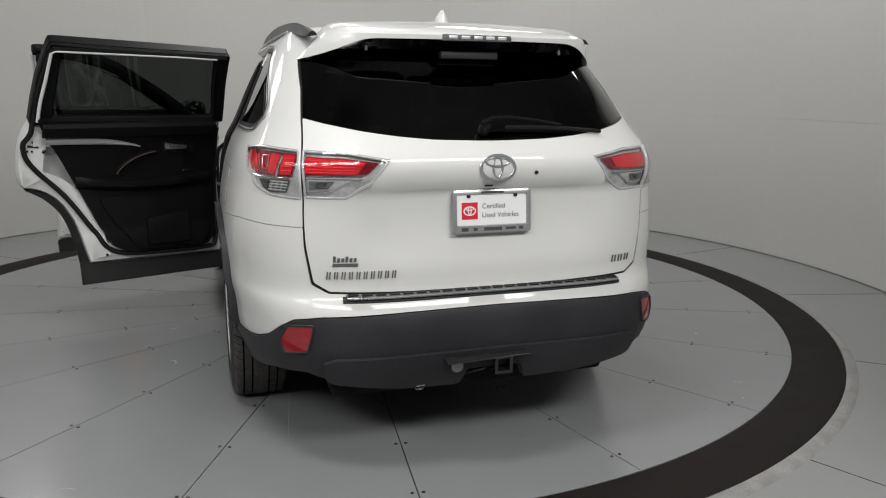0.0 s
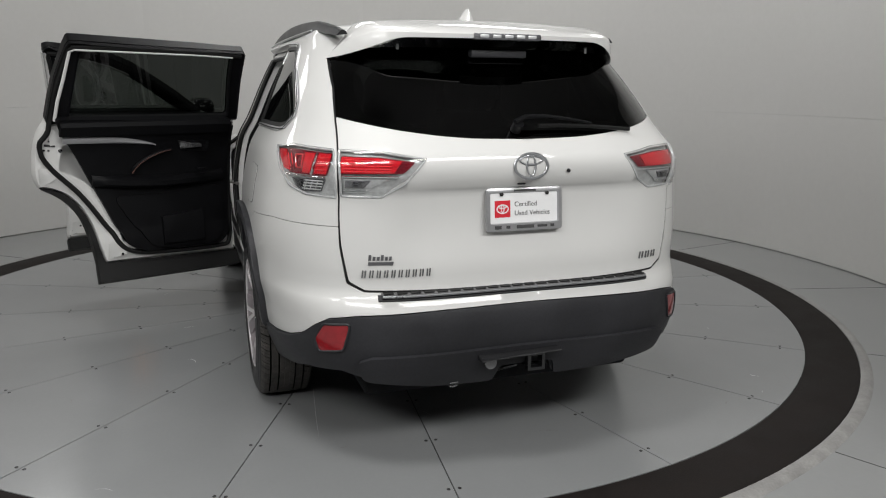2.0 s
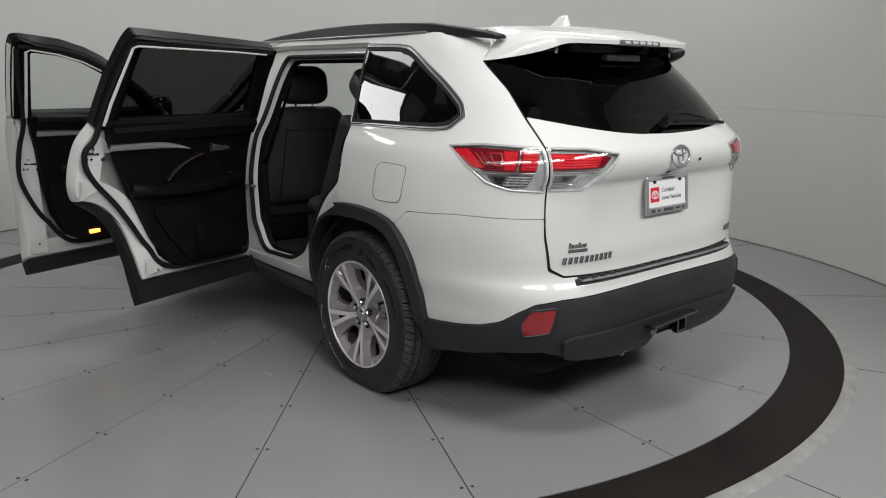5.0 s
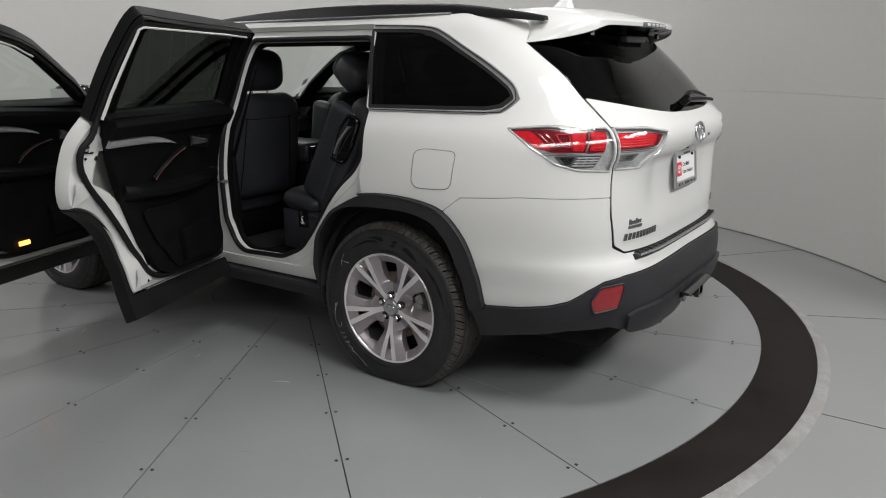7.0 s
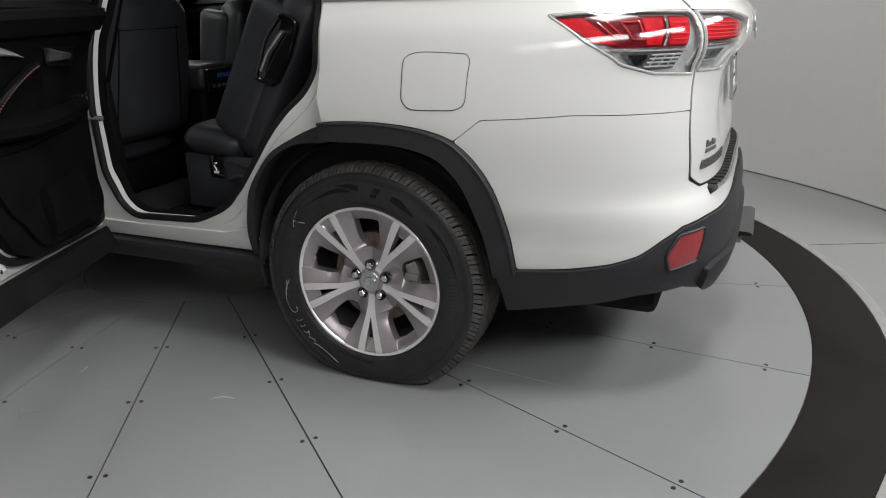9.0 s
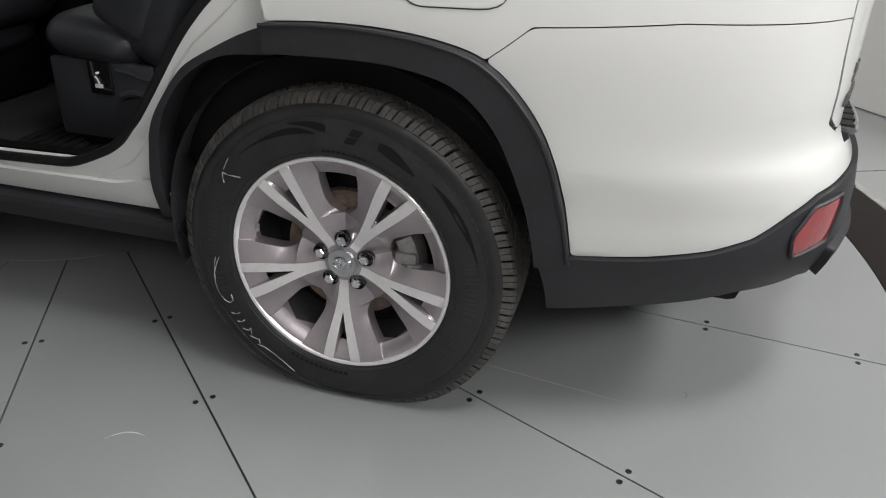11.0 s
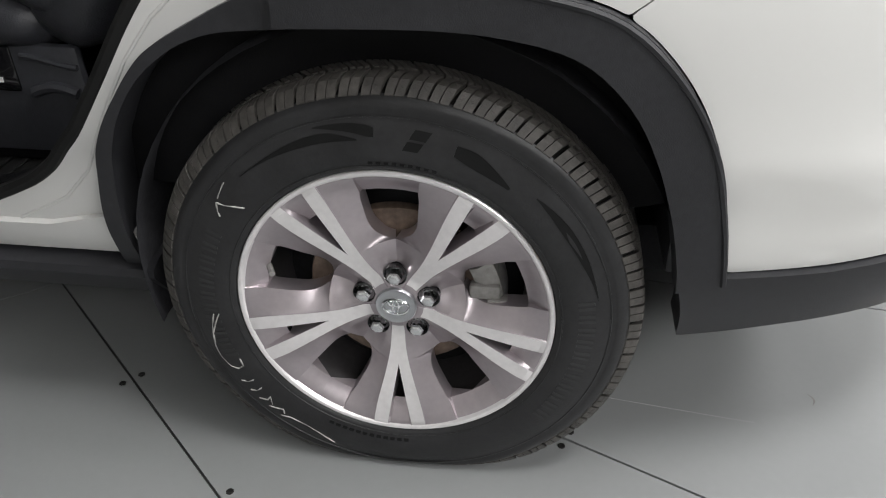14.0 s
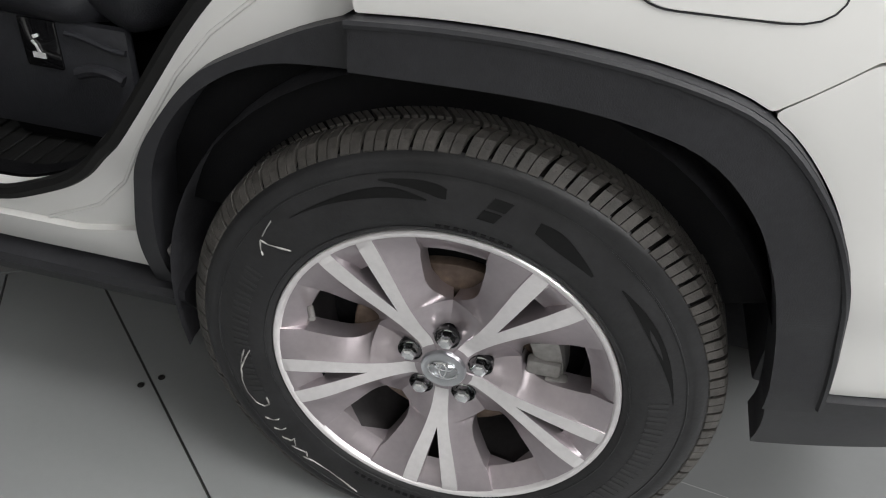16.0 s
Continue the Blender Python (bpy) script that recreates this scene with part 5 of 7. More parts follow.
# ---- wheels ----
def wheel_mesh():
    """A wheel at the origin, its axle along x and its face towards -x."""
    w = thing("wheel", "", "")
    for key in ("label", "category"):
        if key in w:
            del w[key]
    R, HUB = 0.405, 0.364

    def rest_on_ground(bm, lift=0.0):
        """The lower part of the tyre is pressed together softly by the load."""
        z0 = 0.315
        p = (R - z0) / (HUB - z0)
        for v in bm.verts:
            if v.co.z < -z0:
                u = min(1.0, (-v.co.z - z0) / (R - z0))
                v.co.z = -(z0 + (HUB - z0 - lift) * (1 - (1 - u) ** p))
    # carcass
    bm = bmesh.new()
    half = [(-0.085, 0.250), (-0.101, 0.2625), (-0.1075, 0.2665), (-0.1110, 0.273), (-0.1145, 0.287), (-0.1155, 0.303), (-0.1140, 0.324), (-0.1105, 0.342), (-0.1062, 0.3565), (-0.1068, 0.3585),
            (-0.1066, 0.364), (-0.1050, 0.3705), (-0.1005, 0.3770), (-0.092, 0.384), (-0.078, 0.390), (-0.05, 0.393)]
    OFF = 0.012
    prof = half + [(2 * OFF - x, r) for x, r in half[::-1]]
    spin(bm, prof, "x", n=120)
    rest_on_ground(bm)
    tyre = part("tyre", bm, [SIDEWALL], w, "black tyre with a dusty tread and chalk marks")
    # tread: five ribs of blocks, cut by cross grooves and fine sipes
    bm = bmesh.new()
    pitch = 74
    da = 2 * math.pi / pitch

    def crown(xx):
        """Height of the tread at x."""
        e = max(0.0, abs(xx) - 0.092)
        return R - 0.0030 * (xx / 0.1) ** 2 - 46.0 * e ** 2 - 0.05 * e

    def block(cols, a0, a1, lean, high=0.0088):
        """One block over the given x columns from angle a0 to a1."""
        tops, lows = [], []
        for xx in cols:
            push = lean * (xx - cols[0])
            row_t, row_l = [], []
            for a in (a0 + push, a1 + push):
                r = crown(xx)
                x_in = xx - math.copysign(min(0.004, max(0.0, abs(xx) - 0.095) * 0.25), xx)
                row_t.append(bm.verts.new((xx + OFF, r * math.cos(a), r * math.sin(a))))
                row_l.append(bm.verts.new((x_in + OFF, (r - high) * math.cos(a), (r - high) * math.sin(a))))
            tops.append(row_t)
            lows.append(row_l)
        for i in range(len(cols) - 1):
            bm.faces.new((tops[i][0], tops[i][1], tops[i + 1][1], tops[i + 1][0]))
            bm.faces.new((tops[i][0], tops[i + 1][0], lows[i + 1][0], lows[i][0]))
            bm.faces.new((tops[i][1], lows[i][1], lows[i + 1][1], tops[i + 1][1]))
        bm.faces.new((tops[0][0], lows[0][0], lows[0][1], tops[0][1]))
        bm.faces.new((tops[-1][0], tops[-1][1], lows[-1][1], lows[-1][0]))
    rng = random.Random(5)
    for hand in (-1, 1):
        for k in range(pitch):
            a = k * da + rng.uniform(-0.03, 0.03) * da
            # shoulder: two halves with a sipe between, then a solid foot
            for f0, f1 in ((0.08, 0.475), (0.525, 0.92)):
                block([hand * 0.0780, hand * 0.089, hand * 0.100, hand * 0.108, hand * 0.1135], a + f0 * da, a + f1 * da, 1.1)
            # second rib: slanted thirds
            for f0, f1 in ((0.07, 0.30), (0.37, 0.62), (0.70, 0.93)):
                block([hand * 0.0410, hand * 0.054, hand * 0.0695], a + (f0 + 0.35) * da, a + f1 * da + 0.35 * da, hand * 1.7)
    for k in range(pitch):
        a = (k + 0.6) * da
        for f0, f1 in ((0.05, 0.48), (0.52, 0.95)):
            block([-0.0325, -0.012], a + f0 * da, a + f1 * da, 2.0)
            block([0.012, 0.0325], a + f0 * da, a + f1 * da, 2.0)
        block([-0.0105, 0.0105], a + 0.03 * da, a + 0.97 * da, 2.0)
    rest_on_ground(bm)
    tagged(part("tread", bm, TREAD, w, "dusty brown-black tread blocks", smooth=False), kind="stuff")
    # floor of the grooves, coloured near black for the shade between blocks
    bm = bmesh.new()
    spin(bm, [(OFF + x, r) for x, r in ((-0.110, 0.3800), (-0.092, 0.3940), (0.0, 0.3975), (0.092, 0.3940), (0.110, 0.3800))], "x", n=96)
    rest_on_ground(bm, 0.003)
    part("tread_base", bm, SHADED_GROOVE, w)

    def wall_x(r):
        """x of the sidewall at radius r."""
        return lerp_table([(q, x) for x, q in half[:9]], r)

    def on_wall(r, deg, o=0.0):
        a = radians(deg)   # 0: towards the tail, 90: up
        return Vector((wall_x(r) - o, -r * math.cos(a), r * math.sin(a)))
    # raised rings and plain relief bars in place of lettering
    bm = bmesh.new()
    for r, t in ((0.3500, 0.0016), (0.2745, 0.0012)):
        tube(bm, [on_wall(r, d, 0.0002) for d in range(0, 360, 4)], t, 5, True)
    part("sidewall_ring", bm, SIDEWALL, w)

    def patch(bm, r0, r1, d0, d1, o=0.0010, lean=0.0, n=3):
        top = [on_wall(r0, d0 + (d1 - d0) * k / n, o) for k in range(n + 1)] + [on_wall(r1, d0 + lean + (d1 - d0) * (1 - k / n), o) for k in range(n + 1)]
        loft(bm, [[p + Vector((0.002, 0, 0)) for p in top], top])
    bm = bmesh.new()
    for start in (152.5, 8.0):
        for k in range(11):
            d = start + (4.6 * k if start > 100 else -4.6 * k)
            # plain relief bars
            for q in (0.0, 1.9):
                patch(bm, 0.300, 0.326, d + q, d + q + 1.0, 0.0009, 0, 1)
    tagged(part("sidewall_relief", bm, MARK, w), kind="stuff")
    bm = bmesh.new()
    # swept shapes beside the top mark, and small bars near the rim
    lobes = [[(107, 0.342, 0.3435), (103, 0.336, 0.343), (98, 0.329, 0.342), (94, 0.322, 0.3385), (92, 0.321, 0.334)],
             [(132, 0.3285, 0.3295), (122, 0.325, 0.330), (112, 0.321, 0.333), (105, 0.319, 0.3325), (100, 0.317, 0.325), (96.5, 0.316, 0.317)],
             [(71, 0.314, 0.330), (66, 0.308, 0.331), (60, 0.306, 0.322), (54, 0.307, 0.311)],
             [(47, 0.323, 0.325), (36, 0.318, 0.332), (26, 0.320, 0.333), (18, 0.326, 0.332), (11, 0.331, 0.332)]]
    for lobe in lobes:
        fine = curve(lobe, 4)
        ring = [on_wall(hi, d, 0.0007) for d, lo, hi in fine] + [on_wall(lo, d, 0.0007) for d, lo, hi in fine[::-1]]
        loft(bm, [[p + Vector((0.002, 0, 0)) for p in ring], ring])
    patch(bm, 0.304, 0.318, 84.6, 80.4, 0.0008, -1.2, 2)
    patch(bm, 0.322, 0.337, 83.0, 78.8, 0.0008, -1.2, 2)
    for k in range(12):
        patch(bm, 0.282, 0.288, -117 + 2.6 * k, -115.3 + 2.6 * k, 0.0009, 0, 1)
    for k in range(9):
        patch(bm, 0.2775, 0.2815, 74 + 2.4 * k, 75.4 + 2.4 * k, 0.0009, 0, 1)
    tagged(part("sidewall_swirl", bm, SWIRL, w), kind="stuff")
    # chalk scribbles
    bm = bmesh.new()
    strokes = [[(0.292, 139.0), (0.318, 142.5), (0.331, 143.4)], [(0.331, 143.4), (0.322, 145.5), (0.315, 146.5)], [(0.340, 137.0), (0.333, 142.0)],
               [(0.300, -176.2), (0.312, -172.5), (0.325, -168.4), (0.334, -163.5), (0.336, -159), (0.330, -155), (0.318, -153.5), (0.306, -154), (0.303, -157)],
               [(0.310, -176.0), (0.322, -170.5), (0.330, -165)],
               [(0.334, -149.0), (0.322, -147.6), (0.309, -147.5)], [(0.334, -144.5), (0.322, -143.3), (0.310, -143.5)], [(0.335, -140.5), (0.322, -138.5), (0.312, -139.0), (0.326, -136.0), (0.335, -136.5), (0.318, -132.5), (0.327, -131.0)],
               [(0.336, -131.5), (0.325, -128.5), (0.322, -123.0), (0.326, -117.5), (0.336, -112.0)]]
    bm.free()
    for s in strokes:
        bm = bmesh.new()
        pts = []
        for (r0, d0), (r1, d1) in zip(s, s[1:]):
            pts += [on_wall(r0 + (r1 - r0) * k / 4, d0 + (d1 - d0) * k / 4, 0.0006) for k in range(4)]
        pts.append(on_wall(*s[-1], 0.0006))
        tube(bm, pts, lambda f: 0.0012 + 0.0006 * math.sin(f * 9), 5, flat=0.8)
        part("chalk_mark", bm, CHALK, w, "pale chalk scribble")
    # rim: lip and barrel
    LIP = -0.1085
    bm = bmesh.new()
    spin(bm, [(-0.095, 0.2635), (LIP + 0.002, 0.2635), (LIP, 0.2615), (LIP, 0.2565), (LIP + 0.0015, 0.2545), (LIP + 0.010, 0.2515), (LIP + 0.020, 0.2440), (LIP + 0.022, 0.2500), (-0.095, 0.2560)], "x", n=96, closed_profile=True)
    rim = part("rim", bm, MACHINED, w, "ten-spoke machined and grey alloy rim")
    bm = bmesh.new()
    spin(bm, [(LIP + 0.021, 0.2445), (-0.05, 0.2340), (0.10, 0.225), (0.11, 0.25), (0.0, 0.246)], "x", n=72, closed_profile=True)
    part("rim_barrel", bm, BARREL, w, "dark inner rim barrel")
    # spoke pairs, each with its fifth of the hub and half of the window on either side
    HUB_FACE = LIP + 0.032

    def twin_spoke():
        bm = bmesh.new()
        rs = [0.030 + 0.004 * k for k in range(11)] + [0.075, 0.080, 0.086, 0.092, 0.098, 0.104, 0.110, 0.114, 0.1165, 0.1178, 0.119, 0.121, 0.124, 0.128, 0.133, 0.140, 0.150, 0.162, 0.175, 0.188, 0.200, 0.206, 0.2105, 0.2145, 0.2170, 0.2188, 0.2200,
                                                        0.2225, 0.2255, 0.2285, 0.231, 0.233, 0.2345, 0.236, 0.239, 0.243, 0.247, 0.251, 0.2545]
        PETAL = [(0.030, 0.0), (0.05, 0.002), (0.062, 0.009), (0.075, 0.018), (0.092, 0.026), (0.1175, 0.031), (0.14, 0.026), (0.165, 0.020), (0.22, 0.014), (0.2545, 0.003)]
        LEDGE = [(0.219, 0.025), (0.2545, 0.005)]
        ARM = [(0.030, 0.0095), (0.06, 0.0115), (0.09, 0.0135), (0.125, 0.0195), (0.2545, 0.0475)]
        steps = (0.2, 0.4, 0.6, 0.8, 1.0)
        lines = []
        for r in rs:
            g = abs(2 * (r - 0.1685) / 0.103)
            ledge = r > 0.2199
            half = 0.0
            if ledge:
                half = 0.045 + 0.006 * (r - 0.22) / 0.0345
            elif g < 1:
                half = 0.0435 * (max(0.0, 1 - g ** 2.6) ** 0.5 if r < 0.1685 else 1.0) * (0.78 + 0.26 * min(1.0, (r - 0.117) / 0.09))
            deep, arm = lerp_table(PETAL, r), lerp_table(ARM, r)
            face = LIP + 0.002 + 0.030 * (1 - min(1.0, (r - 0.06) / 0.19)) ** 1.3 if r > 0.06 else HUB_FACE
            face -= 0.003 * (1 - ease(0.038, 0.056, r))
            slot = max(0.0003, 0.0228 * (r - 0.125) / 0.1295)
            sunk = 0.018 * ease(0.125, 0.140, r) * (1 - 0.9 * ease(0.205, 0.2545, r))
            middle = r * radians(36.0)
            edge = middle - (half if ledge else r * math.asin(min(0.9, half / r)))
            line = [(0.0, face + sunk), (slot * 0.80, face + sunk), (slot, face), (arm, face), (arm + 0.0012, face + 0.0013)]
            b = ease(0.085, 0.115, r)
            for s in steps:
                q = s * s * (3 - 2 * s) * (1 - b) + s * b
                line.append((arm + 0.0012 + (edge - arm - 0.0012) * s, face + 0.0013 * (1 - s) + deep * q))
            # below the petal's edge: the wall of the window, or the ledge by the rim
            if ledge:
                low = face + lerp_table(LEDGE, r)
                line += [(edge + 0.001, low), ((edge + middle) / 2, low), (middle, low)]
            else:
                line += [(edge, line[-1][1] + d * (1.0 if half else 0.1)) for d in (0.010, 0.022, 0.034)]
            pts = []
            for t, d in line:
                ang = t / r
                away = math.hypot(r * math.sin(radians(36) - ang), r * math.cos(radians(36) - ang) - 0.0572)
                pts.append((d + 0.012 * (1 - ease(0.0135, 0.0185, away)), r * math.sin(ang), r * math.cos(ang)))
            lines.append(pts)
        for hand in (-1, 1):
            vr = [[bm.verts.new((x, hand * y, z)) for x, y, z in line] for line in lines]
            for i in range(len(vr) - 1):
                mid = (rs[i] + rs[i + 1]) / 2
                for j in range(len(vr[0]) - 1):
                    if j == 0 and 0.138 < mid < 0.208:
                        continue            # open slot between the two arms
                    f = bm.faces.new((vr[i][j], vr[i][j + 1], vr[i + 1][j + 1], vr[i + 1][j]))
                    f.material_index = 1 if (j == 2 and mid > 0.044) or (j < 3 and 0.044 < mid < 0.125) else 0
            prev = None
            for i, r in enumerate(rs):
                if 0.133 <= r <= 0.21:
                    q = bm.verts.new(vr[i][1].co + Vector((0.028, 0, 0)))
                    if prev:
                        bm.faces.new((vr[i - 1][1], vr[i][1], q, prev))
                    prev = q
        bmesh.ops.remove_doubles(bm, verts=bm.verts, dist=0.00004)
        return bm
    mesh_ob = part("twin_spoke", twin_spoke(), [ALLOY, MACHINED], w, "", crisp=30)
    for k in range(5):
        o = mesh_ob if k == 0 else mesh_ob.copy()
        if k:
            scene.collection.objects.link(o)
        o.matrix_basis = Matrix.Rotation(radians(180 + 72 * k), 4, "X")
    # cap
    face = HUB_FACE
    bm = bmesh.new()
    spin(bm, [(face + 0.004, 0.0350), (face - 0.006, 0.0350), (face - 0.0085, 0.0335), (face - 0.0075, 0.0305), (face - 0.0070, 0.027), (face - 0.0085, 0.014), (face - 0.009, 0.0003)], "x", n=48)
    cap = part("centre_cap", bm, SATIN, w, "silver wheel cap with a plain oval")
    bm = bmesh.new()
    for a, b, cz in ((0.0225, 0.0150, 0.0), (0.0140, 0.0055, 0.0075), (0.0055, 0.0130, 0.0010)):
        tube(bm, [Vector((face - 0.0095, a * math.cos(t / 28 * 6.2832), cz + b * math.sin(t / 28 * 6.2832))) for t in range(28)], 0.0017, 5, True)
    part("cap_oval", bm, CHROME, w)
    for k in range(5):
        a = radians(90 + 72 * k)
        c = Vector((0, 0.0572 * math.cos(a), 0.0572 * math.sin(a)))
        # wall of the lug recess, coloured black in place of its shade
        bm = bmesh.new()
        spin(bm, [(face + 0.006, 0.0200), (face - 0.0005, 0.0192), (face - 0.0010, 0.0182), (face + 0.0005, 0.0172), (face + 0.020, 0.0160)], "x", c, 28)
        part("lug_hole", bm, GLOSS_BLACK, w)
        bm = bmesh.new()
        rows = []
        for x, r in ((face + 0.014, 0.0150), (face + 0.006, 0.0150), (face + 0.004, 0.0125), (face - 0.010, 0.0125), (face - 0.013, 0.0105), (face - 0.0145, 0.0070), (face - 0.0150, 0.0030)):
            rows.append([c + Vector((x, r * math.cos(j / 6 * 6.2832 + k), r * math.sin(j / 6 * 6.2832 + k))) for j in range(6)])
        loft(bm, rows)
        part("lug_nut", bm, CHROME, w, "silver lug nut", smooth=False)
    bm = bmesh.new()
    p = Vector((LIP + 0.030, 0.212, 0.062))
    tube(bm, [p, p + Vector((-0.022, -0.012, -0.002))], 0.0052, 8)
    part("valve", bm, CAST, w, "dull metal tyre valve")
    # brake behind the spokes
    bm = bmesh.new()
    spin(bm, [(-0.030, 0.078), (-0.030, 0.158), (-0.026, 0.160), (-0.008, 0.160), (-0.004, 0.158), (-0.004, 0.078)], "x", n=48)
    part("brake_disc", bm, RUST, w, "rusty brake disc")
    bm = bmesh.new()
    spin(bm, [(-0.020, 0.080), (-0.052, 0.080), (-0.056, 0.076), (-0.056, 0.001)], "x", n=40)
    part("disc_hat", bm, RUST, w)
    bm = bmesh.new()
    spin(bm, [(0.0, 0.165), (0.012, 0.195), (0.02, 0.21), (0.03, 0.21), (0.03, 0.05)], "x", n=40)
    part("backing_plate", bm, UNDER, w)
    bm = bmesh.new()
    rows = []
    for k in range(7):
        a = radians(-6 + 34 * k / 6)
        rows.append([Vector((x, -r * math.cos(a), r * math.sin(a))) for x, r in ((-0.055, 0.135), (-0.060, 0.150), (-0.055, 0.176), (-0.010, 0.182), (0.01, 0.17), (0.01, 0.14))])
    loft(bm, rows)
    box(bm, (-0.066, -0.172, 0.012), (-0.045, -0.120, 0.040), 0.006)
    box(bm, (-0.070, -0.185, -0.002), (-0.05, -0.150, 0.016), 0.004)
    part("brake_caliper", bm, CAST, w, "grey cast brake caliper")
    return w


wheel = wheel_mesh()
wheel.parent = car
wheel.matrix_basis = Matrix.Translation((-0.842, 0, 0.364))
for m in (Matrix.Translation((-0.842, 2.79, 0.364)), Matrix.Translation((0.842, 0, 0.364)) @ Matrix.Rotation(math.pi, 4, "Z"), Matrix.Translation((0.842, 2.79, 0.364)) @ Matrix.Rotation(math.pi, 4, "Z")):
    copy_thing(wheel, m).parent = car


# ---- door openings and doors ----
REAR_HOLE = [(0.275, 1.615), (0.235, 1.41), (0.19, 1.27), (0.172, 1.06), (0.212, 0.985), (0.285, 0.922), (0.335, 0.863), (0.372, 0.815), (0.410, 0.761), (0.447, 0.710), (0.488, 0.652), (0.520, 0.612), (0.555, 0.577), (0.600, 0.547), (0.660, 0.520), (0.73, 0.490), (1.03, 0.476), (1.10, 0.545), (1.132, 0.65), (1.146, 1.0), (1.150, 1.30), (1.146, 1.52), (1.125, 1.617)]
FRONT_HOLE = [(1.285, 0.56), (1.275, 1.0), (1.275, 1.615), (1.42, 1.630), (1.62, 1.572), (1.97, 1.358), (2.26, 1.165), (2.24, 0.9), (2.2, 0.55), (2.1, 0.485), (1.35, 0.48)]
FRAME_EDGE = [(0.13, 0.90), (0.12, 1.06), (0.14, 1.27), (0.19, 1.42), (0.235, 1.60), (0.25, 1.664), (1.45, 1.664), (1.62, 1.602), (1.97, 1.385), (2.33, 1.125), (2.33, 0.43), (0.474, 0.43), (0.468, 0.50), (0.445, 0.60), (0.415, 0.675), (0.378, 0.73), (0.325, 0.782), (0.258, 0.822), (0.19, 0.856)]


def openings():
    for hand in (-1, 1):
        mir = (lambda loops: loops) if hand == -1 else mirrored
        holes = [left_loop(REAR_HOLE, 0.05, 5), left_loop(FRONT_HOLE, 0.05, 5)]
        sheet("door_frame", mir([left_loop(FRAME_EDGE, 0.006, 2)] + holes), PAINT, car, "white painted door opening", out=-0.040, depth=0.05, step=0.05)
        sheet("pillar_trim", mir([left_loop(FRAME_EDGE, 0.006, 2)] + [inset(h, 0.003) for h in holes]), BLACK_TRIM, car, "black pillar trim", out=-0.095, depth=0.03, step=0.05)
        for h in holes:
            bm = bmesh.new()
            tube(bm, [skin(u * -hand, z, -0.047) for u, z in resample(inset(h, 0.004), 0.03)], 0.013, 8, True)
            part("opening_seal", bm, RUBBER, car, "black rubber door seal")
        # raised pressing along the opening's lower rear
        bm = bmesh.new()
        tube(bm, [skin(u * -hand, z, -0.040) for u, z in [side(*p) for p in ((0.150, 1.02), (0.200, 0.945), (0.260, 0.888), (0.325, 0.832), (0.380, 0.768), (0.424, 0.702), (0.464, 0.632), (0.500, 0.572), (0.555, 0.520), (0.66, 0.462))]], 0.003, 8)
        part("frame_pressing", bm, PAINT, car)
        # inner lining of the load bay
        trim = left_loop([("b", -0.62, 1.60), ("b", -0.66, 1.33), ("b", -0.66, 0.80), (-0.2, 0.50), (0.52, 0.54), (0.41, 0.74), (0.28, 0.92), (0.18, 1.06), (0.19, 1.27), (0.27, 1.63), (-0.2, 1.64)], 0.01, 2)
        bay = left_loop([(0.20, 1.61), (0.02, 1.605), (-0.18, 1.555), (-0.40, 1.45), (-0.52, 1.35), (-0.48, 1.30), (0.15, 1.295)], 0.02, 3)
        sheet("load_bay_trim", mir([trim, bay]), BLACK_TRIM, car, "black load bay lining", out=-0.085, depth=0.01, step=0.08)


openings()


def bar(pts, r, flat=1.0, n=8):
    bm = bmesh.new()
    tube(bm, pts, r, n, flat=flat)
    return bm


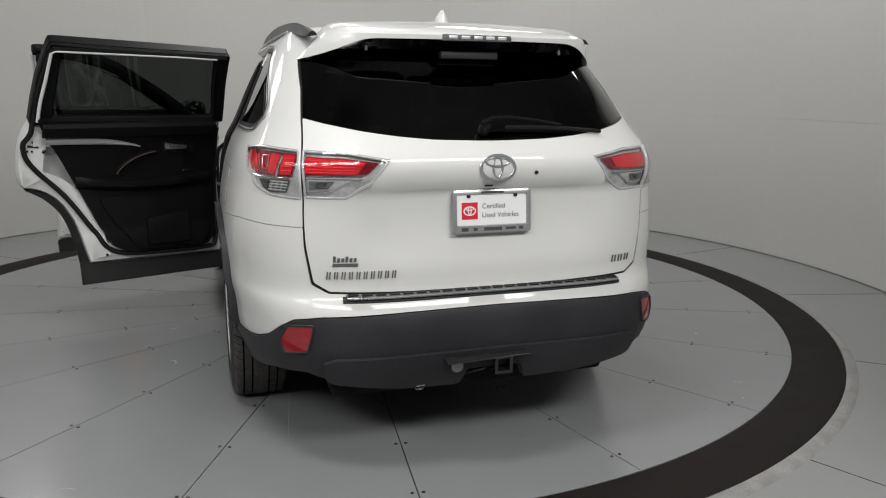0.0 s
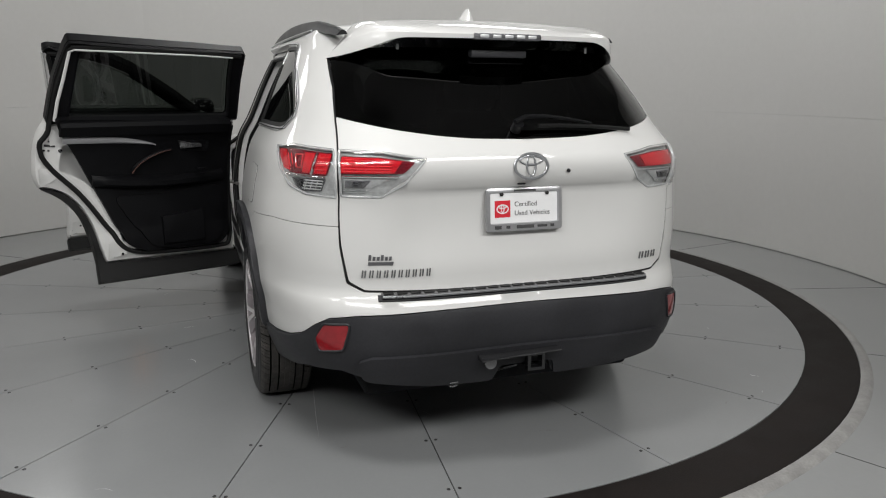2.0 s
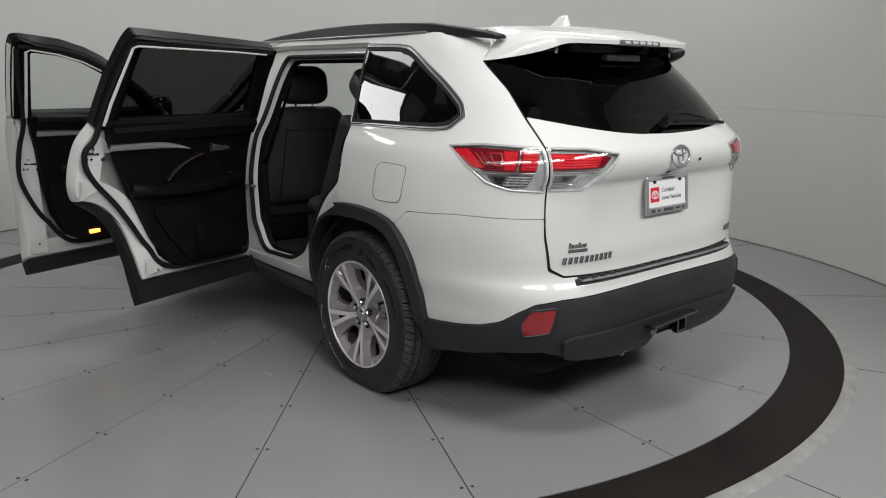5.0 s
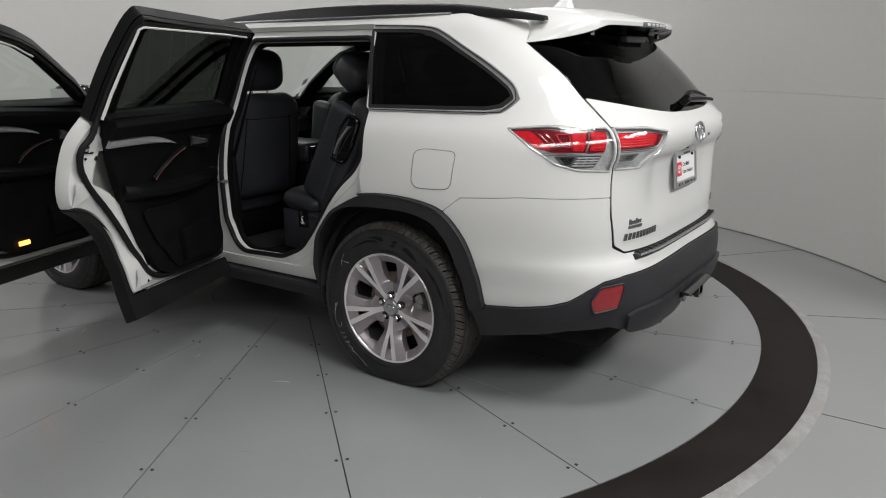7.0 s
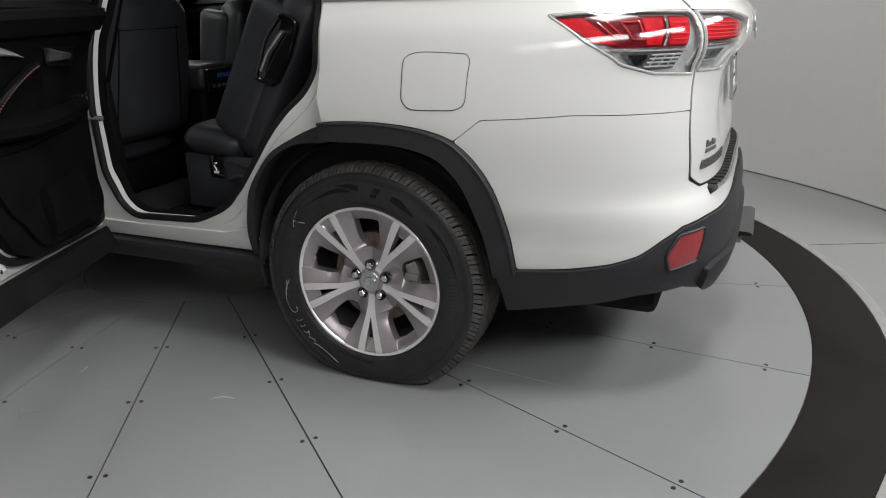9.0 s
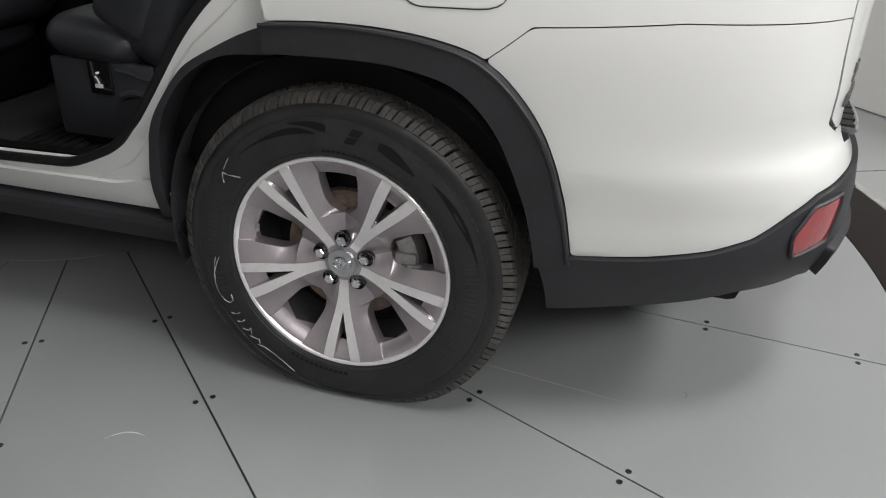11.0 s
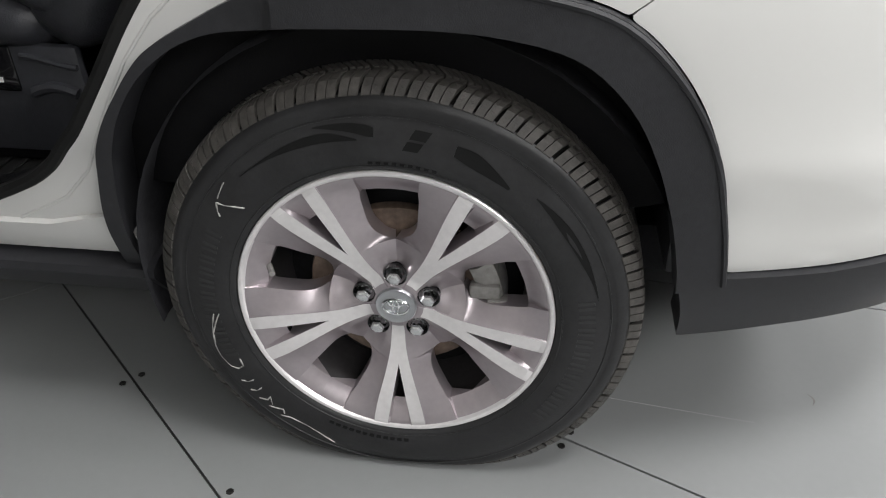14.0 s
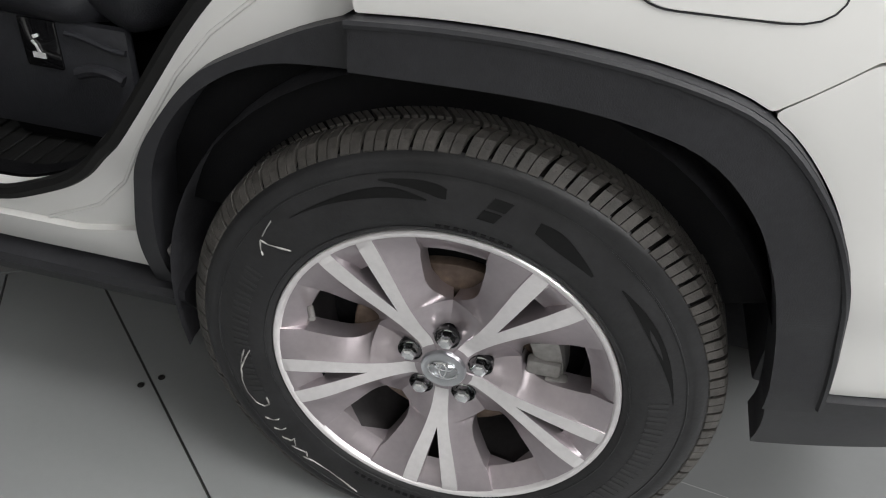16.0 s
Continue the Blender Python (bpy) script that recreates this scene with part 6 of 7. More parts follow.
def door(kind, hand, degrees):
    """A door built shut on the flank, then swung open about its front edge."""
    rear = kind == "rear_door"
    if rear:
        bulge = curve([(0.158, 1.272), (0.120, 1.20), (0.098, 1.10), (0.090, 1.00), (0.100, 0.935), (0.120, 0.898)])
        arch = curve([(0.122, 0.897), (0.180, 0.860), (0.240, 0.812), (0.296, 0.738), (0.330, 0.650), (0.352, 0.550), (0.364, 0.460)]) + [(0.360, 0.343)]
        clad_top = [(1.182, 0.425)] + curve([(0.62, 0.428), (0.48, 0.455), (0.440, 0.535), (0.396, 0.645), (0.335, 0.755), (0.262, 0.838), (0.20, 0.880), (0.126, 0.902)])
        inner_clad = [(1.182, 0.432), (0.72, 0.445), (0.412, 0.449)] + curve([(0.404, 0.462), (0.379, 0.567), (0.350, 0.686), (0.303, 0.782), (0.246, 0.850), (0.180, 0.890), (0.124, 0.905)])
        low_edge = clad_top[:1] + [(1.182, 1.272)] + bulge[:-1] + clad_top[:0:-1]
        inner_edge = inner_clad[:1] + [(1.182, 1.272)] + bulge[:-1] + inner_clad[:0:-1]
        clad = clad_top + arch[:] + [(1.182, 0.343)]
        clad_in = inner_clad + arch[:] + [(1.182, 0.343)]
        if degrees:
            upper = [(1.182, 1.276), (1.175, 1.50), (1.180, 1.660), (0.9, 1.672), (0.30, 1.690), (0.247, 1.690), (0.190, 1.50), (0.168, 1.384), (0.152, 1.276)]
            window = [(1.132, 1.290), (1.116, 1.50), (1.115, 1.628), (0.9, 1.636), (0.315, 1.648), (0.298, 1.630), (0.277, 1.466), (0.250, 1.290)]
        else:
            upper = [(1.182, 1.276), (1.168, 1.50), (1.155, 1.650), (0.9, 1.653), (0.285, 1.650), (0.25, 1.60), (0.205, 1.42), (0.160, 1.276)]
            window = [(1.132, 1.290), (1.116, 1.50), (1.106, 1.618), (0.9, 1.621), (0.312, 1.617), (0.288, 1.58), (0.245, 1.42), (0.205, 1.290)]
        seal = curve([(1.160, 1.635), (0.9, 1.652), (0.30, 1.668)], 4)[:-1] + [(0.262, 1.664)] + curve([(0.250, 1.640), (0.208, 1.50), (0.182, 1.384), (0.162, 1.25), (0.124, 1.18), (0.130, 1.095), (0.178, 1.012), (0.278, 0.895), (0.362, 0.772),
                      (0.435, 0.650), (0.490, 0.556), (0.575, 0.504), (0.73, 0.482), (1.06, 0.474), (1.130, 0.53), (1.145, 0.80), (1.150, 1.25)], 5)
        trim = [(0.182, 1.310), (0.230, 1.210), (0.290, 1.087), (0.350, 0.952), (0.410, 0.805), (0.470, 0.665), (0.522, 0.555), (0.62, 0.502), (1.06, 0.498), (1.118, 0.56), (1.130, 0.90), (1.132, 1.295)]
        fold = [(0.190, 1.29), (0.203, 1.384), (0.229, 1.497), (0.254, 1.640), (0.275, 1.655), (0.9, 1.643), (1.100, 1.633)]
        hinge = Vector((hand * 0.93, 1.20, 0))
    else:
        low_edge = [(2.295, 0.410), (2.305, 0.90), (2.300, 1.08), (2.25, 1.15), (2.08, 1.272), (1.145, 1.270), (1.185, 0.86), (1.185, 0.55), (1.168, 0.410)]
        inner_edge = low_edge
        clad = [(2.295, 0.407), (1.168, 0.407), (1.170, 0.333), (2.285, 0.338)]
        clad_in = clad
        if degrees:
            upper = [(2.075, 1.276), (1.95, 1.362), (1.60, 1.590), (1.487, 1.638), (1.345, 1.676), (1.12, 1.698), (1.090, 1.690), (1.117, 1.455), (1.142, 1.276)]
        else:
            low_edge = inner_edge = [(2.295, 0.410), (2.305, 0.90), (2.300, 1.08), (2.25, 1.15), (2.08, 1.272), (1.200, 1.272), (1.196, 0.86), (1.196, 0.410)]
            clad = clad_in = [(2.295, 0.407), (1.196, 0.407), (1.196, 0.338), (2.285, 0.338)]
            upper = [(2.075, 1.276), (1.95, 1.362), (1.60, 1.582), (1.42, 1.645), (1.225, 1.652), (1.212, 1.50), (1.200, 1.276)]
        window = [(2.02, 1.290), (1.93, 1.325), (1.60, 1.545), (1.48, 1.600), (1.35, 1.632), (1.20, 1.642), (1.188, 1.625), (1.238, 1.290)] if degrees else [(2.02, 1.290), (1.93, 1.325), (1.60, 1.535), (1.42, 1.602), (1.268, 1.608), (1.256, 1.50), (1.246, 1.290)]
        seal = curve([(1.95, 1.345), (1.60, 1.570), (1.487, 1.615), (1.345, 1.652), (1.150, 1.672)], 4)[:-1] + [(1.120, 1.668)] + curve([(1.122, 1.64), (1.160, 1.45), (1.205, 1.25), (1.194, 1.08), (1.190, 0.93), (1.225, 0.80), (1.306, 0.645), (1.410, 0.515), (1.512, 0.468),
                      (1.8, 0.462), (2.15, 0.470), (2.22, 0.60), (2.23, 1.05)], 5)
        trim = [(1.215, 1.300), (1.280, 1.075), (1.313, 0.871), (1.349, 0.663), (1.393, 0.564), (1.460, 0.510), (1.80, 0.490), (2.12, 0.500), (2.18, 0.60), (2.20, 1.10), (2.00, 1.285)]
        fold = [(1.214, 1.28), (1.166, 1.640), (1.190, 1.658), (1.345, 1.642), (1.487, 1.603), (1.60, 1.555)]
        hinge = Vector((hand * 0.93, 2.28, 0))
    mir = (lambda loops: loops) if hand == -1 else mirrored
    sg = -hand
    d = sheet(kind, mir([left_loop(low_edge, 0.008, 3)]), PAINT, car, ("open " if degrees else "shut ") + ("rear" if rear else "front") + " door, white outside with black inner trim", depth=0.004, step=0.05)
    turn = Matrix.Translation(hinge) @ Matrix.Rotation(radians(-degrees if hand == -1 else degrees), 4, "Z") @ Matrix.Translation(-hinge)
    d.matrix_basis = turn
    # same plastic as the arch trim; rubber's darker colour stands in for shade
    sheet("door_cladding", mir([left_loop(clad, 0.006, 2)]), RUBBER, d, "black lower door cladding, darkened in place of shade", out=0.008, depth=0.062, step=0.045)
    sheet("cladding_back", mir([left_loop(clad_in, 0.006, 2)]), RUBBER, d, "", out=-0.050, depth=0.001, step=0.06)
    win = left_loop(window, 0.02, 4)
    sheet("window_frame", mir([left_loop(upper, 0.01, 3), win]), SATIN_BLACK, d, "black window frame", out=0.0, depth=0.045, step=0.04)
    sheet("window", mir([inset(win, -0.012)]), TINTED if rear else CLEAR, d, "dark tinted door window" if rear else "clear door window", out=-0.014, depth=0.004, step=0.06)
    # folded inner shell
    ring = resample(left_loop(inner_edge, 0.03, 4), 0.03)
    bm = bmesh.new()
    loops = []
    for i, o in ((0.0, -0.003), (0.004, -0.035), (0.012, -0.052), (0.055, -0.066), (0.078, -0.074), (0.120, -0.076)):
        loops.append([skin(u * sg, z, o) for u, z in inset(ring, i)])
    loft(bm, loops, True, False)
    part("inner_shell", bm, PAINT, d, "white folded inner door edge")
    bm = bmesh.new()
    tube(bm, [skin(side(*p)[0] * sg, p[1], -0.078 if p[1] < 1.22 else -0.078 + 0.02 * ease(1.22, 1.32, p[1])) for p in seal], 0.0135, 8)
    part("weatherstrip", bm, RUBBER, d, "black rubber weatherstrip")
    # back of the window frame: black with a thin white fold
    sheet("frame_trim", mir([left_loop(upper, 0.01, 3), inset(win, 0.006)]), BLACK_TRIM, d, "", out=-0.050, depth=0.02, step=0.05)
    bm = bmesh.new()
    tube(bm, [skin(side(*p)[0] * sg, p[1], -0.074) for p in fold], 0.0085, 6, flat=0.6)
    part("frame_fold", bm, PAINT, d)
    if not rear and degrees:
        bm = bmesh.new()
        tube(bm, [skin(side(*p)[0] * sg, p[1], -0.036) for p in ((1.100, 1.660), (1.112, 1.56), (1.128, 1.42), (1.146, 1.28))], 0.019, 8, flat=0.9)
        part("frame_edge", bm, PAINT, d, "white rear edge of the window frame")
    # trim panel
    core = left_loop(trim, 0.03, 4)
    sheet("door_trim", mir([core]), BLACK_TRIM, d, "black moulded inner door trim", out=-0.108, depth=-0.04, step=0.04)

    def on(y, z, o):
        u, zz = side(y, z)
        return skin(u * sg, zz, o)
    y_r, y_f = (0.205, 1.115) if rear else (1.25, 2.18)
    L = y_f - y_r
    Y = lambda f: y_r + L * f
    # upper roll, bright strip, armrest, lower pocket
    rows = []
    for k in range(17):
        f = k / 16
        rows.append([on(Y(0.0 + 1.0 * f), z, o) for z, o in ((1.300, -0.10), (1.300, -0.124), (1.285, -0.136), (1.245, -0.132), (1.235, -0.105))])
    bm = bmesh.new()
    loft(bm, rows)
    part("upper_pad", bm, BLACK_TRIM, d)
    rows = []
    for k in range(19):
        f = k / 18
        wide = 0.0200 * (1 - 0.88 * f ** 6)
        zc = 1.212 - 0.010 * f - 0.048 * f ** 4
        rows.append([on(Y(0.02 + 0.525 * f), zc + wide * c, -0.108 - 0.016 * s) for c, s in ((-1, 0), (-0.8, 0.8), (0.0, 1.1), (0.8, 0.8), (1, 0))])
    bm = bmesh.new()
    loft(bm, rows)
    part("trim_strip", bm, STRIP, d, "satin silver trim strip")
    rows = []
    for k in range(19):
        f = k / 18
        zc = 0.945 - 0.030 * math.sin(f * math.pi * 0.85)
        thick = 0.030 + 0.045 * math.sin(min(1.0, f * 1.1) * math.pi) ** 0.6 if f < 0.9 else 0.03
        rows.append([on(Y(0.17 + 0.81 * f), zc + dz, -0.10 - thick * s) for dz, s in ((0.040, 0.0), (0.036, 0.7), (0.018, 1.0), (-0.012, 1.0), (-0.030, 0.75), (-0.045, 0.0))])
    bm = bmesh.new()
    loft(bm, rows)
    part("armrest", bm, BLACK_TRIM, d, "padded black armrest")
    # stitched sweep from the armrest up to the handle
    pts = []
    for k in range(13):
        f = k / 12
        pts.append(on(Y(0.405 + 0.24 * f ** 1.4), 0.985 + 0.130 * math.sin(f * 1.57), -0.112 - 0.018 * math.sin(f * 3.14)))
    part("grab_handle", bar(pts, 0.013, 0.8), BLACK_TRIM, d)
    bm = bmesh.new()
    for k in range(24):
        p = pts[int(k / 24 * 12)].lerp(pts[min(12, int(k / 24 * 12) + 1)], (k / 2) % 1)
        q = p + (on(Y(0.5), 1.05, -0.2) - on(Y(0.5), 1.05, -0.18)).normalized() * 0.0125
        box(bm, q - Vector((0.002, 0.002, 0.0025)), q + Vector((0.002, 0.002, 0.0025)))
    part("stitching", bm, material("red_stitch", (0.20, 0.10, 0.08), 0.8), d, smooth=False)
    # opener in its bezel
    bezel = smooth_loop([side(Y(0.672), 1.190), side(Y(0.885), 1.184), side(Y(0.880), 1.092), side(Y(0.70), 1.108)], 0.02, 4)
    sheet("handle_bezel", mir([bezel]), GLOSS_BLACK, d, "", out=-0.117, depth=-0.01, step=0.03)
    rows = []
    for k in range(9):
        f = k / 8
        rows.append([on(Y(0.695 + 0.135 * f), 1.140 + 0.012 * (1 - f) + dz * (2.9 - 1.9 * f), -0.118 - o - 0.012 * math.sin(f * 2.6)) for dz, o in ((-0.012, 0.0), (-0.008, 0.010), (0.008, 0.010), (0.012, 0.0))])
    bm = bmesh.new()
    loft(bm, rows)
    part("opener", bm, DARK_CHROME, d, "silver inside door opener")
    # lower bulge with pocket
    pocket = left_loop([(Y(0.28), 0.84), (Y(0.55), 0.835), (Y(0.97), 0.87), (Y(0.97), 0.58), (Y(0.90), 0.515), (Y(0.52), 0.515), (Y(0.43), 0.60)] if rear else
                       [(Y(0.08), 0.86), (Y(0.55), 0.875), (Y(0.96), 0.90), (Y(0.95), 0.56), (Y(0.85), 0.475), (Y(0.30), 0.47), (Y(0.14), 0.56)], 0.06, 5)
    sheet("lower_panel", mir([pocket]), BLACK_TRIM, d, "", out=-0.122, depth=-0.015, step=0.04)
    bm = bmesh.new()
    rows = []
    for k in range(9):
        f = k / 8
        rows.append([on(Y(0.56 + 0.26 * f), z, o) for z, o in ((0.70 + 0.03 * f, -0.12), (0.70 + 0.03 * f, -0.150), (0.62, -0.160), (0.545, -0.145), (0.53, -0.12))])
    loft(bm, rows)
    part("bottle_pocket", bm, BLACK_TRIM, d)
    bm = bmesh.new()
    box(bm, on(Y(0.80), 1.005, -0.182) - Vector((0.022, 0.022, 0.004)), on(Y(0.80), 1.005, -0.182) + Vector((0.022, 0.022, 0.006)), 0.003)
    part("window_switch", bm, GLOSS_BLACK, d)
    # slot of the latch
    bm = bmesh.new()
    p, q = on((0.147 if rear else 1.227), 1.151 if rear else 0.990, -0.062), on((0.196 if rear else 1.290), 1.149 if rear else 0.988, -0.074)
    tube(bm, [p, p.lerp(q, 0.5), q], 0.008, 8, flat=0.8)
    part("latch_slot", bm, GLOSS_BLACK, d)
    # latch, holes and screws in the rear edge
    yl, zl = (0.165, 1.12) if rear else (1.245, 0.955)
    for y, z, s in ((yl + 0.055, zl, 0.010), (yl, zl + 0.002, 0.006), (yl + 0.004, zl + 0.062, 0.006), (yl - 0.022, zl + 0.004, 0.006)):
        bm = bmesh.new()
        p = on(y, z, -0.070)
        bmesh.ops.create_uvsphere(bm, u_segments=10, v_segments=6, radius=s)
        for v in bm.verts:
            v.co = p + v.co * (1.0 if s < 0.01 else 1.2)
        part("latch" if s > 0.01 else "edge_hole", bm, GLOSS_BLACK, d)
    bm = bmesh.new()
    p = on(0.496 if rear else 1.254, 0.500, -0.070)
    bmesh.ops.create_uvsphere(bm, u_segments=10, v_segments=6, radius=0.009)
    bmesh.ops.translate(bm, verts=bm.verts, vec=p)
    part("edge_plug", bm, GLOSS_BLACK, d)
    part("door_check", bar([on(y_f + 0.075, 0.86, -0.03), on(y_f + 0.075, 0.86, -0.13)], 0.010), CAST, d)
    bm = bmesh.new()
    rows = []
    for k in range(9):
        f = k / 8
        rows.append([on((0.21 if rear else 1.27) + 0.22 * f, 1.075 + dz, 0.008 + o + 0.03 * math.sin(f * 3.1416)) for dz, o in ((-0.014, 0.0), (0.0, 0.010), (0.014, 0.0), (0.0, -0.006))])
    loft(bm, rows)
    part("outer_handle", bm, PAINT, d, "white outer door handle")
    if not rear:
        bm = bmesh.new()
        c = on(2.10, 1.195, 0.11)
        bmesh.ops.create_uvsphere(bm, u_segments=20, v_segments=12, radius=1.0)
        for v in bm.verts:
            x, y, z = v.co
            sq = lambda t: math.copysign(abs(t) ** 0.6, t)
            v.co = c + Vector((0.125 * sq(x), 0.075 * sq(y), 0.085 * sq(z)))
        mirror = part("door_mirror", bm, GLOSS_BLACK, d, "black door mirror")
        part("mirror_arm", bar([on(2.10, 1.16, -0.01), on(2.10, 1.15, 0.05)], 0.03), GLOSS_BLACK, d)
        bm = bmesh.new()
        box(bm, c + Vector((-0.10, -0.079, -0.06)), c + Vector((0.10, -0.073, 0.06)), 0.002)
        part("mirror_glass", bm, CHROME, d, "mirror glass")
        bm = bmesh.new()
        p = on(1.577, 0.535, -0.124)
        box(bm, p + Vector((-0.004, -0.034, -0.012)), p + Vector((0.008, 0.034, 0.012)), 0.003)
        amber = AMBER.copy()
        amber.name = "lit_amber_lens"
        b = amber.node_tree.nodes["Principled BSDF"]
        b.inputs["Emission Color"].default_value = (1.0, 0.36, 0.06, 1)
        b.inputs["Emission Strength"].default_value = 6.0 if hand == -1 else 0.0
        part("courtesy_lamp", bm, amber, d, "lit amber door lamp")
    return d


door("rear_door", -1, 70.0)
door("front_door", -1, 73.5)
door("rear_door", 1, 0.0)
door("front_door", 1, 0.0)


# ---- inside the car ----
def cushion(bm, size, m, r=0.045, taper=0.0, bulge=0.0):
    """A padded block: rounded, swelling in the middle; size along x, y, z with its base at the origin."""
    sx, sy, sz = size
    rows = []
    n = 21
    for k in range(n):
        f = (1 - math.cos(math.pi * k / (n - 1))) / 2
        e = min(1.0, min(f, 1 - f) / (r / sz) if sz > 0 else 1.0)
        pull = r * (1 - math.sqrt(max(0.0, 1 - (1 - e) ** 2)))
        hx = sx / 2 * (1 - taper * f) - pull + bulge * math.sin(f * math.pi)
        hy = sy / 2 - pull + bulge * 0.5 * math.sin(f * math.pi)
        ring = []
        for j in range(28):
            a = j / 28 * 2 * math.pi
            c, s = math.cos(a), math.sin(a)
            ring.append(m @ Vector((math.copysign(abs(c) ** 0.45, c) * hx, math.copysign(abs(s) ** 0.45, s) * hy, f * sz)))
        rows.append(ring)
    loft(bm, rows)


def car_seat(name, x, y, base, lean, back_high, label, wide=0.50, long=0.50, thick=0.17, head=(0.01, 0.012, -6)):
    seat = new(name)
    seat.parent = car
    seat["label"] = label
    seat.location = (x, y, 0)
    tilt = Matrix.Rotation(radians(lean), 4, "X")
    bm = bmesh.new()
    cushion(bm, (wide, long, thick), Matrix.Translation((0, long / 2 - 0.03, base)) @ Matrix.Rotation(radians(4), 4, "X"), 0.06, 0.0, 0.006)
    part("seat_cushion", bm, LEATHER, seat)
    m = Matrix.Translation((0, -0.02, base + 0.08 - (0.17 - thick) * 1.5)) @ tilt
    bm = bmesh.new()
    cushion(bm, (wide, 0.17, back_high), m, 0.085, 0.10, 0.010)
    part("backrest", bm, LEATHER, seat)
    for hand in (-1, 1):
        bm = bmesh.new()
        cushion(bm, (0.10, 0.17, back_high * 0.78), m @ Matrix.Translation((hand * (wide / 2 - 0.042), 0.085, 0.06)), 0.035, 0.1, 0.0)
        part("bolster", bm, LEATHER, seat)
        part("headrest_post", bar([m @ Vector((hand * 0.06, 0.0, back_high - 0.03)), m @ Vector((hand * 0.06, 0.0, back_high + 0.09))], 0.0065), CHROME, seat)
        # seam lines on the back
        part("seam", bar([m @ Vector((hand * (wide / 2 - 0.100 - 0.03 * f / 10), -0.085 - 0.004 * math.sin(f / 10 * 3.14), 0.08 + (back_high - 0.20) * f / 10)) for f in range(11)], 0.0032, n=5), BLACK_TRIM, seat)
    part("seam", bar([m @ Vector((-wide / 2 * 0.60 + wide * 0.60 * f / 10, -0.0855, back_high - 0.13)) for f in range(11)], 0.0032, n=5), BLACK_TRIM, seat)
    bm = bmesh.new()
    cushion(bm, (0.31, 0.15, 0.235), m @ Matrix.Translation((0, head[0], back_high + head[1])) @ Matrix.Rotation(radians(head[2]), 4, "X"), 0.07, 0.10, 0.006)
    part("headrest", bm, LEATHER, seat)
    bm = bmesh.new()
    box(bm, (-wide / 2 + 0.03, 0.0, 0.44), (wide / 2 - 0.03, long - 0.10, base + 0.02), 0.02)
    part("seat_base", bm, BLACK_TRIM, seat)
    return seat


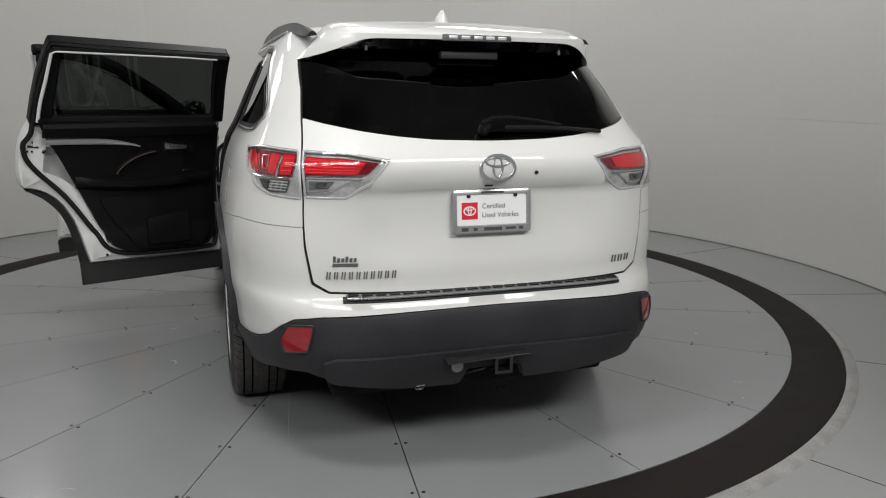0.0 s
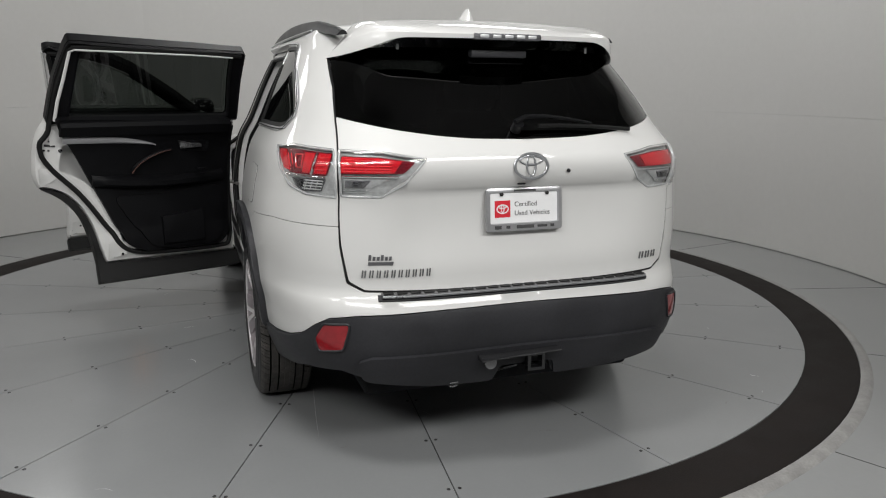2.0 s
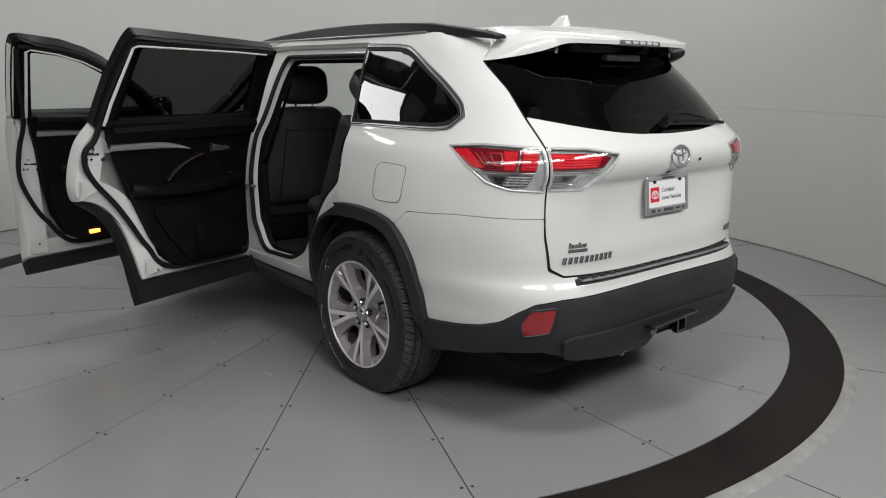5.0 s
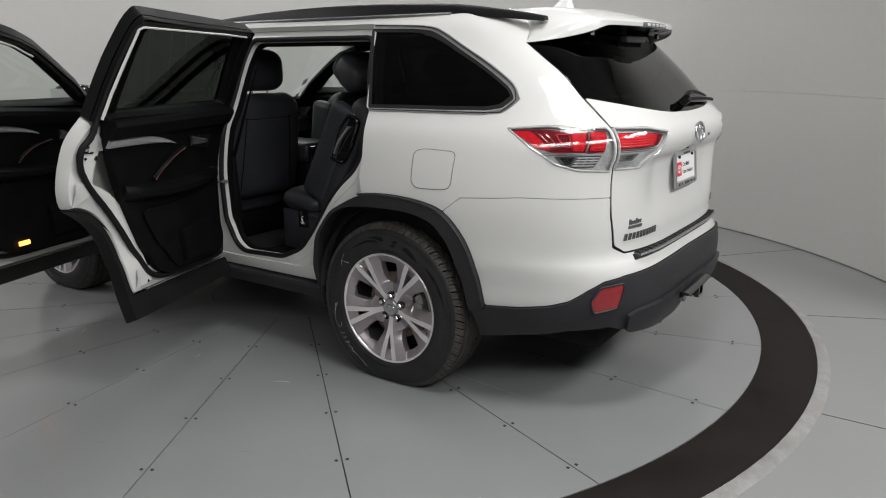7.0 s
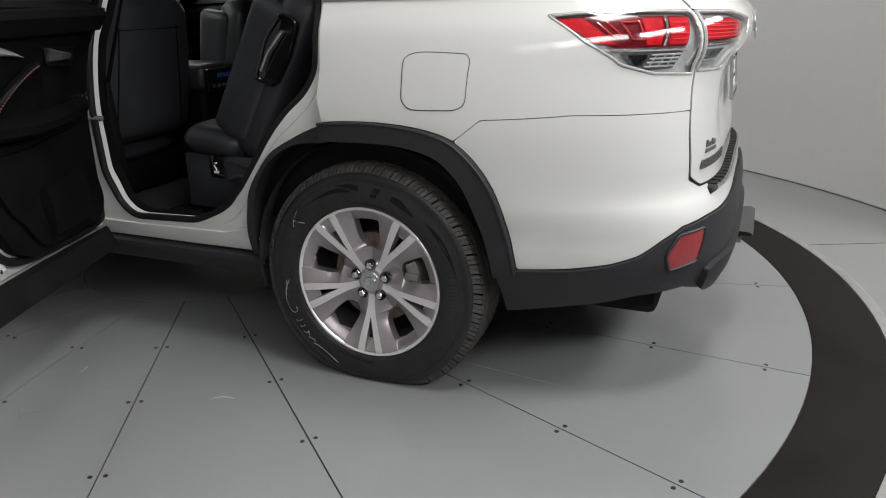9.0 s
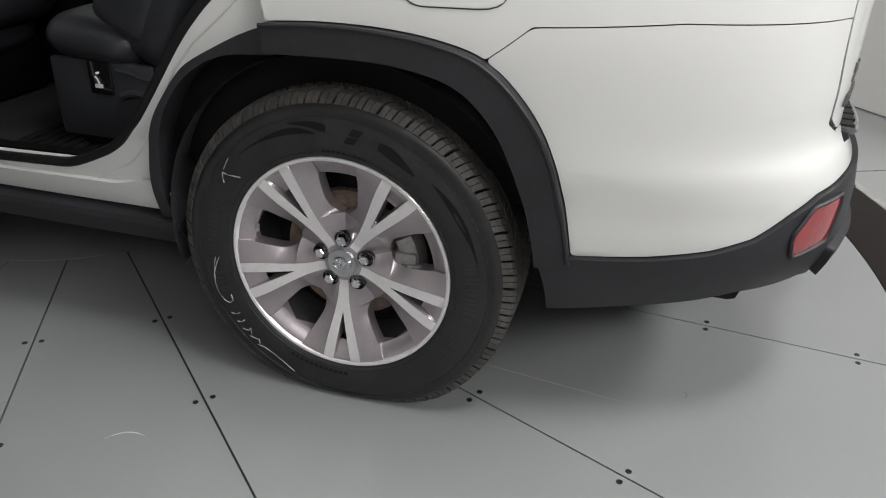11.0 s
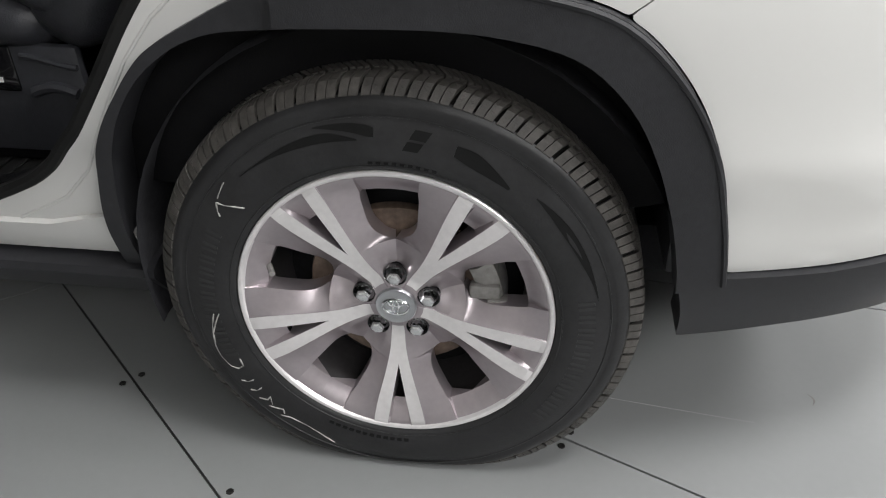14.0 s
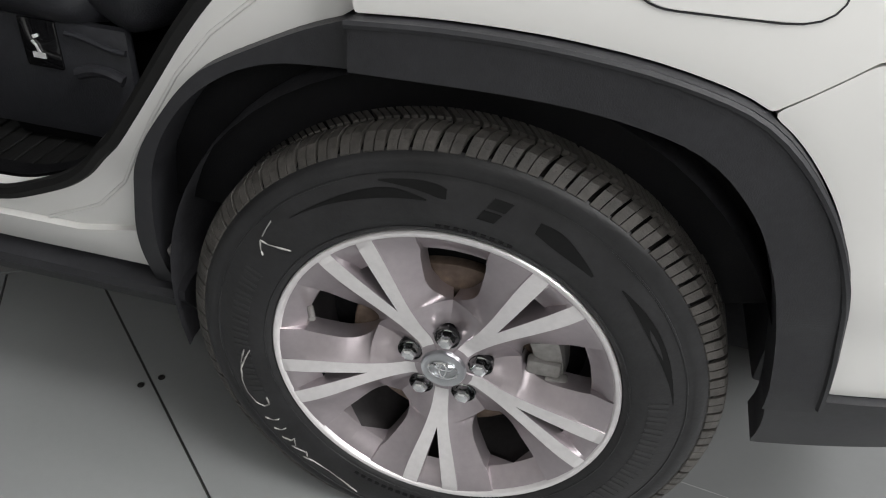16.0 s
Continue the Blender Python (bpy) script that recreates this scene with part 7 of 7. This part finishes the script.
def interior():
    bm = bmesh.new()
    box(bm, (-0.80, -0.15, 0.385), (0.80, 2.45, 0.432), 0.01)
    part("car_floor", bm, CARPET, car, "black carpeted car floor")
    bm = bmesh.new()
    box(bm, (-0.62, -0.93, 0.45), (0.62, -0.15, 0.66), 0.01)
    part("load_floor", bm, CARPET, car)
    # rubber floor mat with ribs
    mat = thing("floor_mat", "black ribbed rubber mat on the car floor", "floor mat")
    bm = bmesh.new()
    box(bm, (-0.79, 0.55, 0.433), (-0.15, 1.12, 0.441), 0.003)
    part("mat", bm, RUBBER, mat)
    for k in range(14):
        bm = bmesh.new()
        box(bm, (-0.76, 0.60 + 0.037 * k, 0.441), (-0.20, 0.612 + 0.037 * k, 0.446), 0.002, 1)
        part("rib", bm, RUBBER, mat, smooth=False)
    car_seat("front_seat", -0.435, 1.44, 0.60, 8.0, 0.625, "black leather front seat", 0.59)
    car_seat("front_seat", 0.435, 1.41, 0.60, 8.0, 0.61, "black leather front seat", 0.56)
    for x in (-0.40, 0.40):
        s = car_seat("second_row_seat", x, 0.70, 0.675, 27.0, 0.70, "black leather second-row seat", 0.53, 0.33, 0.12, (0.13, -0.02, -75))
        hand = -1 if x < 0 else 1
        m = Matrix.Translation((0, -0.02, 0.68)) @ Matrix.Rotation(radians(27), 4, "X")
        bm = bmesh.new()
        loop = smooth_loop([(-0.045, 0.34), (0.055, 0.32), (0.070, 0.48), (0.04, 0.60), (-0.04, 0.60), (-0.055, 0.46)], 0.03, 4)
        xx = hand * 0.258
        loft(bm, [[m @ Vector((xx + hand * d, p, q)) for p, q in (loop if i == 0 else inset(loop, i))] for d, i in ((0.0, 0), (0.016, 0), (0.020, 0.005), (0.018, 0.012), (0.008, 0.018))])
        part("lever_bezel", bm, GLOSS_BLACK, s, "glossy black lever bezel")
        part("recline_lever", bar([m @ Vector((xx + hand * 0.018, 0.03, 0.37)), m @ Vector((xx + hand * 0.026, 0.022, 0.45)), m @ Vector((xx + hand * 0.02, 0.0, 0.54))], 0.012, 0.7), SATIN, s)
        bm = bmesh.new()
        box(bm, (hand * 0.235 - 0.012, -0.06, 0.47), (hand * 0.235 + 0.012, 0.27, 0.69), 0.01)
        part("side_cover", bm, LEATHER, s, "black seat side cover")
        bm = bmesh.new()
        box(bm, (hand * 0.249 - 0.003, 0.072, 0.600), (hand * 0.249 + 0.003, 0.145, 0.688), 0.004)
        part("anchor_panel", bm, GLOSS_BLACK, s)
        bm = bmesh.new()
        xa = hand * 0.2535
        box(bm, (xa - 0.001, 0.102, 0.618), (xa + 0.001, 0.126, 0.628))
        tube(bm, [(xa, 0.112, 0.628), (xa, 0.116, 0.642), (xa, 0.122, 0.649)], 0.0042, 6, flat=0.6)
        tube(bm, [(xa, 0.112, 0.656), (xa, 0.114, 0.661)], 0.0055, 8)
        part("pictogram", bm, PLATE_WHITE, s, "small white pictogram")
        part("cover_recess", bar([(hand * 0.2485, -0.055 + 0.11 * k / 8, 0.660 - 0.010 * math.cos(k / 8 * 3.14)) for k in range(9)], 0.006), LEATHER, s)
        bm = bmesh.new()
        tube(bm, [(hand * 0.252, -0.045 + 0.09 * k / 8, 0.600 + 0.012 * math.sin(k / 8 * 3.14)) for k in range(9)], 0.011, 8)
        part("fold_lever", bm, LEATHER, s)
    car_seat("third_row_seat", -0.32, -0.32, 0.70, 12.0, 0.50, "black leather third-row seat", 0.56)
    car_seat("third_row_seat", 0.32, -0.32, 0.70, 12.0, 0.50, "black leather third-row seat", 0.56)
    con = new("console")
    con.parent = car
    con["label"] = "black centre console with a small rear display"
    bm = bmesh.new()
    box(bm, (-0.13, 1.27, 0.43), (0.13, 2.10, 0.87), 0.03, 3)
    part("console_body", bm, BLACK_TRIM, con)
    bm = bmesh.new()
    box(bm, (-0.14, 1.26, 0.86), (0.14, 1.62, 0.985), 0.035, 3)
    part("armrest_lid", bm, LEATHER, con)
    bm = bmesh.new()
    box(bm, (-0.125, 1.238, 0.855), (0.125, 1.262, 0.965), 0.006)
    part("climate_panel", bm, GLOSS_BLACK, con)
    bm = bmesh.new()
    for k in range(5):
        box(bm, (-0.06 + 0.022 * k, 1.235, 0.922), (-0.046 + 0.022 * k, 1.239, 0.942))
    part("display_bars", bm, BLUE, con, smooth=False)
    bm = bmesh.new()
    for k in range(6):
        box(bm, (-0.10 + 0.036 * k, 1.233, 0.878), (-0.078 + 0.036 * k, 1.239, 0.893), 0.002)
    part("button", bm, SATIN, con)
    dash = new("dashboard")
    dash.parent = car
    bm = bmesh.new()
    rows = []
    for k in range(13):
        f = k / 12 * 2 - 1
        b = 0.05 * (1 - f * f)
        rows.append([Vector((0.76 * f, y, z)) for y, z in ((2.55, 1.06), (2.30, 1.085), (2.06 - b, 1.06), (1.98 - b, 0.98), (2.02 - b, 0.82), (2.12, 0.62), (2.5, 0.60))])
    loft(bm, rows)
    part("dash_body", bm, BLACK_TRIM, dash)
    bm = bmesh.new()
    c = Vector((-0.40, 1.86, 0.96))
    m = Matrix.Translation(c) @ Matrix.Rotation(radians(66), 4, "X")
    tube(bm, [m @ Vector((0.185 * math.cos(k / 36 * 6.2832), 0.185 * math.sin(k / 36 * 6.2832), 0)) for k in range(36)], 0.015, 8, True)
    for a in (0.2, 2.94, 4.71):
        tube(bm, [m @ Vector((0.05 * math.cos(a), 0.05 * math.sin(a), -0.02)), m @ Vector((0.18 * math.cos(a), 0.18 * math.sin(a), 0))], 0.014, 6)
    part("steering_wheel", bm, LEATHER, dash)
    bm = bmesh.new()
    box(bm, (-0.14, 2.02, 1.60), (0.10, 2.04, 1.66), 0.008)
    part("inner_mirror", bm, GLOSS_BLACK, dash)
    # seat belt on the pillar
    part("seat_belt", bar([skin(side(1.13, 1.50)[0], 1.50, -0.13), skin(side(1.14, 1.0)[0], 1.0, -0.13), skin(side(1.13, 0.6)[0], 0.6, -0.13)], 0.022, 0.15), BLACK_TRIM, car, "black seat belt")


interior()
